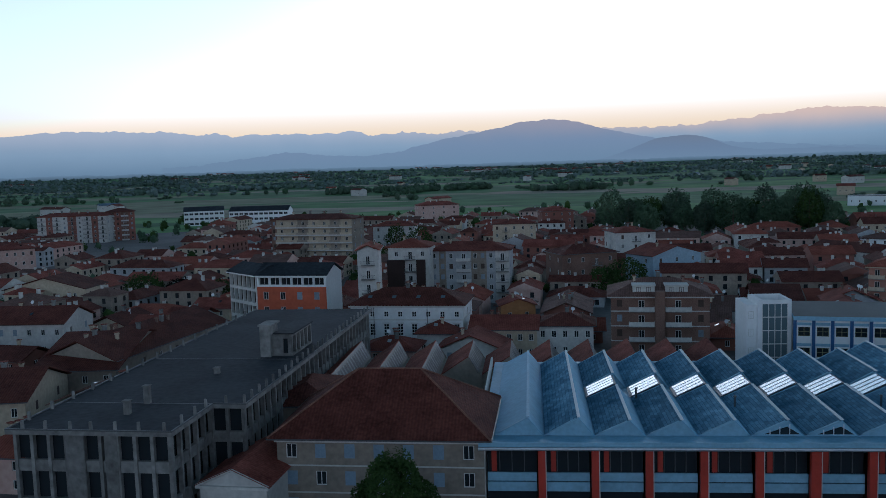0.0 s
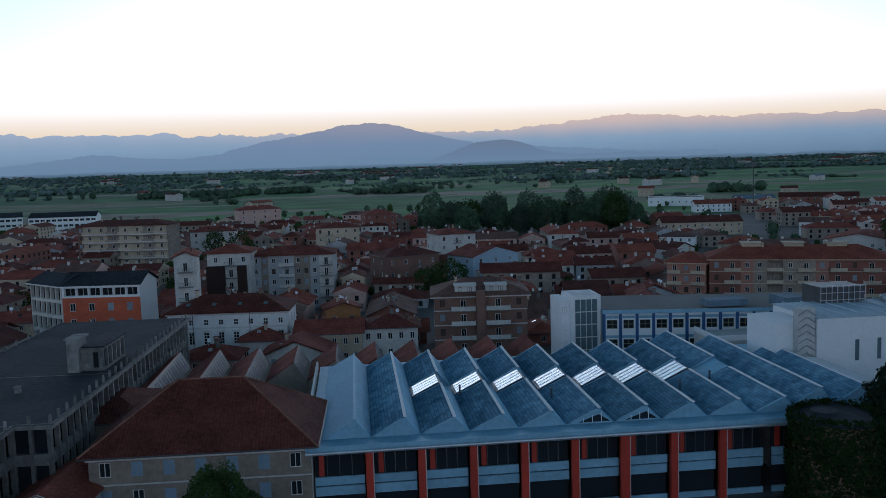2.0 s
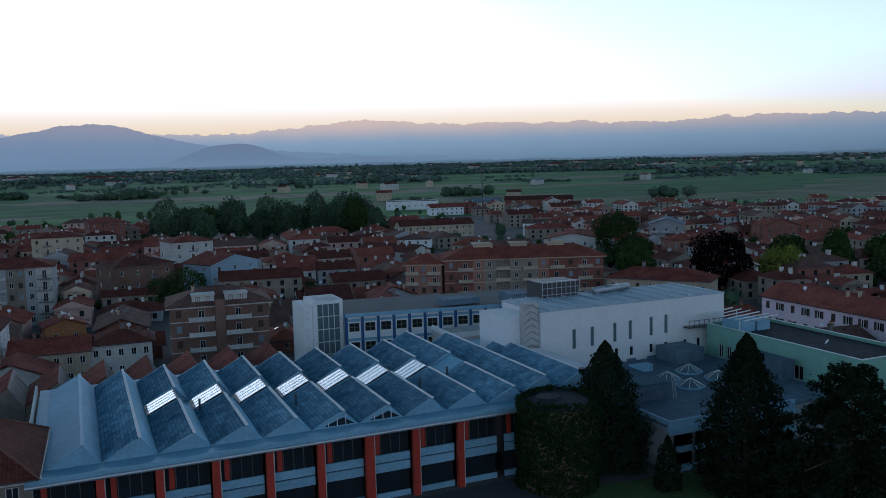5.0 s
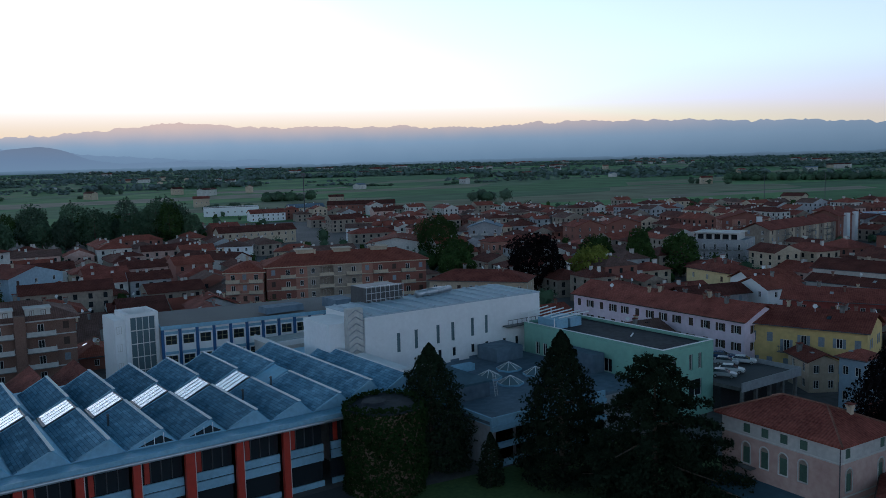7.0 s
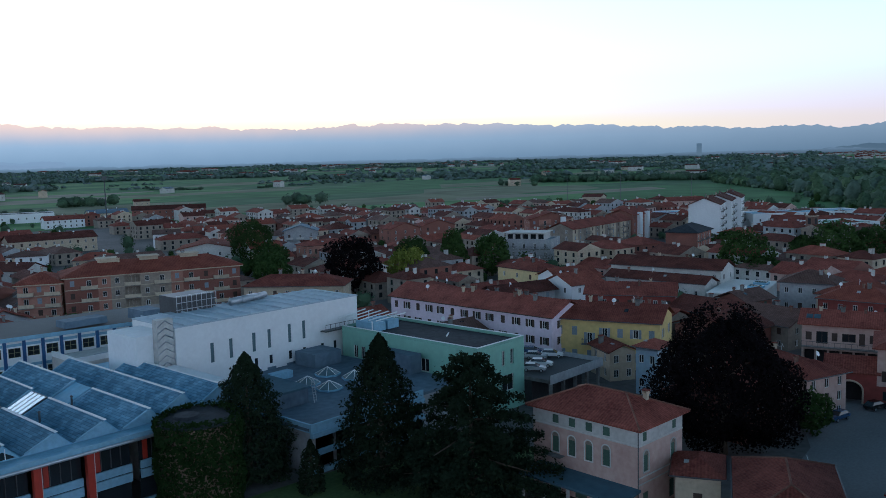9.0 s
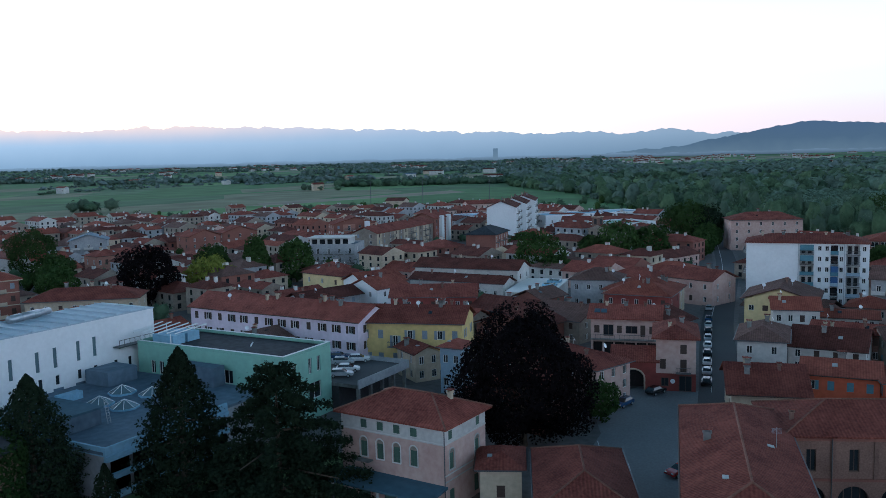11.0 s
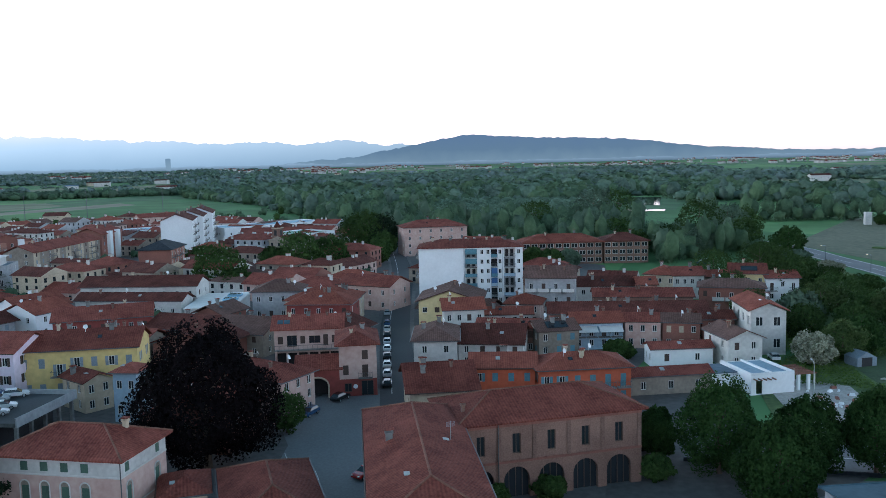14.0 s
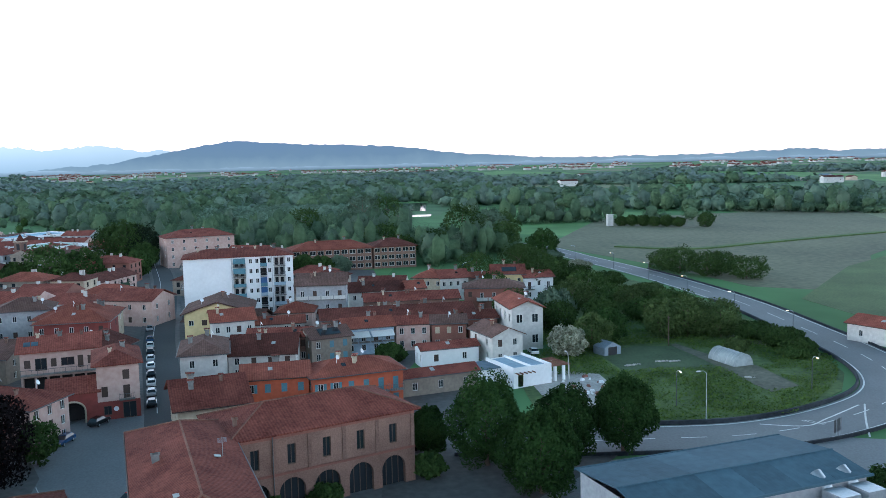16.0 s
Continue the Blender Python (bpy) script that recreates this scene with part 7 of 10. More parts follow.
def white_block():
    root = thing("cinema_block", "white rendered hall with slit windows and a flat ribbed roof", "building")
    x0, x1, y0, y1, h = 69.3, 107.8, 119.8, 133.5, 16.8
    holes = []
    slits = [(75.8, 12.0), (79.4, 12.1), (84.0, 12.3), (87.2, 12.4), (91.6, 12.6), (94.8, 12.7)]
    for px, z in slits:
        holes.append((px - x0 - 0.35, px - x0 + 0.35, z - 2.0, z + 1.3))
    low = [84.3, 87.4, 91.6, 94.8, 99.0, 102.0]
    for px in low:
        holes.append((px - x0 - 0.35, px - x0 + 0.35, 7.6, 9.1))
    bm = bmesh.new()
    facade(bm, (x0, y0, 0), (x1, y0, 0), -0.2, h, holes, 0.3)
    facade(bm, (x1, y0, 0), (x1, y1, 0), -0.2, h, [(3, 5, 8, 11)], 0.3)
    facade(bm, (x1, y1, 0), (x0, y1, 0), -0.2, h, []), facade(bm, (x0, y1, 0), (x0, y0, 0), -0.2, h, [])
    part("wall", bm, WHITE, root)
    for a, b, c, d in holes:
        bm = bmesh.new()
        box(bm, x0 + a, x0 + b, y0 + 0.12, y0 + 0.24, c, d)
        part("window", bm, GLASS_STAIR if c > 9 else PANE, root)
    for px in low:
        bm = bmesh.new()
        box(bm, px - 0.9, px + 0.9, y0 - 0.12, y0 - 0.003, 6.6, 7.0)
        part("grille", bm, FELT, root)
    bm = bmesh.new()
    slab(bm, [(x0 - 0.1, y0 - 0.1, h + 0.15), (x1 + 0.1, y0 - 0.1, h + 0.15), (x1 + 0.1, y1, h + 0.15), (x0 - 0.1, y1, h + 0.15)], 0.2)
    part("roof", bm, PALE_SHEET, root)
    for k in range(12):
        bm = bmesh.new()
        px = x0 + 1.5 + 3.2 * k
        box(bm, px, px + 0.12, y0, y1 - 0.1, h + 0.153, h + 0.4)
        part("roof_rib", bm, PALE_SHEET, root)
    bm = bmesh.new()
    box(bm, 63.6, 69.297, 121.6, 131, -0.2, 16.0)
    part("side_bay", bm, WHITE, root)
    bm = bmesh.new()
    box(bm, 66.4, 69.2, 120.2, 121.597, 9.5, 18.4)
    part("duct_shaft", bm, OFFWHITE, root, "grey lattice ventilation shaft")
    for k in range(8):
        bm = bmesh.new()
        tube(bm, (66.4, 120.12, 9.6 + 1.1 * k), (67.8, 120.12, 10.5 + 1.1 * k), 0.09, n=4), tube(bm, (67.8, 120.12, 10.5 + 1.1 * k), (69.2, 120.12, 9.6 + 1.1 * k), 0.09, n=4)
        part("shaft_brace", bm, GALV, root)
    # cooling cage on the roof
    bm = bmesh.new()
    box(bm, 76.4, 84.0, 131.2, 137, 16.5, 19.6)
    part("plant_cage", bm, STEEL, root)
    for k in range(9):
        bm = bmesh.new()
        tube(bm, (76.3 + 0.98 * k, 131.0, 16.9), (76.3 + 0.98 * k, 131.0, 19.8), 0.07, n=4)
        part("cage_post", bm, GALV, root)
    for z in (17.4, 18.6, 19.8):
        bm = bmesh.new()
        box(bm, 76.2, 84.2, 130.95, 131.1, z, z + 0.1)
        part("cage_rail", bm, GALV, root)
    for x, y, r in ((88, 130, 0.7), (90.5, 130.5, 0.7), (93, 131, 0.6)):
        bm = bmesh.new()
        tube(bm, (x - 1.5, y, 17.6), (x + 2.5, y + 1, 17.6), r, n=10)
        part("roof_duct", bm, GALV, root, smooth=True)
    # outside stair and landing
    bm = bmesh.new()
    box(bm, 98.6, 106.5, y0 - 1.6, y0 - 0.003, 11.3, 11.5)
    part("landing", bm, STEEL, root)
    for k in range(8):
        bm = bmesh.new()
        box(bm, 98.6 + 1.12 * k, 98.66 + 1.12 * k, y0 - 1.6, y0 - 1.54, 11.5, 12.6)
        part("rail_post", bm, STEEL, root)
    bm = bmesh.new()
    box(bm, 98.6, 106.5, y0 - 1.62, y0 - 1.56, 12.6, 12.68)
    part("handrail", bm, STEEL, root)
    for k in range(12):
        bm = bmesh.new()
        box(bm, 106.6 - 0.3 * k, 106.9 - 0.3 * k, y0 - 3.2, y0 - 1.7, 11.1 - 0.36 * k, 11.2 - 0.36 * k)
        part("tread", bm, STEEL, root)
    # low parapet wall from the block towards the hall
    bm = bmesh.new()
    box(bm, 66.5, 69.0, 106, 119.7, 8.0, 11.0)
    part("parapet", bm, WHITE, root)
    for k in range(5):
        bm = bmesh.new()
        box(bm, 66.2, 66.497, 107 + 2.6 * k, 107.4 + 2.6 * k, 8.0, 11.0)
        part("buttress", bm, WHITE, root)
    FOOT.append((63, 119, 0, 46, 19))


white_block()


def terrace():
    root = thing("low_hall", "low hall with a blue-grey membrane roof and glass pyramids", "building")
    bm = bmesh.new()
    slab(bm, [(70, 88, 6.6), (101.8, 88, 6.6), (101.8, 119.7, 6.6), (69.1, 119.7, 6.6)], 0.4)
    part("roof", bm, FELT, root, "blue-grey roof membrane")
    bm = bmesh.new()
    box(bm, 70.4, 101.4, 88.4, 119.3, -0.2, 6.15)
    part("block", bm, GREY, root)
    bm = bmesh.new()
    for a, b, c, d in ((70, 92, 87.6, 87.9), (70, 70.3, 87.9, 105)):
        box(bm, a, b, c, d, 6.0, 7.2)
    part("parapet", bm, METAL_FLAT, root)
    for k in range(6):
        bm = bmesh.new()
        poly(bm, [(71 + 3.6 * k, 87.95, 1.0), (74 + 3.6 * k, 87.95, 1.0), (74 + 3.6 * k, 87.95, 5.2), (71 + 3.6 * k, 87.95, 5.2)])
        bmesh.ops.solidify(bm, geom=bm.faces[:], thickness=-0.1)
        part("front_glazing", bm, PANE, root)
    for z in (0.2, 2.8, 5.3):
        bm = bmesh.new()
        box(bm, 70, 92, 87.3, 87.9, z, z + 0.7)
        part("sun_band", bm, METAL_FLAT, root)
    # raised dark box with a ladder, long lower roof in front
    bm = bmesh.new()
    box(bm, 70.5, 78.0, 98, 108.5, 6.65, 8.9)
    part("plant_room", bm, FELT, root)
    bm = bmesh.new()
    box(bm, 70.2, 78.3, 97.7, 108.8, 8.903, 9.2)
    part("plant_roof", bm, METAL_BLUE, root)
    for s in (0, 0.5):
        bm = bmesh.new()
        tube(bm, (78.6 + s, 97.4, 6.6), (78.5 + s, 97.9, 10.2), 0.05, n=5)
        part("ladder_rail", bm, GALV, root)
    for k in range(9):
        bm = bmesh.new()
        box(bm, 78.6, 79.1, 97.45 + 0.05 * k, 97.5 + 0.05 * k, 6.9 + 0.38 * k, 6.95 + 0.38 * k)
        part("rung", bm, GALV, root)
    for x0, x1, y0, y1, h in ((79, 81, 109, 111, 1.6), (82, 86, 112, 113.5, 1.2), (99, 101.5, 97, 106, 3.2), (92, 98, 113.5, 119, 2.4)):
        bm = bmesh.new()
        box(bm, x0, x1, y0, y1, 6.65, 6.65 + h)
        part("roof_unit", bm, METAL_FLAT if h < 2 else FELT, root)
    for cx, cy in ((84.6, 106.5), (90.7, 108.7), (85.0, 101.5), (92.0, 103.3)):
        py = thing("glass_pyramid", "octagonal glass roof pyramid with white ribs", "skylight", pose(cx, cy, 6.6), "glass pyramids on the low roof")
        bm = bmesh.new()
        ring = [(2.1 * math.cos(math.pi * k / 4), 2.1 * math.sin(math.pi * k / 4)) for k in range(8)]
        for k in range(8):
            a, b = ring[k], ring[(k + 1) % 8]
            poly(bm, [(*a, 0.3), (*b, 0.3), (0, 0, 1.35)])
        part("glass", bm, GLASS_STAIR, py)
        bm = bmesh.new()
        tube(bm, (0, 0, 0), (0, 0, 0.3), 2.2, n=8)
        part("kerb", bm, METAL_FLAT, py)
        for k in range(8):
            bm = bmesh.new()
            tube(bm, (*ring[k], 0.32), (0, 0, 1.4), 0.045, n=4)
            part("rib", bm, WHITE, py)
    FOOT.append((69, 87, 0, 33, 33))


terrace()


def green_block():
    root = thing("green_block", "mint green office block with a flat dark roof", "building")
    x0, x1, y0, y1, h = 102.3, 114.7, 85.3, 118.0, 11.6
    bm = bmesh.new()
    south = [(2.2, 3.1, 7.6, 10.3), (6.3, 7.2, 7.8, 10.4), (8.6, 9.5, 7.8, 10.4), (2.2, 3.1, 3.4, 6.2), (6.3, 9.5, 3.4, 6.2)]
    west = [(3, 4.2, 6.5, 8.8), (5, 6.2, 6.5, 8.8), (12, 14, 6.5, 8.8), (20, 22, 6.5, 8.8)]
    facade(bm, (x0, y0, 0), (x1, y0, 0), -0.2, h, south, 0.25)
    facade(bm, (x1, y0, 0), (x1, y1, 0), -0.2, h, []), facade(bm, (x1, y1, 0), (x0, y1, 0), -0.2, h, [])
    facade(bm, (x0, y1, 0), (x0, y0, 0), -0.2, h, west, 0.25)
    part("wall", bm, GREEN, root, "mint green cladding")
    for a, b, c, d in south:
        shared("window", window_mesh(b - a, d - c, FRAME_W, None), root, pose(x0 + (a + b) / 2, y0 + 0.1, c))
    for a, b, c, d in west:
        shared("window", window_mesh(b - a, d - c, FRAME_W, None), root, pose(x0 + 0.1, y1 - (a + b) / 2, c, 0, 0, -90))
    bm = bmesh.new()
    slab(bm, [(x0 + 0.3, y0 + 0.3, h - 0.1), (x1 - 0.3, y0 + 0.3, h - 0.1), (x1 - 0.3, y1 - 0.3, h - 0.1), (x0 + 0.3, y1 - 0.3, h - 0.1)], 0.3)
    part("roof", bm, SLATE, root)
    bm = bmesh.new()
    for a, b, c, d in ((x0, x1, y0, y0 + 0.3), (x0, x1, y1 - 0.3, y1), (x0, x0 + 0.3, y0 + 0.3, y1 - 0.3), (x1 - 0.3, x1, y0 + 0.3, y1 - 0.3)):
        box(bm, a, b, c, d, h + 0.003, h + 0.45)
    part("parapet", bm, GREEN, root)
    bm = bmesh.new()
    for a, b, c, d in ((x0 - 0.05, x1 + 0.05, y0 - 0.05, y0 + 0.35), (x0 - 0.05, x0 + 0.35, y0 + 0.353, y1), (x1 - 0.35, x1 + 0.05, y0 + 0.353, y1)):
        box(bm, a, b, c, d, h + 0.453, h + 0.52)
    part("coping", bm, WHITE, root)
    # pergola of pipes and plant on the roof
    for k in range(6):
        bm = bmesh.new()
        tube(bm, (101.5 + 0.4 * k, 118 - 1.6 * k, 13.6), (111 + 0.3 * k, 121 - 1.9 * k, 13.6), 0.12, n=5)
        part("pipe", bm, WHITE, root)
    for x, y in ((102.5, 110), (102.5, 117), (110, 112), (110, 119)):
        bm = bmesh.new()
        tube(bm, (x, y, h - 0.1), (x, y, 13.7), 0.1, n=5)
        part("frame_post", bm, WHITE, root)
    for a in (0, 1):
        bm = bmesh.new()
        box(bm, 103.5 + 3.4 * a, 106.3 + 3.4 * a, 110.5, 115.5, h - 0.1, 13.1)
        part("plant_unit", bm, METAL_FLAT, root)
    bm = bmesh.new()
    tube(bm, (108, 97, h + 0.1), (110.2, 98.5, h + 0.1), 0.15, n=6)
    part("roof_pipe", bm, WHITE, root)
    FOOT.append((102, 85, 0, 13, 34))
    # parking deck beside it
    deck = thing("parking_deck", "concrete parking deck with railings and parked cars", "parking deck")
    bm = bmesh.new()
    slab(bm, [(114.8, 80, 5.0), (131, 80, 5.0), (131, 99, 5.0), (114.8, 99, 5.0)], 0.6, 0, 1)
    part("deck", bm, [ASPHALT, CONCRETE], deck)
    bm = bmesh.new()
    for a, b, c, d in ((114.8, 131, 79.8, 80), (131.003, 131.2, 79.8, 99)):
        box(bm, a, b, c, d, 4.3, 5.8)
    part("upstand", bm, GREY, deck)
    for k in range(5):
        bm = bmesh.new()
        box(bm, 115.5 + 3.7 * k, 116.0 + 3.7 * k, 80.3, 80.8, -0.1, 4.4)
        part("column", bm, CONCRETE, deck)
    # Dark block that fills the space under the deck.
    bm = bmesh.new()
    box(bm, 115, 130.5, 84, 98.5, -0.1, 4.35)
    part("store", bm, DARK, deck)
    FOOT.append((114, 79, 0, 18, 21))


green_block()


def arcade_hall():
    """The L-shaped brick hall: a long wing with arcades and a wing that runs west."""
    root = thing("brick_hall", "brick hall with blind arcades and a red tile roof", "hall", pose(101.6, 11.1, 0, 0, 0, -67.1))
    L, W, e = 25.0, 12.4, 10.0
    bm = bmesh.new()
    wins = [(2.2 + 4.75 * k, 3.3 + 4.75 * k, 5.9, 8.5) for k in range(5)]
    # wall with arches: pieces round each arch
    arches = [2.75 + 4.75 * k for k in range(5)]
    facade(bm, (0, 0, 0), (L, 0, 0), 4.6, e, wins, 0.3)
    xs = [0.0]
    for c in arches:
        xs += [c - 1.75, c + 1.75]
    xs.append(L)
    for i in range(0, len(xs), 2):
        poly(bm, [(xs[i], 0, -0.2), (xs[i + 1], 0, -0.2), (xs[i + 1], 0, 4.6), (xs[i], 0, 4.6)])
    for c in arches:
        arc = [(c - 1.75 * math.cos(math.pi * k / 12), 2.4 + 1.75 * math.sin(math.pi * k / 12)) for k in range(13)]
        for (ax, az), (bx, bz) in zip(arc, arc[1:]):
            poly(bm, [(ax, 0, az), (bx, 0, bz), (bx, 0, 4.6), (ax, 0, 4.6)])
            poly(bm, [(bx, 0, bz), (ax, 0, az), (ax, 0.6, az), (bx, 0.6, bz)])
        for s in (-1.75, 1.75):
            poly(bm, [(c + s, 0, -0.2), (c + s, 0, 2.4), (c + s, 0.6, 2.4), (c + s, 0.6, -0.2)])
    facade(bm, (L, 0, 0), (L, W, 0), -0.2, e, []), facade(bm, (L, W, 0), (0, W, 0), -0.2, e, [])
    roof_parts(root, "hip", 2.4, L, W, e, 0.7, TILE, True, bm)
    part("wall", bm, BRICK, root)
    for c in arches:
        bm = bmesh.new()
        box(bm, c - 1.74, c + 1.74, 0.62, 0.7, -0.2, 4.1)
        part("arch_glazing", bm, PANE, root)
        for s in (-0.9, 0, 0.9):
            bm = bmesh.new()
            box(bm, c + s - 0.05, c + s + 0.05, 0.54, 0.6, 0, 4.0)
            part("arch_mullion", bm, FRAME_D, root)
    for k in range(4):
        shared("window", window_mesh(1.1, 2.6, FRAME_D, None), root, pose(2.75 + 4.75 * k, 0.08, 5.9))
    shared("window", window_mesh(1.1, 2.6, FRAME_D, None), root, pose(2.75 + 19, 0.08, 5.9))
    for z in (4.75, 9.5):
        bm = bmesh.new()
        box(bm, 0, L, -0.16, -0.003, z, z + 0.3)
        part("string_course", bm, BRICK_RED, root)
    for k in range(6):
        bm = bmesh.new()
        px = (0.02, 4.88, 9.63, 14.38, 19.13, 24.4)[k]
        box(bm, px, px + 0.5, -0.12, -0.003, 5.06, 9.49)
        part("lesene", bm, BRICK, root)
    bm = bmesh.new()
    tube(bm, (5.0, -0.22, 0), (5.0, -0.22, 9.9), 0.07, n=6)
    part("downpipe", bm, STEEL, root)
    for k in range(1):
        shared("chimney", chimney_mesh(2), root, pose(1.5, 3.4, 11.1))
    FOOT.append((101, 12, -67, 27, 14))
    wing = house("brick_hall_wing", "brick wing with a long hipped roof and pale ridge tiles", 71.88, 15.3, -76.2, 11.1, 36.5, 10, rise=2.45, wall=BRICK, tile=TILE, floors=2, cols=3, side=8, leaf=None, frame=FRAME_D, ridge=True, chimneys=0, over=0.7, group="", category="hall")
    shared("chimney", chimney_mesh(1), wing, pose(2.2, 21, 11.1))
    me = bpy.data.meshes.new("antenna")
    bm = bmesh.new()
    tube(bm, (0, 0, -0.3), (0, 0, 2.2), 0.04, n=5)
    for k in range(5):
        tube(bm, (-0.5, 0.0, 1.6 + 0.12 * k), (0.5, 0.02, 1.6 + 0.12 * k), 0.02, n=4)
    bm.to_mesh(me)
    bm.free()
    me.materials.append(GALV)
    shared("antenna", me, wing, pose(9.2, 20, 11.2))
    # Small dull plate in place of a white roof dish.
    bm = bmesh.new()
    slab(bm, [(8.2, 18.8, 11.75), (8.9, 18.8, 11.6), (8.9, 19.5, 11.6), (8.2, 19.5, 11.75)], 0.08)
    part("roof_light", bm, PLASTIC, wing)


arcade_hall()


def ivy_tower():
    root = thing("ivy_tower", "round brick water tower overgrown with dark ivy", "tower", pose(55.5, 91.6, 0))
    bm = bmesh.new()
    tube(bm, (0, 0, -0.2), (0, 0, 11.0), 4.9, 5.0, n=28)
    part("wall", bm, BRICK, root)
    bm = bmesh.new()
    n = 28
    outer = [(5.1 * math.cos(2 * math.pi * k / n), 5.1 * math.sin(2 * math.pi * k / n), 11.25) for k in range(n)]
    slab(bm, outer, 0.25)
    part("coping", bm, SLATE, root)
    bm = bmesh.new()
    tube(bm, (-1, 0.8, 11.26), (-1, 0.8, 11.6), 1.7, 1.5, n=16)
    part("hatch", bm, SLATE, root)
    rnd = np.random.RandomState(4)
    m = 15000
    a, z = rnd.uniform(0, 2 * np.pi, m), 11.75 * rnd.uniform(0, 1, m) ** 0.85
    r = 5.05 + 0.35 * rnd.uniform(0, 1, m) + 0.25 * np.sin(3 * a + z) - np.where(z > 11.2, rnd.uniform(0, 1.3, m), 0.0)
    leaf_cloud("ivy", np.stack([r * np.cos(a), r * np.sin(a), z], 1), 0.42, IVY, root, rnd, np.stack([np.cos(a), np.sin(a), 0.4 + 0 * a], 1))
    FOOT.append((50, 86, 0, 11, 11))


ivy_tower()



def villa():
    root = thing("villa", "pink villa with arched windows, white frieze and hipped tile roof", "house", pose(86.5, 62.8, 0, 0, 0, -93.6))
    L, W, e = 15.7, 9.8, 10.6
    bm = bmesh.new()
    front = [1.9 + 2.55 * k for k in range(5)]
    attic = [3.6 + 2.55 * k for k in range(4)]
    arch_f = [(c - 0.5, c + 0.5, 5.3, 7.3) for c in attic]
    arch_s = [(c - 0.5, c + 0.5, 5.3, 7.3) for c in (1.6, 7.6)]
    low_s = [(c - 0.55, c + 0.55, 0.6, 2.8) for c in (1.6, 7.4)]
    low_f = [(c - 0.9, c + 0.9, 0.1, 2.5) for c in (3.5, 7.5, 11.5)]
    top_f = [(c - 0.5, c + 0.5, 9.0, 10.1) for c in attic]
    top_s = [(c - 0.45, c + 0.45, 9.0, 10.1) for c in (1.4, 7.9)]
    facade(bm, (0, 0, 0), (L, 0, 0), -0.2, 8.7, arch_f + low_f), facade(bm, (L, 0, 0), (L, W, 0), -0.2, 8.7, arch_s + low_s)
    facade(bm, (L, W, 0), (0, W, 0), -0.2, 8.7, []), facade(bm, (0, W, 0), (0, 0, 0), -0.2, 8.7, [])
    part("wall", bm, PINK, root)
    bm = bmesh.new()
    facade(bm, (0, 0, 0), (L, 0, 0), 8.7, e, top_f), facade(bm, (L, 0, 0), (L, W, 0), 8.7, e, top_s)
    facade(bm, (L, W, 0), (0, W, 0), 8.7, e, []), facade(bm, (0, W, 0), (0, 0, 0), 8.7, e, [])
    roof_parts(root, "hip", 2.5, L, W, e, 0.7, TILE, True, bm)
    part("frieze", bm, OFFWHITE, root, "off-white painted frieze")
    side = pose(L, 0, 0, 0, 0, 90)
    for base, holes in ((pose(0, 0, 0), arch_f + low_f + top_f), (side, arch_s + low_s + top_s)):
        for a, b, c, d in holes:
            shared("window", window_mesh(b - a, d - c, FRAME_W, SHUT_GREEN, True), root, base @ pose((a + b) / 2, 0.04, c))
    for base, holes in ((pose(0, 0, 0), arch_f), (side, arch_s)):
        for a, b, c, d in holes:
            m = (a + b) / 2
            bm = bmesh.new()
            for i in range(10):
                p, q = math.pi * i / 10, math.pi * (i + 1) / 10
                poly(bm, [(m - 0.5 * math.cos(p), -0.012, d + 0.5 * math.sin(p)), (m - 0.5 * math.cos(q), -0.012, d + 0.5 * math.sin(q)), (m, -0.012, d)])
            part("lunette", bm, BEIGE, root).matrix_basis = base
            bm = bmesh.new()
            arc = [(m - 0.62, c - 0.05)] + [(m - 0.62 * math.cos(math.pi * i / 10), d + 0.62 * math.sin(math.pi * i / 10)) for i in range(11)] + [(m + 0.62, c - 0.05)]
            for (px, pz), (qx, qz) in zip(arc, arc[1:]):
                tube(bm, (px, -0.05, pz), (qx, -0.05, qz), 0.09, n=4)
            tube(bm, (m + 0.62, -0.05, c - 0.05), (m - 0.62, -0.05, c - 0.05), 0.09, n=4)
            part("arch_surround", bm, OFFWHITE, root).matrix_basis = base
    for base, ln in ((pose(0, 0, 0), L), (side, W)):
        bm = bmesh.new()
        box(bm, 0, ln, -0.1, -0.003, 8.55, 8.72)
        part("string_course", bm, OFFWHITE, root).matrix_basis = base
    for z in (3.9, 4.7):
        bm = bmesh.new()
        box(bm, 0, W, -0.08, -0.003, z, z + 0.14)
        part("string_course", bm, OFFWHITE, root).matrix_basis = side
    bm = bmesh.new()
    slab(bm, [(1.0, -4.2, 3.2), (L + 0.4, -4.2, 3.2), (L + 0.4, -0.01, 3.6), (1.0, -0.01, 3.6)], 0.3)
    part("porch_roof", bm, METAL_BLUE, root, "blue-grey porch roof")
    for k in range(5):
        bm = bmesh.new()
        box(bm, 1.3 + 3.5 * k, 1.6 + 3.5 * k, -4.0, -3.7, -0.1, 2.95)
        part("porch_post", bm, OFFWHITE, root)
    bm = bmesh.new()
    box(bm, 2.6, 5.0, -1.0, -0.003, 4.9, 5.05)
    part("balcony", bm, CONCRETE, root)
    bm = bmesh.new()
    tube(bm, (L + 0.1, -0.15, 0), (L + 0.1, -0.15, 10.6), 0.07, n=6)
    part("downpipe", bm, STEEL, root)
    shared("chimney", chimney_mesh(0), root, pose(12.6, 6.5, 12.2))
    FOOT.append((86.5, 62.8, -93.6, L, W))


villa()


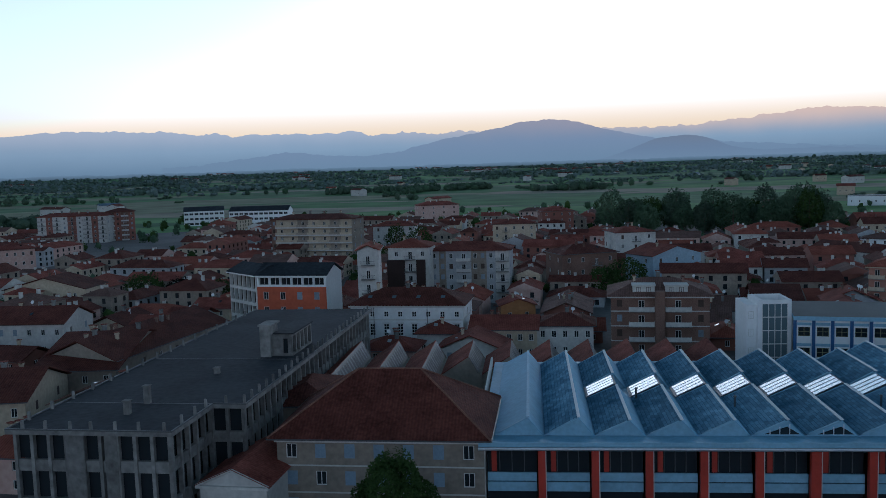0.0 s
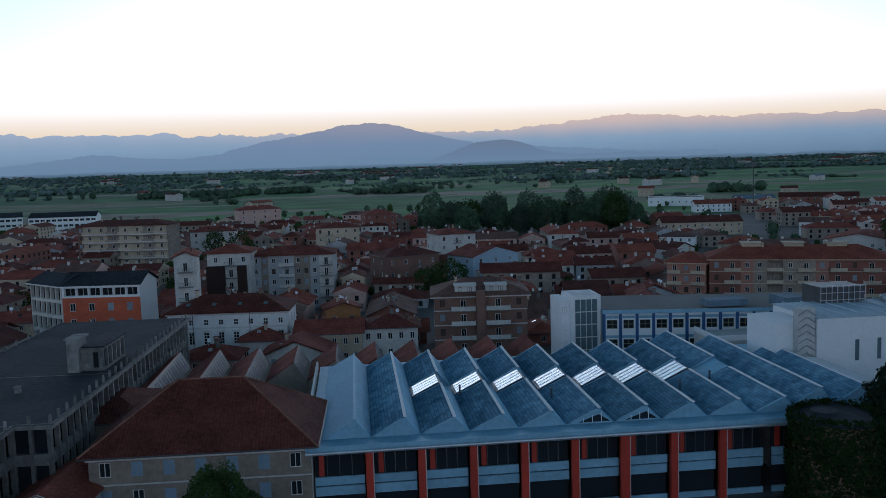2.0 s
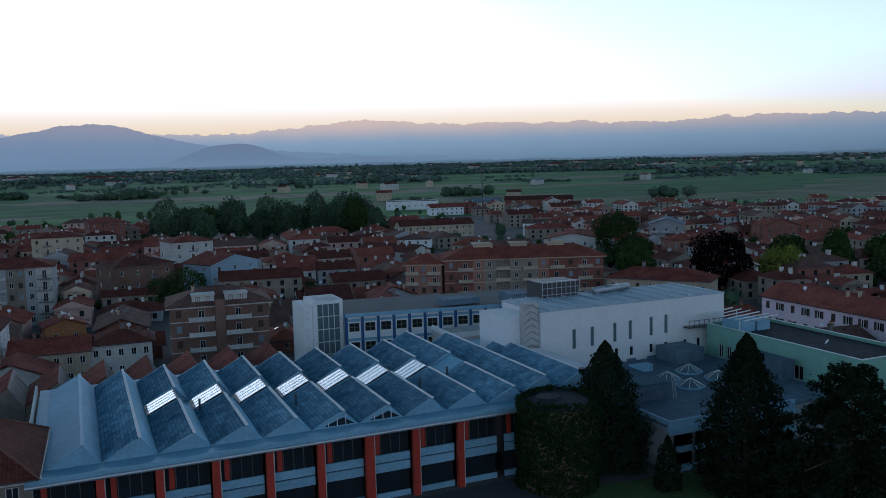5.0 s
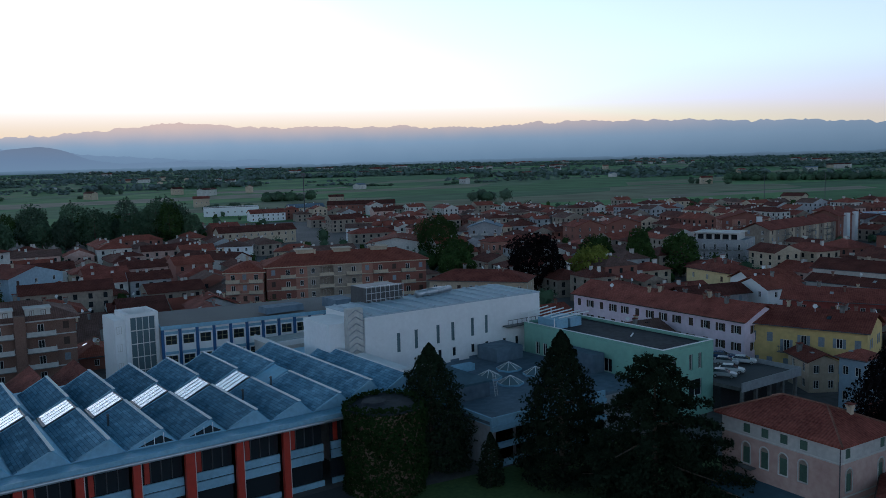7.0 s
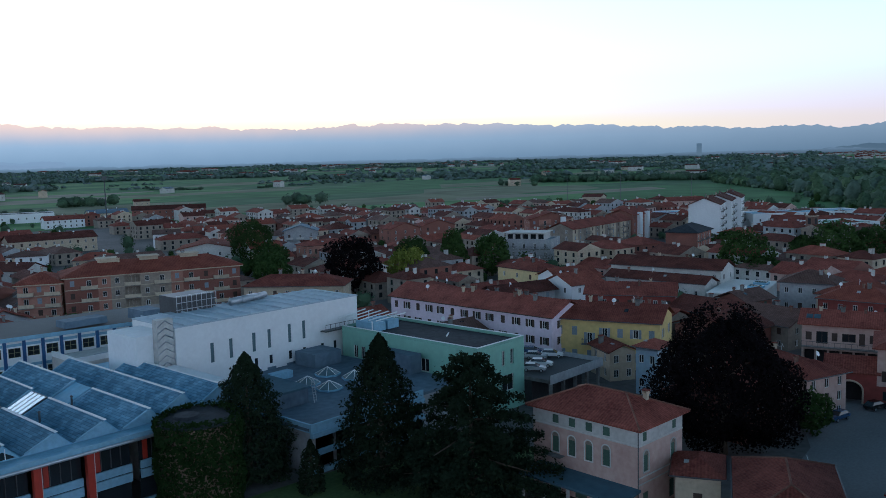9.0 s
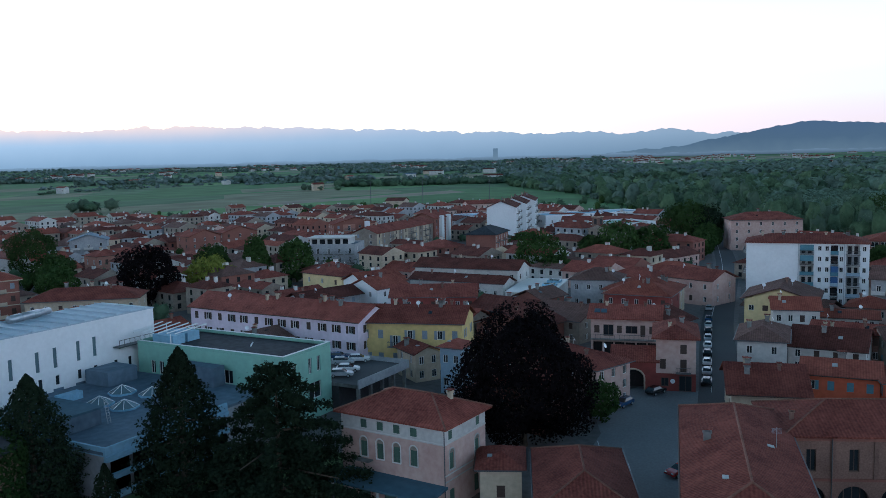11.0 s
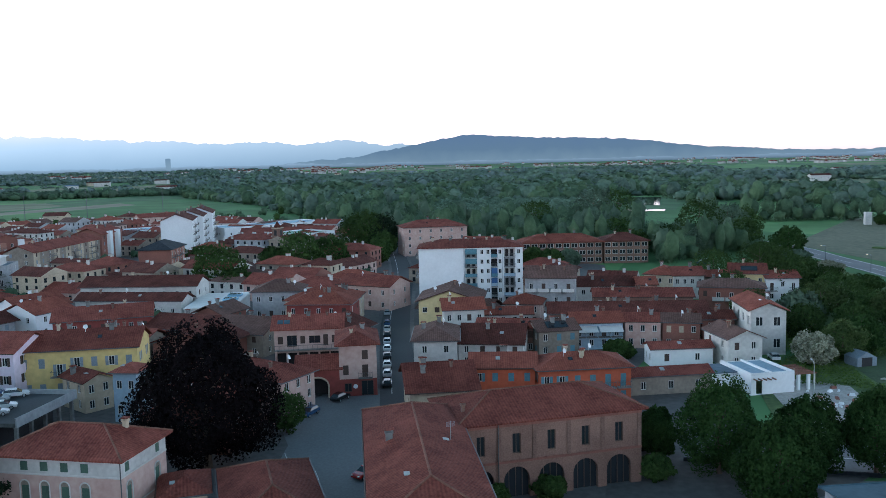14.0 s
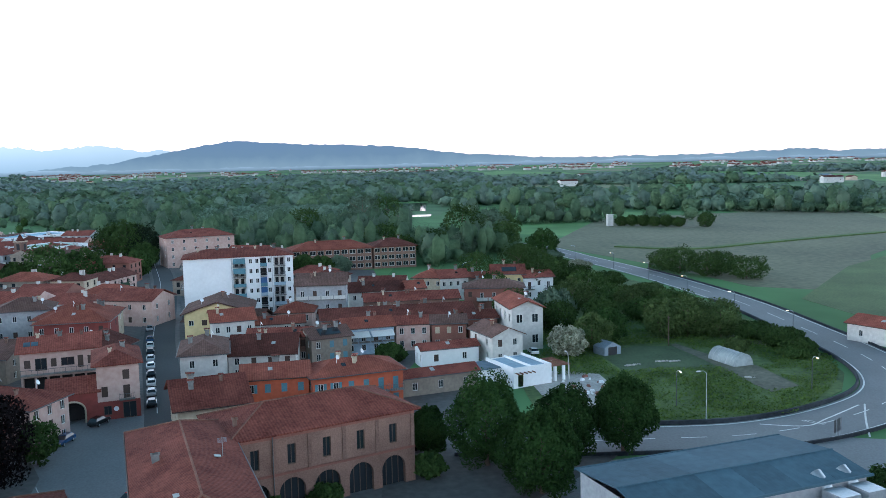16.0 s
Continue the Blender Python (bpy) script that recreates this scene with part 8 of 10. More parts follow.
def balcony_block():
    """The white block of flats: a blank end bay, then stacked loggias, windows and balconies."""
    root = thing("apartment_block", "white block of flats with a blank bay and stacked balconies", "apartment block", pose(244.9, 39.2, 0, 0, 0, -83.6))
    L, W, e, fl = 30.6, 13.0, 17.5, 6
    st = 2.85
    holes, wins, logs = [], [], []
    for f in range(fl):
        z = 0.4 + f * st
        for c in (18.6, 20.4, 23.9, 29.4):
            holes.append((c - 0.45, c + 0.45, z + 0.9, z + 2.2)), wins.append((c, z + 0.9))
        for a, b in ((13.6, 17.2), (21.2, 23.2), (25.0, 28.4)):
            holes.append((a, b, z + 0.05, z + 2.5)), logs.append((a, b, z + 0.05, f))
    bm = bmesh.new()
    facade(bm, (0, 0, 0), (L, 0, 0), -0.2, e, holes, 0.3)
    side = []
    for f in range(fl):
        for c in (2.5, 6.5, 10.5):
            side.append((c - 0.5, c + 0.5, 1.2 + f * st, 2.6 + f * st))
    facade(bm, (L, 0, 0), (L, W, 0), -0.2, e, []), facade(bm, (L, W, 0), (0, W, 0), -0.2, e, []), facade(bm, (0, W, 0), (0, 0, 0), -0.2, e, side)
    roof_parts(root, "hip", 2.0, L, W, e, 0.5, TILE, False, bm)
    part("wall", bm, WHITE, root)
    for c, z in wins:
        shared("window", window_mesh(0.9, 1.3, FRAME_W, None), root, pose(c, 0.1, z))
    for a, b, c, d in side:
        shared("window", window_mesh(1.0, 1.4, FRAME_W, SHUT_GREY, True), root, pose(0, W - (a + b) / 2, c, 0, 0, -90))
        if int(c) % 2:
            add_balcony(root, pose(0, W - (a + b) / 2, c - 0.9, 0, 0, -90), 2.6, 1.0)
    rnd = random.Random(2)
    for a, b, z, f in logs:
        w = b - a
        bm = bmesh.new()
        box(bm, a, b, 1.3, 1.45, z, z + 2.45)
        part("loggia_back", bm, GREY if rnd.random() < 0.6 else OFFWHITE, root)
        for s in (0.28, 0.72):
            bm = bmesh.new()
            box(bm, a + w * s - 0.45, a + w * s + 0.45, 1.2, 1.297, z, z + 2.1)
            part("loggia_door", bm, PANE, root)
        for x in (a, b - 0.1):
            bm = bmesh.new()
            box(bm, x, x + 0.1, 0.3, 1.297, z, z + 2.45)
            part("loggia_cheek", bm, WHITE, root)
        solid = rnd.choice((None, None, SHUT_TEAL, BLUEWALL))
        add_balcony(root, pose((a + b) / 2, 0, z - 0.02), w - 0.1, 0.9, solid)
        if (a > 20 and a < 24 and f in (2, 3)) or (a < 14 and f in (4, 5)):
            bm = bmesh.new()
            box(bm, a + 0.1, b - 0.1, -0.7, -0.62, z + 0.9, z + 2.5)
            part("sun_blind", bm, BLUE if a > 20 else SHUT_TEAL, root, "faded cloth sun blind")
    for k in range(5):
        shared("chimney", chimney_mesh(k), root, pose(4 + 5.4 * k, 5.5, 19.0))
    for x in (13.3, 24.6):
        bm = bmesh.new()
        tube(bm, (x, -0.1, 0), (x, -0.1, e), 0.07, n=6)
        part("downpipe", bm, GALV, root)
    FOOT.append((244.9, 39.2, -83.6, L, W))


balcony_block()


# ---- trees one by one ----
tree("conifer", "dark pointed conifer beside the ivy tower", 64.4, 94.0, 17.4, 11.6, "cone", LEAF_DARK, 0.05, 20000, 0.36, 11, "conifers in the factory garden")
tree("conifer", "tall dark cypress-shaped conifer with dense needles", 74.8, 78.9, 20.0, 11.5, "cone", LEAF_DARK, 0.05, 20000, 0.4, 12, "conifers in the factory garden")
tree("cedar", "broad dark cedar with layered branches", 79.0, 67.0, 18.2, 24.0, "cedar", LEAF_DARK, 0.06, 40000, 0.42, 13, "conifers in the factory garden")
tree("conifer", "small young spruce in the garden", 66.5, 83.5, 7.0, 3.6, "cone", LEAF_DARK, 0.06, 2000, 0.4, 14, "conifers in the factory garden")
tree("copper_beech", "large copper beech with dark purple leaves", 112.0, 48.5, 19.8, 18.6, "egg", LEAF_PURPLE, 0.08, 36000, 0.46, 15)
tree("copper_beech", "copper beech with dark purple leaves in a garden", 178, 200, 18, 17, "round", LEAF_PURPLE, 0.1, 6000, 0.9, 16)
tree("garden_tree", "tree with fresh yellow-green leaves", 200, 196, 13, 15, "round", LEAF_LIGHT, 0.1, 5000, 0.8, 17)
tree("garden_tree", "broad green tree before the old house", -15.0, 85.5, 11.6, 8.2, "egg", LEAF, 0.15, 22000, 0.28, 18)
tree("garden_tree", "green shrub by the pink house wall", 128.0, 42.0, 6.5, 5.5, "round", LEAF, 0.1, 3000, 0.45, 19)
tree("garden_tree", "large green park tree", 205, 292, 19, 18, "round", LEAF, 0.1, 9000, 0.7, 20)
for k, (x, y, h, w, kind) in enumerate(((220, 214, 14, 12, "round"), (222, 196, 17, 9, "egg"), (236, 190, 15, 12, "round"), (170, 232, 12, 12, "round"), (192, 262, 12, 14, "round"))):
    tree("garden_tree", "green garden tree behind the row houses", x, y, h, w, kind, LEAF, 0.1, 4000, 0.9, 30 + k)
for k, (x, y, h, w) in enumerate(((115, -22.6, 12.8, 10.5), (103.5, -27.6, 11.0, 10.0), (116.6, -43.3, 11.2, 9.0), (115.4, -34.2, 10.4, 8.8), (121, -15, 7.0, 5.0))):
    tree("lime_tree", "clipped round lime tree with dense green leaves", x, y, h, w, "egg", LEAF_LIME, 0.05 if k < 2 else 0.12, 19000, 0.36, 40 + k, "lime trees by the road")
for k, (x, y, h, w, lf) in enumerate(((178, -53, 6.5, 8, BLOSSOM), (190, -66, 8, 9, LEAF_LIME), (212, -48, 10, 9, LEAF_OLIVE), (203, -58, 8, 9, LEAF), (222, -62, 8, 11, LEAF), (232, -70, 9, 12, LEAF_OLIVE),
                                      (215, -85, 6, 11, LEAF), (205, -95, 5, 11, LEAF), (196, -91, 5, 10, LEAF), (226, -98, 5, 11, LEAF_OLIVE), (238, -86, 6, 11, LEAF), (250, -80, 9, 13, LEAF), (262, -68, 11, 14, LEAF), (250, -100, 4.5, 10, LEAF_OLIVE), (276, -96, 5, 11, LEAF),
                                      (186, -100, 4, 9, LEAF), (178, -104, 3.5, 8, LEAF), (166, -100, 2.2, 7, LEAF), (290, -88, 6, 12, LEAF), (300, -70, 13, 15, LEAF), (312, -96, 5, 10, BLOSSOM), (326, -84, 8, 12, LEAF), (285, -52, 12, 13, LEAF), (256, -52, 9, 10, LEAF), (191.5, -80, 9.0, 9, LEAF_OLIVE), (191, -86.5, 9.6, 10, LEAF_OLIVE), (189.5, -94, 9.0, 9.5, LEAF_OLIVE), (176, -101.5, 4.6, 8, LEAF), (167.5, -101.5, 3.6, 7, LEAF), (172.5, -89.5, 3.2, 5, LEAF_OLIVE), (183, -60, 8.0, 9, LEAF_OLIVE), (208, -90, 9, 11, LEAF), (221, -84, 8, 10, LEAF_OLIVE), (207, -70, 8, 9, LEAF))):
    tree("bush_tree", "overgrown green tree on the waste ground", x, y, h, w, "round", lf, 0.06, 4200, 0.55, 60 + k, "trees on the waste ground")
for k, (x, y, h, w) in enumerate(((290, -138, 9, 14), (300, -132, 10, 13), (280, -148, 8, 15), (310, -130, 8, 12), (296, -146, 8, 12), (90, -68, 5, 9), (84, -71, 6, 10), (92, -74, 5, 8), (530, -192, 6, 8), (527, -198, 7, 8), (523, -204, 7, 9), (519, -210, 6, 9), (514, -216, 7, 9), (509, -222, 6, 8), (500, -236, 9, 10))):
    tree("field_bush", "dense green bush at the field's edge", x, y, h, w, "round", LEAF, 0.04, 3600, 0.6, 90 + k, "bushes along the field")
for k, (x, y, h, w) in enumerate(((398, 88, 20, 18), (412, 96, 18, 20), (384, 78, 11, 11))):
    tree("garden_tree", "broad dark tree between the houses", x, y, h, w, "round", LEAF, 0.1, 4500, 0.9, 110 + k)
for k, (x, y, h, w) in enumerate(((30, 268, 11, 13), (22, 262, 9, 11), (-62, 330, 12, 12), (-8, 262, 7, 7), (-50, 380, 15, 12), (-64, 400, 14, 10), (105, 0, 2.6, 4), (112, -14, 3.4, 4), (102, 7, 2.4, 4), (-95, 250, 9, 10), (-110, 255, 9, 10), (-128, 268, 9, 12), (-84, 262, 8, 10), (150, 62, 6, 6))):
    tree("garden_tree", "small green garden tree", x, y, h, w, "round", LEAF if k != 10 else LEAF_PURPLE, 0.08, 2600, 0.6, 130 + k)
for k, (x, y, h, w, lf) in enumerate(((276, 114, 15.7, 17, LEAF), (268, 104, 9, 11, LEAF), (366, 158, 7, 12, LEAF), (352, 168, 9, 14, LEAF), (320, 99, 16.2, 16, LEAF), (332, 90, 14, 15, LEAF), (316, 108, 11, 12, LEAF), (398, 81, 18, 14, LEAF_DARK), (357, 75, 9.8, 11, LEAF), (523, -24, 25, 24, LEAF_WILLOW), (540, -40, 23, 22, LEAF), (418, -69, 22, 21, LEAF), (428, -84, 19, 20, LEAF_WILLOW),
                                      (447, -94, 16.8, 20, LEAF), (364, -96, 13, 13, LEAF_LIME), (292, -80, 9, 13, LEAF), (211, -59, 9.6, 10.4, LEAF_WILLOW), (470, 10, 20, 22, LEAF), (455, -20, 15, 20, LEAF_WILLOW), (430, -30, 13, 20, LEAF), (392, -52, 12, 16, LEAF), (380, -62, 11, 15, LEAF_WILLOW), (402, -86, 14, 16, LEAF), (350, -84, 8, 12, LEAF), (338, -92, 6, 11, LEAF_WILLOW), (384, -34, 11, 14, LEAF), (337, 8, 8, 9, LEAF), (335, 1, 7.5, 9, LEAF), (338, -6, 7, 8, LEAF_WILLOW), (200, -34, 3.5, 5, LEAF), (181, -14, 4, 6, LEAF))):
    tree("garden_tree" if y > 60 else "field_tree", "large dense green tree at the edge of the houses" if y > 60 else "tall broad green tree beside the bypass", x, y, h, w, "round", lf, 0.06, 3200, 1.0, 200 + k)
rnd_park = random.Random(8)
for k in range(34):
    u = k / 33
    x, y = 50 + 112 * u + rnd_park.uniform(-8, 8), 500 - 34 * u + rnd_park.uniform(-16, 30)
    h = rnd_park.uniform(13, 25)
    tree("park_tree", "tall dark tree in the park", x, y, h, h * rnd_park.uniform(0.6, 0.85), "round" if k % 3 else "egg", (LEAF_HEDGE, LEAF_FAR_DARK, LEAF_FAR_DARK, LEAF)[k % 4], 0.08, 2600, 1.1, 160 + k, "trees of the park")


# ---- far woods and hedgerows, nobody could count them ----
def sphere_mesh(level):
    bm = bmesh.new()
    bmesh.ops.create_icosphere(bm, subdivisions=level, radius=1.0)
    v = np.array([p.co[:] for p in bm.verts])
    bm.verts.index_update()
    f = np.array([[p.index for p in q.verts] for q in bm.faces], dtype=np.int32)
    bm.free()
    return v, f


BALLS = [sphere_mesh(1), sphere_mesh(2)]


def far_trees(name, label, spots, mats, seed, leaves=30):
    """spots: rows of x, y, height, width. Each crown is a lumpy mass under loose leaf clumps, in one of the leaf tones;
    nearer crowns get a finer mass and more clumps."""
    rnd = np.random.RandomState(seed)
    pts, nor, size, tone, mass, tris, mass_tone, base = [], [], [], [], [], [], [], 0
    for x, y, h, w in spots:
        r = math.hypot(x, y)
        n = int(leaves * min(5.0, max(1.0, (1000.0 / r) ** 1.7)))
        at = np.array([x, y, ground_height(r) - 0.06 * h])
        p, d = crown_points("round", h, w, n, rnd)
        pts.append(p + at), nor.append(d + np.array([0, 0, 0.7]))
        size.append(np.full(n, (1.35 if r < 720 else 1.3) * w / math.sqrt(n)))
        k = rnd.randint(0, len(mats))
        tone.append(np.full(n, k, dtype=np.int32))
        v, f = BALLS[1 if r < 1500 else 0]
        ph = rnd.uniform(0, 6.28, 4)
        a, e = np.arctan2(v[:, 1], v[:, 0]), v[:, 2]
        lump = (0.66 if r < 720 else 0.8) + 0.13 * np.sin(3 * a + ph[0] + 2 * e) + 0.1 * np.sin(5 * a + ph[1] - 5 * e) + 0.09 * np.sin(8 * e + ph[2] + 2 * a) + rnd.uniform(-0.07, 0.07, len(v))
        mass.append(v * lump[:, None] * np.array([w / 2, w / 2, h / 2]) + np.array([0, 0, h / 2]) + at)
        tris.append(f + base)
        mass_tone.append(np.full(len(f), k, dtype=np.int32))
        base += len(v)
    leaf = leaf_mesh(name, np.concatenate(pts), np.concatenate(size), mats[0], rnd, np.concatenate(nor), 0.3)
    core, faces = np.concatenate(mass).astype(np.float32), np.concatenate(tris)
    n0, q0, t0 = len(leaf.vertices), len(leaf.polygons), len(faces)
    co = np.empty(3 * n0, dtype=np.float32)
    leaf.vertices.foreach_get("co", co)
    bpy.data.meshes.remove(leaf)
    me = bpy.data.meshes.new(name)
    me.vertices.add(n0 + len(core))
    me.vertices.foreach_set("co", np.concatenate([co, core.ravel()]))
    me.loops.add(4 * q0 + 3 * t0)
    me.loops.foreach_set("vertex_index", np.concatenate([np.arange(4 * q0, dtype=np.int32), (faces + n0).ravel().astype(np.int32)]))
    me.polygons.add(q0 + t0)
    me.polygons.foreach_set("loop_start", np.concatenate([np.arange(0, 4 * q0, 4, dtype=np.int32), 4 * q0 + np.arange(0, 3 * t0, 3, dtype=np.int32)]))
    me.update(calc_edges=True)
    for m in mats:
        me.materials.append(m)
    me.polygons.foreach_set("material_index", np.concatenate(tone + mass_tone))
    me.polygons.foreach_set("use_smooth", np.concatenate([np.zeros(q0, dtype=bool), np.ones(t0, dtype=bool)]))
    return tagged(new(name, me), label, "woods", kind="stuff")


def polar(az, r):
    return r * math.sin(radians(az)), r * math.cos(radians(az))


def wood_spots():
    rnd = random.Random(3)
    river, mixed, poplar, hedges = [], [], [], []
    r = 345.0
    while r < 2700:
        step = 8.0 * (r / 400.0) ** 0.74
        n = int(radians(72) * r / step)
        for k in range(n):
            az = 66 + 70 * (k + rnd.uniform(-0.4, 0.4)) / n
            x, y = polar(az, r + rnd.uniform(-0.5, 0.5) * step)
            d = math.hypot(x, y)
            # open fields, the lake and the road stay free
            edge = 330 + 260 * max(0.0, (az - 97) / 20) if az > 97 else 398 + 10 * max(0.0, 86 - az)
            if az < 76:
                edge += (76 - az) * 60
            if d < edge + 30 * noise.noise(Vector((az * 0.4, 3.0, 0))):
                continue
            if 480 < d < 965 and -120 < y < -40:
                continue
            if az > 96 and 430 < d < 560 + 3 * (az - 96):
                continue
            open_field = noise.noise(Vector((x * 0.0022, y * 0.0022, 5.0)))
            if d > 620 and az > 100 and open_field > -0.12:
                continue
            if d > 900 and open_field > 0.22:
                continue
            h = rnd.choice((6, 8, 10, 11, 13, 16, 19)) * rnd.uniform(0.85, 1.15) * (1.1 - 0.12 * (d / 1000))
            w = step * rnd.uniform(0.75, 1.3)
            if 560 < d < 780 and 82 < az < 93:
                poplar.append((x, y, 11 + rnd.uniform(-0.6, 0.6), step * 1.05))
            elif rnd.random() < 0.3:
                mixed.append((x, y, h * 1.1, w))
            else:
                river.append((x, y, h, w))
        r += step * 0.95
    # scattered trees, rows and copses on the plain to the north
    for k in range(520):
        az, d = rnd.uniform(-45, 72), 720 + 3700 * rnd.random() ** 0.75
        x, y = polar(az, d)
        if d < 1500 and rnd.random() < 0.72:
            continue
        ang, m = rnd.uniform(-0.25, 0.4) + (1.57 if rnd.random() < 0.2 else 0), rnd.randrange(1, 10 + int(d / 110))
        gap = 6.5 * (1 + d / 2600)
        low = rnd.random() < 0.6
        for i in range(m):
            if rnd.random() < 0.15:
                continue
            px, py = x + gap * i * math.cos(ang) * rnd.uniform(0.8, 1.2), y + gap * i * math.sin(ang) + rnd.uniform(-3, 3)
            hedges.append((px, py, (rnd.uniform(2.5, 5) if low else rnd.uniform(5, 12)) * (1 + d / 9000), rnd.uniform(5, 8.5) * (1 + d / 2600)))
    for az, d, wide, deep in ((3, 1250, 120, 40), (51.5, 1740, 290, 60), (25.2, 1015, 58, 40), (38.8, 880, 62, 16), (-34, 760, 90, 60), (60, 1400, 300, 90), (-8, 1400, 260, 60), (18, 1700, 320, 60), (-20, 1800, 400, 60), (30, 2300, 700, 80), (5, 2500, 800, 80), (60, 2400, 700, 120), (-30, 2600, 700, 80), (45, 1900, 500, 50)):
        for i in range(int(wide * deep / 110 / (1 + d / 1500))):
            cx, cy = polar(az, d)
            u, v = rnd.uniform(-0.5, 0.5) * wide, rnd.uniform(-0.5, 0.5) * deep
            ca, sa = math.cos(radians(az)), math.sin(radians(az))
            hedges.append((cx + u * ca + v * sa, cy - u * sa + v * ca, rnd.uniform(9, 14), rnd.uniform(9, 13) * (1 + d / 3500)))
    return river, mixed, poplar, hedges


RIVER, MIXED, POPLAR, HEDGES = wood_spots()
def within(spots, r0, r1):
    return [p for p in spots if r0 <= math.hypot(p[0], p[1]) < r1]


# Each distance band takes a hazier leaf tone, in place of real air.
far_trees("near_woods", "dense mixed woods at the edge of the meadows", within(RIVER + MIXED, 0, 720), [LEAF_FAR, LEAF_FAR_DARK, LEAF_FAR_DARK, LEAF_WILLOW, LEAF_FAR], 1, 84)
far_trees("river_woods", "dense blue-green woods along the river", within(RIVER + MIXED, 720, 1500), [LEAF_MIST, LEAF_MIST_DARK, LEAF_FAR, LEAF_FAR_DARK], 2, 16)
far_trees("far_woods", "pale distant woods towards the hills", within(RIVER + MIXED, 1500, 9000), [LEAF_MIST, LEAF_HAZE_BLUE, LEAF_MIST_DARK], 6, 14)
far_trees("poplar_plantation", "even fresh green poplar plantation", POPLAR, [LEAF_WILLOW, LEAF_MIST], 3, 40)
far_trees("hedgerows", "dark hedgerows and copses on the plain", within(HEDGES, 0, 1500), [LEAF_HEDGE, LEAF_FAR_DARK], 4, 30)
far_trees("far_hedgerows", "blue-green tree rows far out on the plain", within(HEDGES, 1500, 9000), [LEAF_HAZE_BLUE, LEAF_MIST_DARK], 5, 3)


# ---- roads, square, lots ----
def curve_points(ctrl, n=8):
    """A smooth line through control points."""
    pts = [Vector(p).to_2d() for p in ctrl]
    out = []
    for i in range(len(pts) - 1):
        p0, p1, p2, p3 = pts[max(0, i - 1)], pts[i], pts[i + 1], pts[min(len(pts) - 1, i + 2)]
        for k in range(n):
            t = k / n
            out.append(0.5 * ((2 * p1) + (p2 - p0) * t + (2 * p0 - 5 * p1 + 4 * p2 - p3) * t * t + (3 * p1 - p0 - 3 * p2 + p3) * t ** 3))
    return out + [pts[-1]]


def ribbon(name, line, offset, width, z, mat, label, category, thick=0.12, dash=0):
    """A strip along a line, its middle offset to the left."""
    bm = bmesh.new()
    rows = []
    for i, p in enumerate(line):
        d = (line[min(i + 1, len(line) - 1)] - line[max(i - 1, 0)]).normalized()
        nrm = Vector((-d.y, d.x))
        a, b = p + nrm * (offset + width / 2), p + nrm * (offset - width / 2)
        rows.append([bm.verts.new((q.x, q.y, h)) for q in (a, b) for h in (z, z - thick)])
    for i, (a, b) in enumerate(zip(rows, rows[1:])):
        if dash and (i // dash) % 2:
            continue
        bm.faces.new((a[0], a[2], b[2], b[0])), bm.faces.new((a[1], a[0], b[0], b[1])), bm.faces.new((a[2], a[3], b[3], b[2]))
    loose = [v for v in bm.verts if not v.link_faces]
    bmesh.ops.delete(bm, geom=loose, context="VERTS")
    return tagged(part(name, bm, mat), label, category, kind="structure")


BYPASS = curve_points([(640, 20), (520, -60), (420, -104), (360, -113), (300, -120), (240, -122), (195, -118), (165, -114), (146, -108), (133, -98), (124, -82), (120, -66), (121, -50), (123, -34), (126, -20)])
ribbon("road", BYPASS, 0, 12.5, 0.10, ROADGREY, "worn grey asphalt bypass road bending round the green lot", "road")
EXIT = curve_points([(150, -121), (134, -118), (112, -112), (80, -104)])
ribbon("road_branch", EXIT, 0, 12.0, 0.094, ROADGREY, "worn asphalt side road joining the bend", "road")
for off, w in ((5.6, 0.3), (-5.6, 0.3)):
    ribbon("road_line", BYPASS, off, w, 0.115, LINE, "white painted road edge line", "road marking", 0.01)
ribbon("road_line", BYPASS, 0.0, 0.18, 0.115, LINE, "broken white centre line", "road marking", 0.01, 2)
ribbon("kerb", BYPASS[40:], -6.7, 0.4, 0.75, SLATE, "low dark wall round the green lot", "kerb", 0.85)
ribbon("guard_wall", BYPASS[30:], 6.6, 0.35, 0.55, SLATE, "low dark wall along the road", "kerb", 0.6)
STREET = curve_points([(120, 22), (152, 28), (190, 36), (224, 42.5), (314, 57), (393, 74), (470, 92)])
ribbon("street", STREET, 0, 7.6, 0.10, ASPHALT, "straight dark asphalt street through the town", "road")
for off in (4.4, -4.4):
    ribbon("pavement", STREET[8:], off, 1.1, 0.22, PAVING, "narrow raised pavement along the street", "pavement", 0.3)
ribbon("street_line", STREET[8:], 1.6, 0.14, 0.115, LINE, "white parking line along the street", "road marking", 0.01)
sheet("square", [(90, 20), (120, 24), (153, 27.5), (151, 42), (137, 47), (122, 40), (96, 37)], 0.088, ROADGREY, "dark asphalt town square with parked cars", "square")
for k in range(3):
    bm = bmesh.new()
    box(bm, -0.06, 0.06, -2.4, 2.4, 0, 0.008)
    tagged(part("parking_line", bm, LINE), "white painted parking bay line", "road marking", kind="structure").matrix_world = pose(106 + 5.2 * k, 34.6 + 1.9 * k, 0.092, 0, 0, -65)
sheet("lot", [(126, -44), (140, -36), (166, -38), (188, -52), (240, -48), (300, -60), (330, -104), (240, -114), (196, -110.5), (168, -107), (151, -101), (139.5, -93), (131.5, -81), (127.5, -66)], 0.07, GRASS_BRIGHT, "green overgrown waste lot", "lawn")
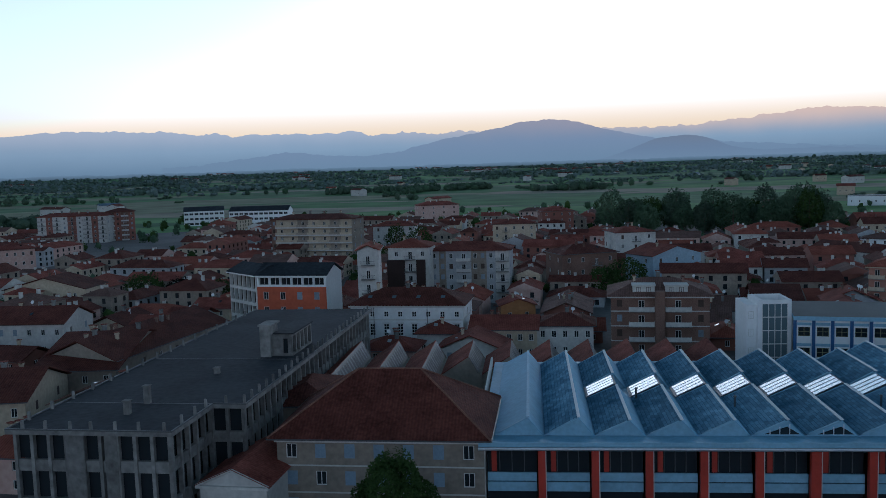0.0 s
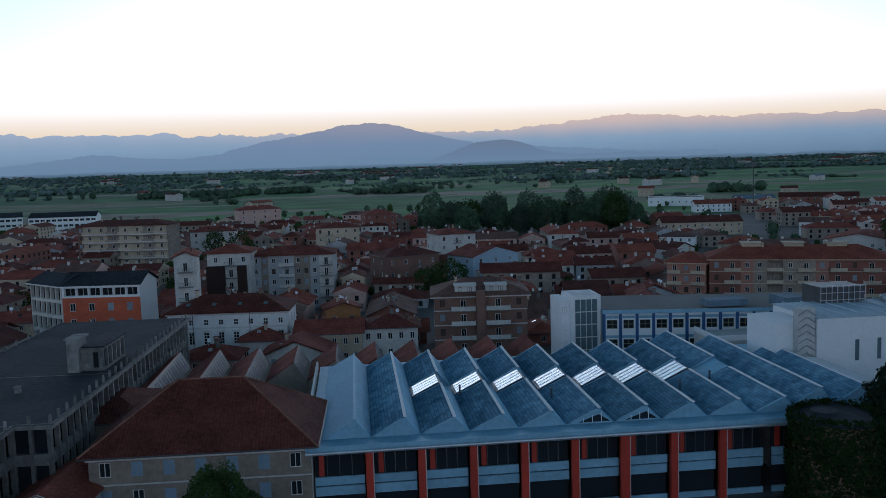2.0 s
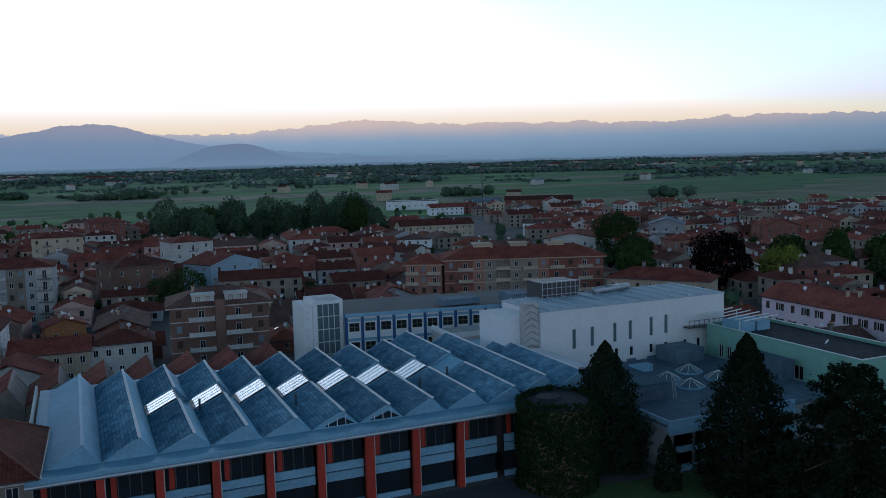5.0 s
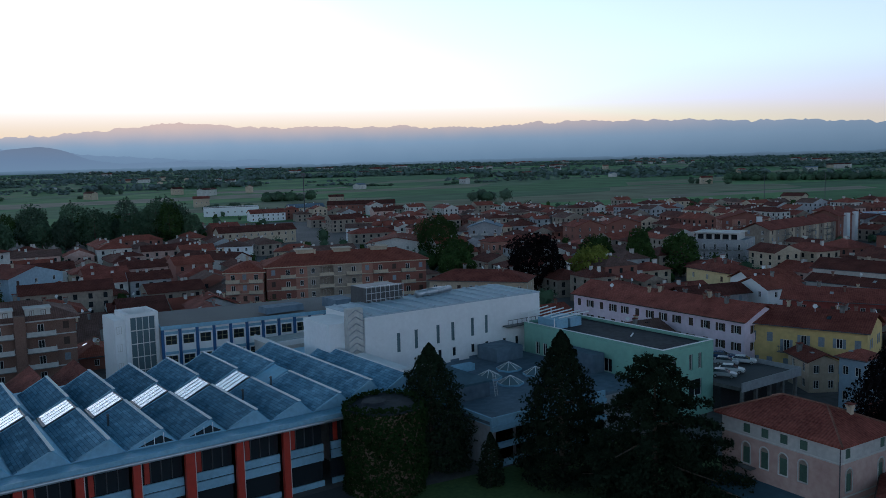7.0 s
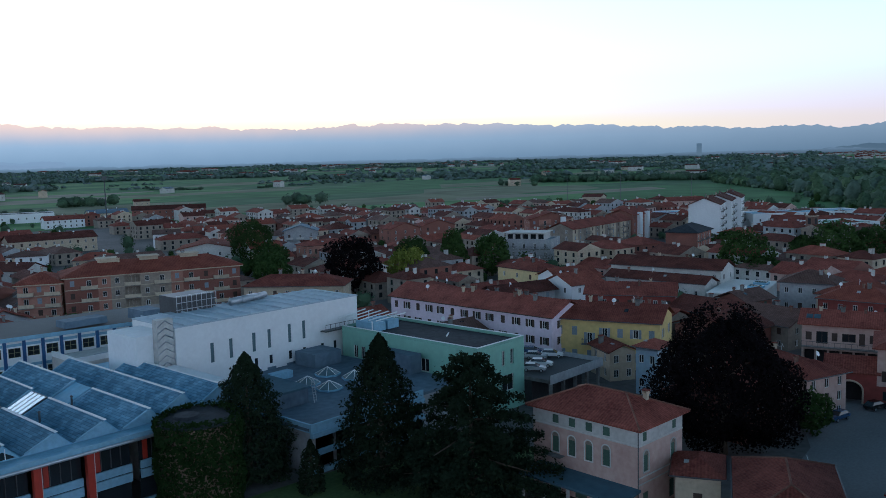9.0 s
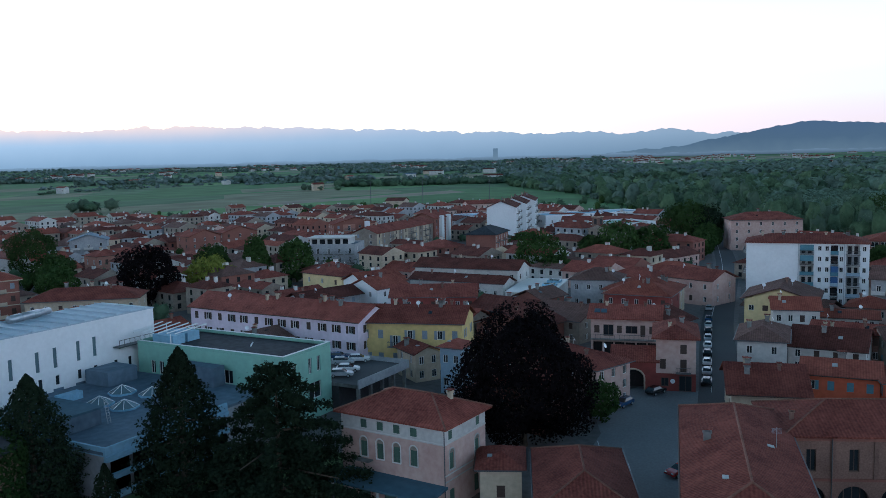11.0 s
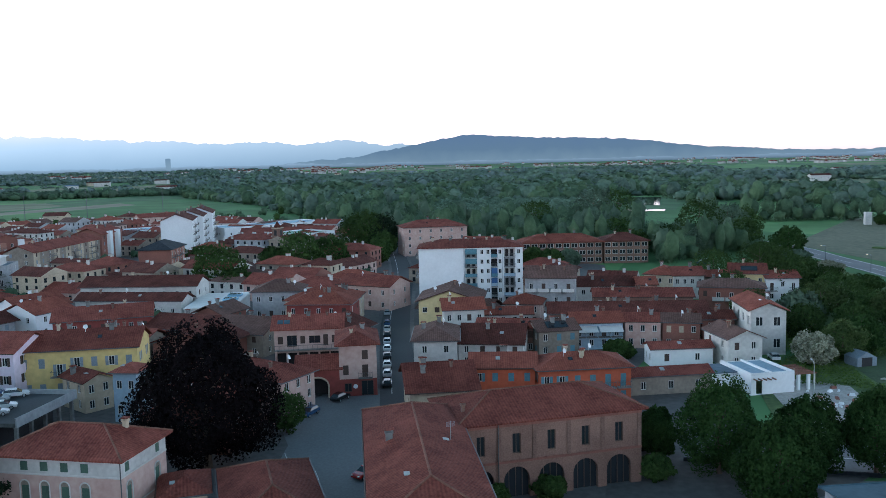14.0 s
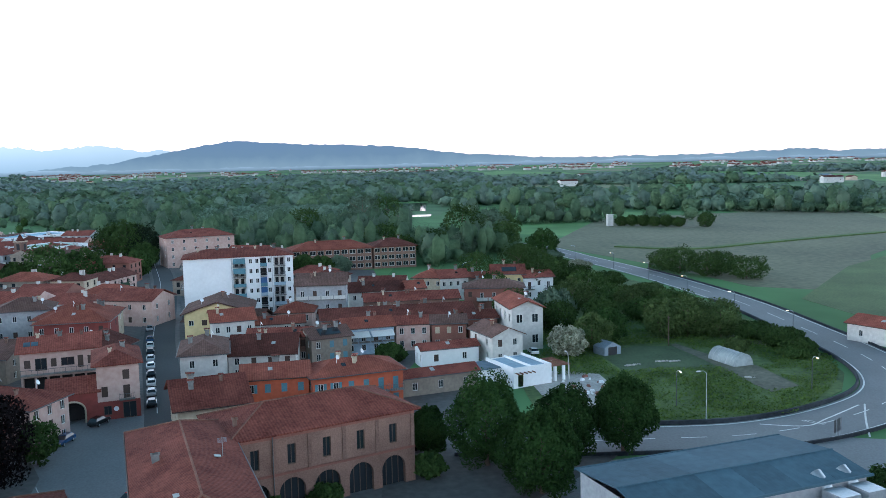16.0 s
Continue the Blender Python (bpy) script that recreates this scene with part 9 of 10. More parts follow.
sheet("rubble_yard", [(148.2, -39.3), (133.7, -40.8), (131.5, -43.6), (139.1, -47.2), (153.1, -54.1), (161.1, -54.3), (166.2, -47.0), (161.7, -39.4)], 0.13, RUBBLE, "pale gravel and building rubble", "gravel")
sheet("track", [(184.5, -80.5), (171.5, -83.0), (160.5, -87.8), (144.5, -87.5), (141.5, -80.5), (152.8, -79.5), (161.4, -80.0), (174.6, -79.2), (183, -78.6)], 0.13, EARTH, "dry earth path across the lot", "path")
sheet("mown_strip", [(160.5, -60), (178, -60), (184, -70), (182, -78.4), (161.4, -79.8)], 0.11, GRASS_MOWN, "mown grass strip beside the earth path", "lawn")
sheet("bare_patch", [(186, -97.5), (183, -103), (178, -100), (181, -95.5)], 0.125, EARTH, "dry bare patch under the bushes", "path")
sheet("field_brown", [(360, -126), (420, -112), (600, -200), (640, -420), (420, -330), (330, -230), (240, -170), (262, -140), (320, -134)], 0.05, SOIL, "bare brown ploughed field", "field")
sheet("field_olive", [(175, -140), (235, -142), (300, -200), (400, -330), (300, -330), (160, -220)], 0.055, GRASS, "rough olive meadow by the road", "field")
sheet("yard_grass", [(134, -2), (150, -2), (160, -34), (134, -32), (124, -20)], 0.09, PAVING, "dark earth yard behind the orange houses", "yard")
sheet("garden", [(46, 62), (96, 62), (100, 84), (46, 90)], 0.09, GRASS, "dark garden lawn under the conifers", "lawn")
sheet("forecourt", [(-30, 70), (54, 70), (54, 95.5), (-30, 94)], 0.092, ASPHALT, "dark asphalt yard in front of the factory", "yard")
sheet("lake", [(929, -112), (931, -65), (812, -60), (770, -92)], 0.3, WATER, "still pond that mirrors the pale sky", "water")
sheet("lake_near", [(688, -86), (712, -90), (714, -58), (690, -54)], 0.32, WATER, "still pond at the edge of the meadow", "water")
sheet("lake_far", [(1030, -190), (1120, -150), (1160, -215), (1060, -240)], 0.4, WATER, "still pond beyond the woods", "water")
sheet("canal", [(630, 1180), (760, 1130), (770, 1142), (640, 1196)], 0.35, WATER, "strip of water in the fields", "water")
sheet("tree_bed", [(92, -6), (122, -8), (128, -30), (120, -46), (113, -40), (98, -22)], 0.074, PAVING, "dark earth under the clipped lime trees", "yard")
STOP_EDGE = curve_points([(124.4, -68.9), (122.1, -75.4), (125.0, -81.0), (130.8, -90.4)])
ribbon("road_line", STOP_EDGE, 0, 0.3, 0.118, LINE, "white painted line of the junction island", "road marking", 0.01)
ribbon("road_line", curve_points([(131.2, -91.8), (122.8, -86.3), (115.1, -81.7)]), 0, 0.3, 0.118, LINE, "white painted line of the junction island", "road marking", 0.01)
words = bpy.data.curves.new("road_writing", "FONT")
words.body, words.size, words.extrude = "STOP", 1.5, 0.004
words.materials.append(LINE)
writing = new("road_writing", words)
writing.matrix_world = pose(122.6, -79.3, 0.125, 0, 0, 42)
tagged(writing, "white painted STOP lettering on the asphalt", "road marking", kind="structure")
ribbon("field_bank", curve_points([(401.5, -142.8), (379.3, -171.1), (391.5, -208.8), (409.2, -255.8), (426.3, -305.8)]), 0, 5.0, 0.7, GRASS, "low grassy bank across the fields", "bank", 0.8)
sheet("yard_asphalt", [(56, -16), (100, -22), (112, -30), (116, -60), (116, -78), (104, -108), (50, -96)], 0.062, ROADGREY, "asphalt yard round the warehouse", "yard")


def tall_grass():
    """Uncut grass and weeds over the waste lot."""
    rnd = np.random.RandomState(12)
    n = 70000
    u = rnd.uniform(0, 1, (n, 2))
    x, y = 128 + 90 * u[:, 0], -112 + 66 * u[:, 1]
    keep = (y > -108 + 0.0142 * (x - 175) ** 2 * (x < 175)) & (y > -112) & ~((x > 134) & (x < 161) & (y > -55)) & ~((x > 160) & (x < 178) & (y < -78) & (y > -92)) & ~((x > 162) & (x < 185) & (y > -82) & (y < -59)) & ~((x > 143) & (x < 161) & (y > -88) & (y < -80))
    clump = np.array([noise.noise(Vector((a * 0.12, b * 0.12, 2.0))) for a, b in zip(x, y)])
    keep &= clump + rnd.normal(0, 0.2, n) > -0.22
    x, y, clump = x[keep], y[keep], clump[keep]
    p = np.stack([x, y, 0.1 + 0.3 * rnd.uniform(0, 1, len(x)) + 0.5 * np.maximum(0, clump)], 1)
    up = np.tile(np.array([0.0, 0.0, 1.8]), (len(x), 1))
    me = leaf_mesh("tall_grass", p, 0.42, LEAF_GRASS, rnd, up)
    tagged(new("tall_grass", me), "uncut green grass and weeds on the waste lot", "grass", kind="stuff")


tall_grass()


def stone_heap(cx, cy, length, n, seed, turn):
    """A low row of dumped stones, each its own piece."""
    rnd = random.Random(seed)
    root = thing("stone_heap", "low row of pale dumped stones in the grass", "stones", pose(cx, cy, 0.1, 0, 0, turn), "stones on the waste lot")
    for k in range(n):
        bm = bmesh.new()
        bmesh.ops.create_icosphere(bm, subdivisions=1, radius=rnd.uniform(0.22, 0.42))
        for v in bm.verts:
            v.co *= rnd.uniform(0.8, 1.15)
            v.co.z = max(-0.12, v.co.z * 0.7)
        bmesh.ops.translate(bm, verts=bm.verts, vec=(length * (k + 0.5) / n + rnd.uniform(-0.2, 0.2), rnd.uniform(-0.4, 0.4), 0.12))
        part("stone", bm, RUBBLE, root)


stone_heap(168.2, -69.0, 5.2, 13, 3, -96)
stone_heap(166.3, -61.5, 3.6, 9, 4, -78)
stone_heap(152.0, -80.8, 1.6, 4, 5, -100)


def garden_pole():
    root = thing("wooden_pole", "bare wooden pole with a short crossarm on the lot", "pole", pose(182.6, -78.0, 0.08))
    bm = bmesh.new()
    tube(bm, (0, 0, 0), (0, 0, 7.0), 0.13, 0.09, n=8)
    part("shaft", bm, FRAME_D, root)
    bm = bmesh.new()
    box(bm, -0.6, 0.6, -0.06, 0.06, 6.5, 6.64)
    part("crossarm", bm, FRAME_D, root)


garden_pole()


# ---- the carpet of town houses ----
FREE = [(160, -50, 262, 22), (315, 115, 345, 140), (310, 165, 420, 195), (360, 60, 420, 110), (95, 18, 155, 48), (120, -120, 340, -32), (46, 60, 100, 95), (40, 455, 175, 530)]
WALLS = [OFFWHITE, CREAM, BEIGE, PINK, GREY, BRICK_RED]
WALL_NAMES = ["off-white", "cream", "beige", "pink", "grey", "brick"]
TILES = [TILE, TILE_DARK, TILE_RED, TILE_BROWN]


def on_street(x, y):
    return any((Vector((x, y)) - p).length < 9.5 for p in STREET)


def plots():
    """Where infill houses stand: x, y, turn, length, depth, distance."""
    rnd = random.Random(21)
    out = []
    step = 16.5
    for i in range(-34, 46):
        for k in range(-4, 48):
            u, v = i * step + rnd.uniform(-3, 3), k * step + rnd.uniform(-3, 3)
            a = radians(-7 if u < 120 else -14)
            x, y = u * math.cos(a) - v * math.sin(a), u * math.sin(a) + v * math.cos(a)
            d, az = math.hypot(x, y), math.degrees(math.atan2(x, y))
            if y < -60 or d < 120 or az < -42 or az > 100:
                continue
            reach = 640 if az < 5 else 450 if az < 14 else 690 if az < 62 else 690 - (az - 62) * 13
            if -30 < az < -22:
                reach = 430
            reach += 60 * noise.noise(Vector((az * 0.12, 1.0, 0)))
            if d > reach or (d > 420 and rnd.random() < (0.2 if d < 550 else 0.5)):
                continue
            if az > 88 and (d < 190 or y < -48):
                continue
            if i % 6 == 0 and d < 420 or on_street(x, y):
                continue
            if any(p < x < r and q < y < s for p, q, r, s in FREE):
                continue
            L, W = rnd.choice(((13, 11), (16, 11), (14, 12), (20, 11), (15, 13), (24, 11)))
            turn = math.degrees(a) + rnd.choice((0, 0, 90, -90) if az < 40 else (90, 90, -90, 0)) + rnd.uniform(-4, 4)
            for shrink in (1.0, 0.8, 0.62):
                ln, wd = L * shrink, W * shrink
                c, s = math.cos(radians(turn)), math.sin(radians(turn))
                ox, oy = x - (ln * c - wd * s) / 2, y - (ln * s + wd * c) / 2
                pts = [(ox + p * c - q * s, oy + p * s + q * c) for p in (0, ln / 2, ln) for q in (0, wd / 2, wd)]
                if all(clear_of(p, q, 0.8) for p, q in pts):
                    out.append((ox, oy, turn, ln, wd, d))
                    FOOT.append((ox, oy, turn, ln, wd))
                    break
    return out


def infill():
    rnd = random.Random(33)
    spots = plots()
    near = [p for p in spots if p[5] < 245][:125]
    chosen = set(near)
    for ox, oy, turn, L, W, d in near:
        w, floors = rnd.choice((0, 1, 2, 2, 2, 3, 3, 4, 5, 5)), rnd.choice((1, 2, 2, 2, 3) if d < 180 else (1, 1, 2, 2, 2))
        roof = rnd.choice(("gable", "hip", "gable", "gabley"))
        # windows on the two walls that open to the south and west
        faces = [k for k in range(4) if math.cos(radians(turn + 90 * k - 90) - math.atan2(-oy, -ox)) > 0.3]
        house("house", f"{WALL_NAMES[w]} town house with a {'hipped' if roof == 'hip' else 'gabled'} clay tile roof", ox, oy, turn, L, W, 2.3 * floors + 0.6, roof=roof, rise=3.0, wall=WALLS[w], tile=TILES[rnd.choice((0, 0, 1, 1, 0, 2, 3))], floors=floors,
              cols=max(2, int(L / 4.2)), side=max(1, int(W / 5)), win=(1.0, 1.35), leaf=rnd.choice((SHUT_BROWN, SHUT_GREY, SHUT_GREEN)), chimneys=rnd.choice((1, 1, 2, 3)), closed=0.45, ends=tuple(faces), over=0.9)
        FOOT.pop()
    # the far quarters as one sheet of small houses
    bm = bmesh.new()
    rest = [p for p in spots if p not in chosen]
    for ox, oy, turn, L, W, d in rest:
        floors = rnd.choice((1, 2, 2, 2, 3))
        e = 2.45 * floors + 0.6
        w, tl = rnd.choice((0, 1, 2, 2, 2, 3, 4, 5)), 6 + rnd.choice((0, 0, 1, 1, 2, 3))
        c, s = math.cos(radians(turn)), math.sin(radians(turn))
        def put(pts, mat):
            f = bm.faces.new([bm.verts.new((ox + px * c - py * s, oy + px * s + py * c, pz)) for px, py, pz in pts])
            f.material_index = mat
        corners = [(0, 0), (L, 0), (L, W), (0, W)]
        for k in range(4):
            a, b = corners[k], corners[(k + 1) % 4]
            put([(*a, -0.2), (*b, -0.2), (*b, e), (*a, e)], w)
            length = math.hypot(b[0] - a[0], b[1] - a[1])
            dx, dy = (b[0] - a[0]) / length, (b[1] - a[1]) / length
            if math.cos(radians(turn + 90 * k - 90) - math.atan2(-oy, -ox)) < 0.3:
                continue
            n = max(2, int(length / 3.6))
            for i in range(n):
                for fl in range(floors):
                    u, z = length * (i + 0.5) / n, 2.45 * fl + 0.8
                    ox2, oy2 = dy * 0.05, -dx * 0.05
                    q = [(a[0] + dx * (u + t) + ox2, a[1] + dy * (u + t) + oy2, zz) for t, zz in ((-0.55, z), (0.55, z), (0.55, z + 1.5), (-0.55, z + 1.5))]
                    put(q, 10)
        o, half = 0.7, min(L, W) / 2 + 0.7
        rise = 0.4 * half
        A, B, C, D = (-o, -o, e), (L + o, -o, e), (L + o, W + o, e), (-o, W + o, e)
        if L >= W:
            kx = 0.0 if rnd.random() < 0.6 else half
            r0, r1 = (-o + kx, W / 2, e + rise), (L + o - kx, W / 2, e + rise)
            put([A, B, r1, r0], tl), put([C, D, r0, r1], tl)
            put([B, C, r1], tl if kx else w), put([D, A, r0], tl if kx else w)
        else:
            r0, r1 = (L / 2, -o, e + rise), (L / 2, W + o, e + rise)
            put([B, C, r1, r0], tl), put([D, A, r0, r1], tl), put([A, B, r0], w), put([C, D, r1], w)
        for k in range(2):
            cx, cy, hz = rnd.uniform(0.2, 0.8) * L, rnd.uniform(0.4, 0.6) * W, e + rise + 0.8
            for p, q in (((-0.4, -0.4), (0.4, -0.4)), ((0.4, -0.4), (0.4, 0.4)), ((0.4, 0.4), (-0.4, 0.4)), ((-0.4, 0.4), (-0.4, -0.4))):
                put([(cx + p[0], cy + p[1], e), (cx + q[0], cy + q[1], e), (cx + q[0], cy + q[1], hz), (cx + p[0], cy + p[1], hz)], 0)
            put([(cx - 0.5, cy - 0.5, hz), (cx + 0.5, cy - 0.5, hz), (cx + 0.5, cy + 0.5, hz), (cx - 0.5, cy + 0.5, hz)], 6)
    ob = part("far_town_houses", bm, WALLS + TILES + [PANE])
    tagged(ob, "far quarters of small houses under red tile roofs", "houses", kind="stuff")
    # trees between the houses
    spots = []
    for k in range(900):
        az, d = rnd.uniform(-42, 84), rnd.uniform(235, 760)
        x, y = polar(az, d)
        if clear_of(x, y, 2.5) and not on_street(x, y):
            h = rnd.uniform(4, 9)
            spots.append((x, y, h, h * rnd.uniform(0.7, 1.0)))
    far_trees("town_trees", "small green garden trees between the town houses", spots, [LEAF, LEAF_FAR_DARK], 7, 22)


infill()
# distant hamlets and barns on the plain
rnd_barn = random.Random(5)
first_barn = None
for k in range(80):
    az = rnd_barn.uniform(-40, 128)
    d = rnd_barn.uniform(680, 2600)
    x, y = polar(az, d)
    if 70 < az and d < 1300:
        continue
    m = pose(x, y, ground_height(d), 0, 0, rnd_barn.uniform(-90, 90))
    if k % 6 == 0 or first_barn is None:
        first_barn = house("farmhouse", "distant pale farmhouse on the plain", x, y, rnd_barn.uniform(-90, 90), rnd_barn.choice((16, 24, 34)), 11, rnd_barn.choice((5, 7, 9)), roof="gable", rise=2.4, wall=rnd_barn.choice((OFFWHITE, CREAM)), tile=rnd_barn.choice((TILE, TILE_DARK, FELT)), floors=1, cols=3, side=0, chimneys=0, group="farms on the plain")
        first_barn.location.z = ground_height(d)
    else:
        copy_thing(first_barn, m)


# ---- cars ----
CAR = {}


def car(label, x, y, ang, paint, z=0.1, van=False):
    """A parked car: body, glasshouse, wheels with rims, lights; nose towards local +x."""
    root = thing("car", label, "car", pose(x, y, z, 0, 0, ang), "parked cars")
    key = (paint, van)
    if key not in CAR:
        bm = bmesh.new()
        roof_z, s = (1.95, 0.3) if van else (1.45, 0.0)
        prof = [(-2.1, 0.35), (-2.15, 0.8), (-2.0, 0.98), (-1.2, 1.0), (0.75, 0.97), (1.75, 0.85), (2.1, 0.65), (2.12, 0.35)]
        for w, inset in ((0.87, 0),):
            left = [bm.verts.new((px, -w, pz)) for px, pz in prof]
            right = [bm.verts.new((px, w, pz)) for px, pz in prof]
            for i in range(len(prof)):
                j = (i + 1) % len(prof)
                bm.faces.new((left[i], right[i], right[j], left[j]))
            bm.faces.new(left), bm.faces.new(right[::-1])
        bmesh.ops.bevel(bm, geom=bm.edges[:], offset=0.06, segments=2, affect="EDGES")
        body = bpy.data.meshes.new("body")
        bmesh.ops.recalc_face_normals(bm, faces=bm.faces[:])
        bm.to_mesh(body), bm.free()
        body.materials.append(CAR_PAINTS[paint])
        bm = bmesh.new()
        v = [bm.verts.new(p) for p in ((-1.85, -0.78, 0.98), (1.0, -0.78, 0.95), (1.0, 0.78, 0.95), (-1.85, 0.78, 0.98), (-1.45 - s, -0.62, roof_z - 0.05), (0.2 + s, -0.62, roof_z - 0.05), (0.2 + s, 0.62, roof_z - 0.05), (-1.45 - s, 0.62, roof_z - 0.05))]
        for f in ((0, 1, 5, 4), (1, 2, 6, 5), (2, 3, 7, 6), (3, 0, 4, 7), (4, 5, 6, 7)):
            bm.faces.new([v[i] for i in f])
        glass = bpy.data.meshes.new("glass")
        bm.to_mesh(glass), bm.free()
        glass.materials.append(PANE)
        bm = bmesh.new()
        box(bm, -1.5 - s, 0.25 + s, -0.64, 0.64, roof_z - 0.045, roof_z + 0.02, 0, 0.04)
        top = bpy.data.meshes.new("roof")
        bm.to_mesh(top), bm.free()
        top.materials.append(CAR_PAINTS[paint])
        CAR[key] = (body, glass, top)
    if "wheel" not in CAR:
        bm = bmesh.new()
        tube(bm, (0, -0.1, 0), (0, 0.1, 0), 0.31, n=14)
        me = bpy.data.meshes.new("wheel")
        bm.to_mesh(me), bm.free()
        me.materials.append(TYRE)
        bm = bmesh.new()
        tube(bm, (0, -0.115, 0), (0, 0.115, 0), 0.2, n=12)
        rim = bpy.data.meshes.new("rim")
        bm.to_mesh(rim), bm.free()
        rim.materials.append(GALV)
        bm = bmesh.new()
        box(bm, -0.05, 0.05, -0.18, 0.18, -0.07, 0.07, 0, 0.02)
        lamp = bpy.data.meshes.new("headlight")
        bm.to_mesh(lamp), bm.free()
        lamp.materials.append(SKYLIGHT)
        CAR["wheel"] = (me, rim, lamp)
    body, glass, top = CAR[key]
    shared("body", body, root), shared("glasshouse", glass, root), shared("roof", top, root)
    me, rim, lamp = CAR["wheel"]
    for wx in (-1.3, 1.3):
        for wy in (-0.8, 0.8):
            shared("rim", rim, shared("wheel", me, root, pose(wx, wy, 0.31)))
    for wy in (-0.6, 0.6):
        shared("headlight", lamp, root, pose(2.08, wy, 0.68))
    return root


names = ("black", "silver", "white", "red", "blue")
for k, (x, y, a, p) in enumerate(((147, 38.2, -20, 0), (137.5, 41.2, 165, 4), (110.3, 25.2, 150, 3), (107.6, 32.2, 205, 2), (111.4, 34.0, 205, 4), (103.5, 30.5, 205, 0))):
    car(f"{names[p]} car parked on the square", x, y, a, p)
for k in range(14):
    i = 9 + k
    x = 157 + 7.6 * k
    if k in (9, 11):
        continue
    y = 28.9 + (x - 152) * 0.2 + 1.6
    p = (0, 1, 2, 0, 2, 1, 0, 2, 4, 0, 1, 2, 0, 1)[k]
    car(f"{names[p]} car parked along the street", x, y, 11, p)
for k, (x, y, p) in enumerate(((118.5, 86, 1), (122, 87, 2), (126, 91, 1), (129, 89.5, 2), (129, 94, 4), (120, 94, 0))):
    car(f"{names[p]} car parked on the roof deck", x, y, -60, p, 5.0)
for k, (x, y, p) in enumerate(((182, -46, 2), (124, -13, 0), (127, -15, 1), (345, -58, 4), (352, -60, 2))):
    car(f"{names[p]} car parked at the edge of the waste ground", x, y, 20 * k, p)


# ---- warehouse, greenhouse, sheds, lamps ----
def warehouse():
    ang = -77.1
    root = thing("warehouse", "low warehouse with a blue-grey sheet metal roof", "warehouse", pose(77.3, -31.7, 0, 0, 0, ang))
    L, W = 28.4, 13.4
    bm = bmesh.new()
    facade(bm, (0, 0, 0), (L, 0, 0), -0.2, 7.6, []), facade(bm, (L, 0, 0), (L, W, 0), -0.2, 7.6, [(4, 7, 0, 4)], 0.3)
    facade(bm, (L, W, 0), (0, W, 0), -0.2, 7.6, []), facade(bm, (0, W, 0), (0, 0, 0), -0.2, 7.6, [])
    part("wall", bm, GREY, root)
    ridge_v = 5.3
    for a, b, za, zb in ((-0.5, ridge_v, 7.7, 8.7), (ridge_v, W + 0.5, 8.7, 7.9)):
        n = 6
        for i in range(n):
            bm = bmesh.new()
            p, q = -0.4 + (L + 0.8) * i / n, -0.4 + (L + 0.8) * (i + 1) / n - 0.02
            slab(bm, [(p, a, za), (q, a, za), (q, b, zb), (p, b, zb)], 0.12)
            part("roof_sheet", bm, METAL_BLUE, root)
    bm = bmesh.new()
    tube(bm, (-0.4, ridge_v, 8.72), (L + 0.4, ridge_v, 8.72), 0.1, n=6)
    part("ridge", bm, METAL_BLUE, root)
    for a, b in ((-0.5, 7.72), (W + 0.5, 7.92)):
        bm = bmesh.new()
        box(bm, -0.45, L + 0.45, a - 0.12, a + 0.12, b - 0.2, b + 0.06)
        part("gutter", bm, METAL_BLUE, root)
    for x0, x1 in ((21.4, 24.1), (25.1, 27.7)):
        bm = bmesh.new()
        box(bm, x0, x1, -3.4, -0.6, 5.2, 7.2, 0, 0.05)
        part("duct", bm, GALV, root)
        bm = bmesh.new()
        tube(bm, ((x0 + x1) / 2, -0.6, 6.2), ((x0 + x1) / 2, 1.8, 7.9), 0.8, n=12)
        part("duct_elbow", bm, GALV, root, smooth=True)
    bm = bmesh.new()
    slab(bm, [(18, -7, 5.1), (L, -7, 5.1), (L, -0.01, 5.2), (18, -0.01, 5.2)], 0.2)
    part("lean_to_roof", bm, METAL_BLUE, root)
    bm = bmesh.new()
    box(bm, 18.2, L - 0.2, -6.8, -0.02, -0.2, 4.88)
    part("lean_to", bm, GREY, root)
    FOOT.append((77.3, -31.7, ang, L, W))


warehouse()


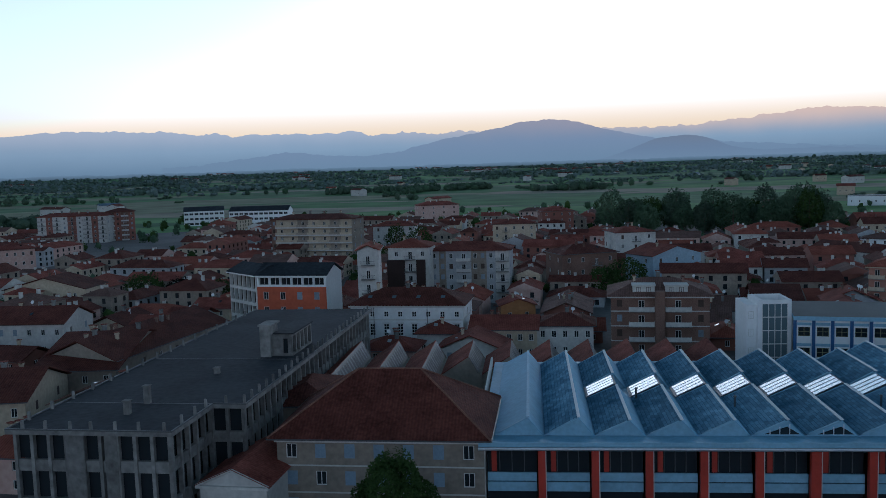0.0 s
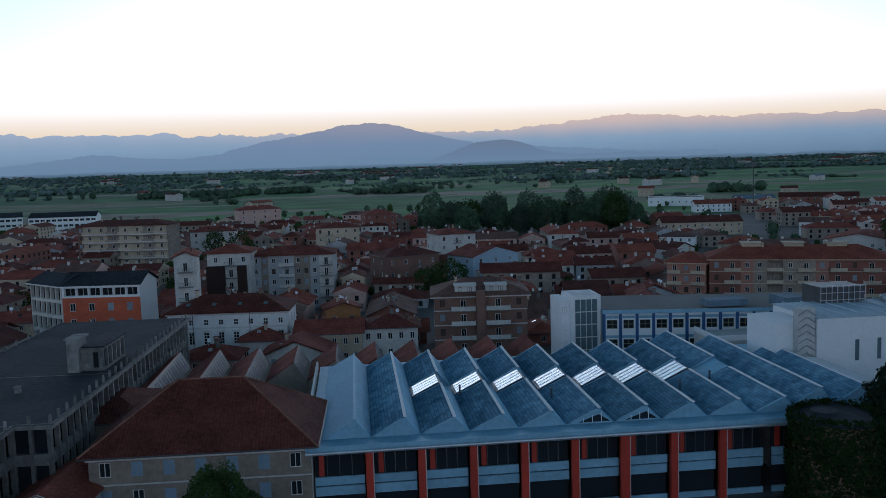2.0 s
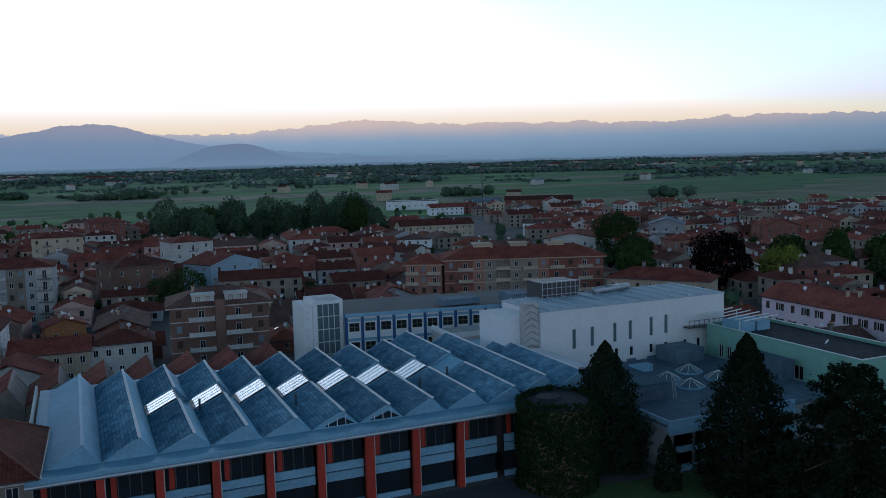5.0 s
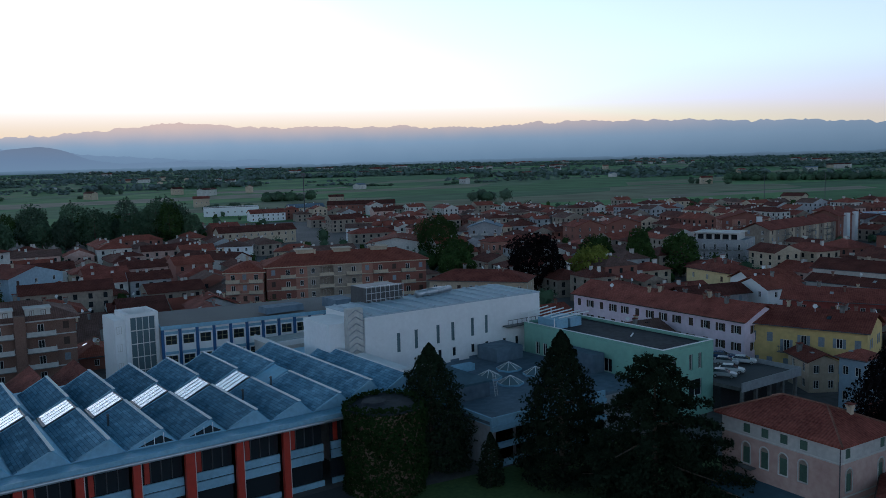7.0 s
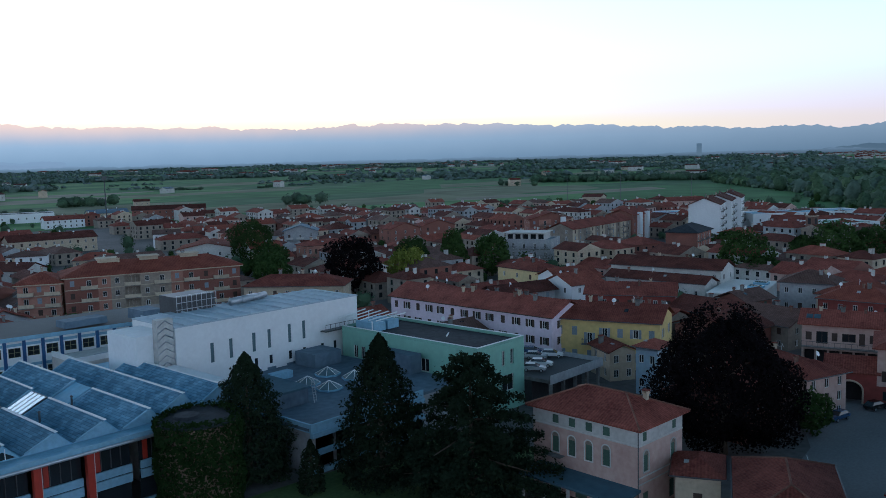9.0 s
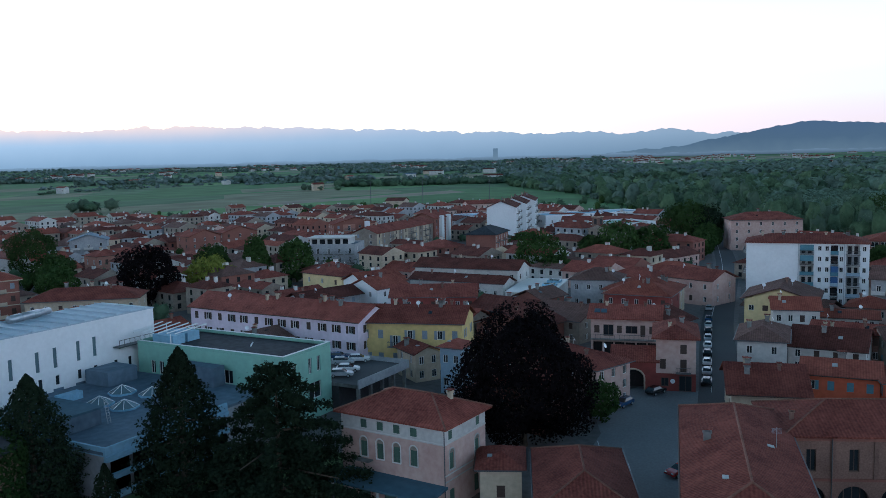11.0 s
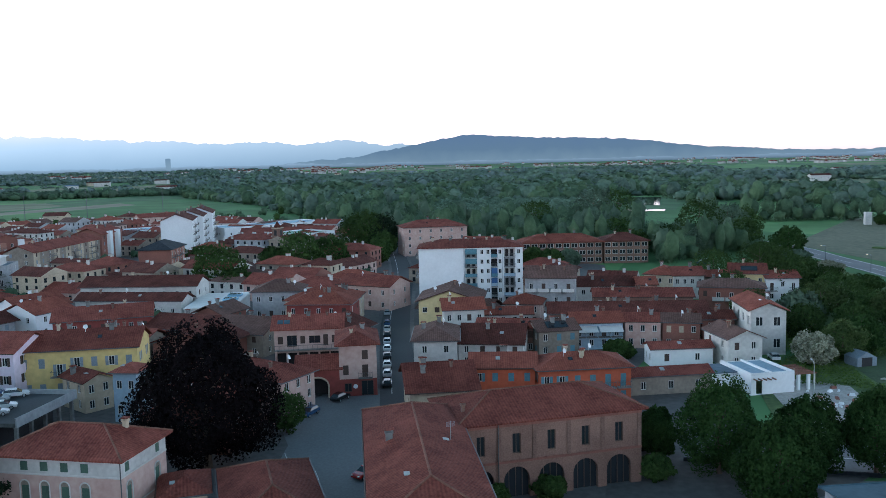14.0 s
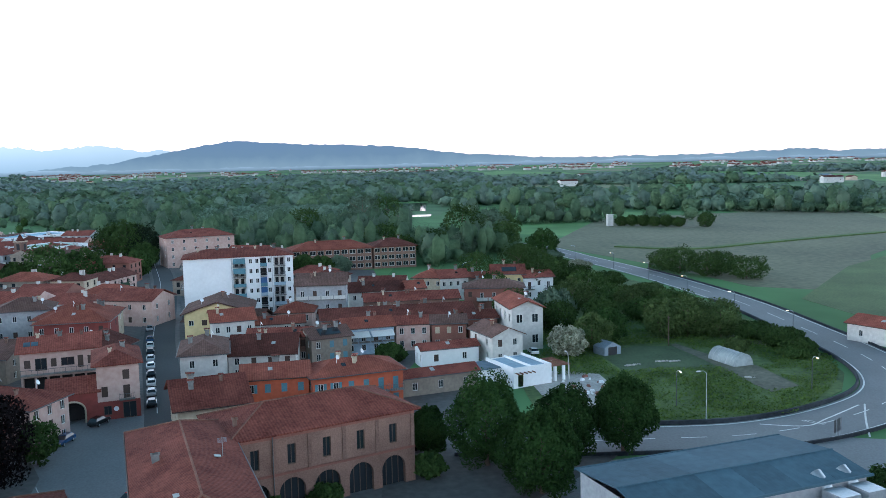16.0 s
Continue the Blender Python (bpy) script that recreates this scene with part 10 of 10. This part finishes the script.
def greenhouse():
    root = thing("greenhouse", "plastic tunnel greenhouse with a worn white cover", "greenhouse", pose(169.2, -83.4, 0, 0, 0, -169))
    bm = bmesh.new()
    n, L, r = 12, 8.6, 2.3
    rows = []
    for i in range(7):
        x = L * i / 6
        rows.append([bm.verts.new((x, -r * math.cos(math.pi * k / n), 1.15 * r * math.sin(math.pi * k / n))) for k in range(n + 1)])
    for a, b in zip(rows, rows[1:]):
        for k in range(n):
            bm.faces.new((a[k], b[k], b[k + 1], a[k + 1]))
    bm.faces.new(rows[0]), bm.faces.new(rows[-1][::-1])
    part("cover", bm, PLASTIC, root, "cloudy white plastic cover", True)
    for i in range(7):
        bm = bmesh.new()
        x = L * i / 6
        for k in range(n):
            a, b = math.pi * k / n, math.pi * (k + 1) / n
            tube(bm, (x, -2.34 * math.cos(a), 2.69 * math.sin(a)), (x, -2.34 * math.cos(b), 2.69 * math.sin(b)), 0.04, n=4)
        part("hoop", bm, GALV, root)
    shed = thing("garden_shed", "small dark round-topped garden shed", "shed", pose(175.8, -60.5, 0, 0, 0, -70))
    bm = bmesh.new()
    a = [bm.verts.new((x, y, z)) for x, y, z in ((0, 0, 0), (4.5, 0, 0), (4.5, 0, 1.8), (2.25, 0, 3.0), (0, 0, 1.8))]
    b = [bm.verts.new((v.co.x, 4, v.co.z)) for v in a]
    bm.faces.new(a), bm.faces.new(b[::-1])
    for i in range(5):
        j = (i + 1) % 5
        bm.faces.new((a[j], a[i], b[i], b[j]))
    part("body", bm, SHUT_GREY, shed)
    bm = bmesh.new()
    box(bm, 1.0, 3.4, -0.06, -0.003, 0.05, 1.9)
    part("door", bm, DARK, shed)
    # shell of a white house under construction
    site = thing("unfinished_house", "white unfinished house with a flat roof and timber porch", "house", pose(152.5, -30.5, 0, 0, 0, -72))
    bm = bmesh.new()
    facade(bm, (5, 0, 0), (13.5, 0, 0), -0.2, 3.6, [(1.0, 2.2, 0.2, 2.6)]), facade(bm, (13.5, 0, 0), (13.5, 11, 0), -0.2, 3.6, [(1, 2.6, 0.2, 2.6), (4, 6, 0.2, 2.6), (7.5, 9, 0.2, 2.6)])
    facade(bm, (13.5, 11, 0), (5, 11, 0), -0.2, 3.6, []), facade(bm, (5, 11, 0), (5, 0, 0), -0.2, 3.6, [(2, 3.4, 1, 2.4)])
    facade(bm, (0, 5, 0), (4.99, 5, 0), -0.2, 3.1, []), facade(bm, (0, 11, 0), (0, 5, 0), -0.2, 3.1, [])
    part("wall", bm, WHITE, site)
    bm = bmesh.new()
    slab(bm, [(5.3, 0.3, 3.5), (13.2, 0.3, 3.5), (13.2, 10.7, 3.5), (5.3, 10.7, 3.5)], 0.2)
    part("roof", bm, BLUEWALL, site, "pale blue roof insulation")
    bm = bmesh.new()
    slab(bm, [(-0.3, 4.7, 3.3), (4.98, 4.7, 3.3), (4.98, 11.2, 3.3), (-0.3, 11.2, 3.3)], 0.2)
    part("side_roof", bm, FELT, site, "grey felt roof of the side room")
    for a, b, c, d in ((5, 13.5, 0, 0.3), (5, 5.3, 0.3, 11), (13.2, 13.5, 0.3, 11), (9, 9.3, 0.3, 10.7)):
        bm = bmesh.new()
        box(bm, a, b, c, d, 3.603, 4.0)
        part("parapet", bm, WHITE, site)
    for x in (14.6, 16.6):
        bm = bmesh.new()
        box(bm, x, x + 0.5, 0.6, 1.1, -0.1, 3.09)
        part("porch_pillar", bm, WHITE, site)
    for k in range(5):
        bm = bmesh.new()
        box(bm, 5.4 + 0.9 * k, 5.55 + 0.9 * k, -1.3, -0.01, 2.9, 3.1)
        part("eaves_rafter", bm, RIDGE, site)
    for k in range(8):
        bm = bmesh.new()
        box(bm, 13.6, 18.2, 0.4 + 0.9 * k, 0.55 + 0.9 * k, 3.1, 3.3)
        part("rafter", bm, RIDGE, site)
    for y in (0.5, 6.8):
        bm = bmesh.new()
        box(bm, 17.8, 18.0, y, y + 0.2, -0.1, 3.09)
        part("porch_post", bm, OFFWHITE, site)
    rnd = random.Random(9)
    for k in range(26):
        bm = bmesh.new()
        s = rnd.uniform(0.25, 0.7)
        box(bm, -s, s, -s * 0.6, s * 0.6, 0, s * 0.8, 0, s * 0.2)
        ob = part("rubble_block", bm, WHITE if k % 3 else BRICK_RED)
        ob.matrix_world = pose(rnd.uniform(146, 160), rnd.uniform(-53, -44), 0.12, 0, 0, rnd.uniform(0, 180))
        tagged(ob, "pale block of building rubble on the gravel", "rubble", "rubble heap")


greenhouse()


def street_lamp(x, y, ang, h=8.0, lit=False):
    root = thing("street_lamp", "tall grey street lamp with a curved arm", "street lamp", pose(x, y, 0.05, 0, 0, ang), "street lamps")
    bm = bmesh.new()
    tube(bm, (0, 0, 0), (0, 0, h), 0.09, 0.06, n=7)
    part("pole", bm, STEEL if lit else GALV, root)
    bm = bmesh.new()
    tube(bm, (0, 0, h), (0.5, 0, h + 0.45), 0.05, n=6), tube(bm, (0.5, 0, h + 0.45), (1.4, 0, h + 0.5), 0.05, n=6)
    part("arm", bm, GALV, root)
    bm = bmesh.new()
    box(bm, 1.2, 1.9, -0.14, 0.14, h + 0.42, h + 0.56, 0, 0.03)
    part("lamp_head", bm, GALV, root)
    bm = bmesh.new()
    box(bm, 1.28, 1.84, -0.12, 0.12, h + 0.34, h + 0.417, 0)
    part("lens", bm, LAMPGLASS if lit else SKYLIGHT, root)


for k, (x, y, a, lit) in enumerate(((126.9, -61, 100, False), (136, -110, 60, False), (216, -111, 90, True), (249, -112, 90, True), (286, -114, 90, True), (352, -107, 90, True), (185, -110, 90, True), (137, -60.3, 180, True), (141, -88, 180, True), (320, -113, 90, True), (144, -43, 0, False))):
    street_lamp(x, y, a, 6.0 if lit else 8.2, lit)


def far_marks():
    root = thing("floodlight_mast", "slim lattice floodlight mast beside the sports ground", "mast", pose(290, 590, 0))
    bm = bmesh.new()
    tube(bm, (0, 0, 0), (0, 0, 33.5), 0.5, 0.3, n=6)
    part("mast", bm, STEEL, root)
    bm = bmesh.new()
    box(bm, -1.6, 1.6, -0.4, 0.4, 33.5, 36)
    part("lamp_rack", bm, STEEL, root)
    for az, d, h in ((59.7, 700, 34), (56.2, 720, 30), (64.2, 690, 32)):
        x, y = polar(az, d)
        root = thing("floodlight_mast", "slim floodlight mast among the trees", "mast", pose(x, y, 0))
        bm = bmesh.new()
        tube(bm, (0, 0, 0), (0, 0, h * 0.8), 0.28, 0.16, n=6)
        part("mast", bm, STEEL, root)
    x, y = polar(64.6, 4300)
    root = thing("skyscraper", "lone distant skyscraper on the horizon", "skyscraper", pose(x, y, 15))
    bm = bmesh.new()
    box(bm, -9, 9, -9, 9, 0, 72)
    # The tower glows in the hills' haze colour, painted instead of lit.
    part("tower", bm, HAZE_HILL, root)
    root = thing("silo", "pale square concrete silo in the fields", "silo", pose(533, -185, 0))
    bm = bmesh.new()
    box(bm, -1.8, 1.8, -1.8, 1.8, -0.2, 7.2), box(bm, -1.95, 1.95, -1.95, 1.95, 7.203, 7.5)
    part("shaft", bm, OFFWHITE, root)
    for k, (x, y, L, a, m) in enumerate(((440, 250, 60, -40, METAL_FLAT), (470, 190, 70, -40, METAL_FLAT), (420, 130, 26, -30, GREEN), (250, 700, 46, -20, SLATE))):
        house("industrial_hall", "long low industrial hall with a pale flat roof", x, y, a, L, 24, 7, roof="flat", wall=WHITE, floors=1, cols=8, side=2, leaf=None, chimneys=0, flat_mat=m, group="")


def bell_tower():
    root = thing("bell_tower", "slim brick bell tower with a small pointed roof", "tower", pose(390, 131, 0, 0, 0, -14))
    bm = bmesh.new()
    box(bm, -1.9, 1.9, -1.9, 1.9, -0.2, 13)
    part("shaft", bm, BRICK, root)
    bm = bmesh.new()
    box(bm, -2.15, 2.15, -2.15, 2.15, 13.003, 13.4)
    part("cornice", bm, CREAM, root)
    for a in range(4):
        # Near-black plate paints the opening's shade; the shaft behind is solid.
        bm = bmesh.new()
        box(bm, -0.7, 0.7, -1.96, -1.903, 9.6, 12.2)
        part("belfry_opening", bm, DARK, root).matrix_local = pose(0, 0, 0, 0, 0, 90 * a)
    bm = bmesh.new()
    tube(bm, (0, 0, 13.403), (0, 0, 16.5), 2.3, 0.05, n=4)
    part("roof", bm, TILE_DARK, root)


bell_tower()
far_marks()


def far_villages():
    """Pale specks of villages on the far plain and the hills' foot."""
    rnd = random.Random(77)
    bm = bmesh.new()
    for k in range(120):
        az, r = rnd.choice((rnd.uniform(-36, 70), rnd.uniform(72, 128), rnd.uniform(72, 128))), rnd.uniform(2600, 4600)
        if az > 72:
            r = rnd.uniform(2900, 4740)
        for i in range(rnd.randrange(4, 14)):
            x, y = polar(az + rnd.gauss(0, 0.45), r + rnd.uniform(-60, 60))
            d = math.hypot(x, y)
            s, z = rnd.uniform(4, 11), ground_height(d)
            h = rnd.uniform(5, 9)
            box(bm, x - s, x + s, y - s * 0.6, y + s * 0.6, z - 1, z + h, 0)
            a = [bm.verts.new((x + p, y + q, z + h + 0.01)) for p, q in ((-s - 1, -s * 0.6 - 1), (s + 1, -s * 0.6 - 1), (s + 1, s * 0.6 + 1), (-s - 1, s * 0.6 + 1))]
            t0, t1 = bm.verts.new((x - s - 1, y, z + h + 3)), bm.verts.new((x + s + 1, y, z + h + 3))
            for f in ((a[0], a[1], t1, t0), (a[2], a[3], t0, t1), (a[1], a[2], t1), (a[3], a[0], t0)):
                bm.faces.new(f).material_index = 1
    tagged(part("far_villages", bm, [OFFWHITE, TILE]), "pale houses of distant villages before the hills", "villages", kind="stuff")


far_villages()


def road_sign():
    root = thing("road_sign", "dark back of a two-panel direction sign on posts", "sign", pose(116.1, -77.1, 0.06, 0, 0, 35))
    for y in (-0.7, 0.7):
        bm = bmesh.new()
        tube(bm, (0, y, 0), (0, y, 2.9), 0.05, n=6)
        part("post", bm, GALV, root)
        bm = bmesh.new()
        box(bm, 0.06, 0.1, y - 0.62, y + 0.62, 0.9, 2.9)
        part("panel", bm, STEEL, root)


road_sign()


def truck():
    root = thing("truck", "blue box truck parked beside the bypass", "truck", pose(441, -94, 0.05, 0, 0, -35))
    bm = bmesh.new()
    box(bm, -4.5, 1.8, -1.2, 1.2, 0.9, 3.6)
    part("cargo_box", bm, BLUE, root)
    bm = bmesh.new()
    box(bm, 2.0, 4.0, -1.15, 1.15, 0.6, 2.7, 0, 0.12)
    part("cab", bm, BLUE, root)
    bm = bmesh.new()
    box(bm, 3.93, 3.98, -0.95, 0.95, 1.7, 2.4)
    part("windscreen", bm, PANE, root)
    bm = bmesh.new()
    box(bm, -4.4, 3.9, -0.5, 0.5, 0.55, 0.897)
    part("chassis", bm, STEEL, root)
    for x in (-3.0, 2.9):
        for y in (-1.1, 0.8):
            bm = bmesh.new()
            tube(bm, (x, y, 0.48), (x, y + 0.3, 0.48), 0.48, n=14)
            part("wheel", bm, TYRE, root)


truck()
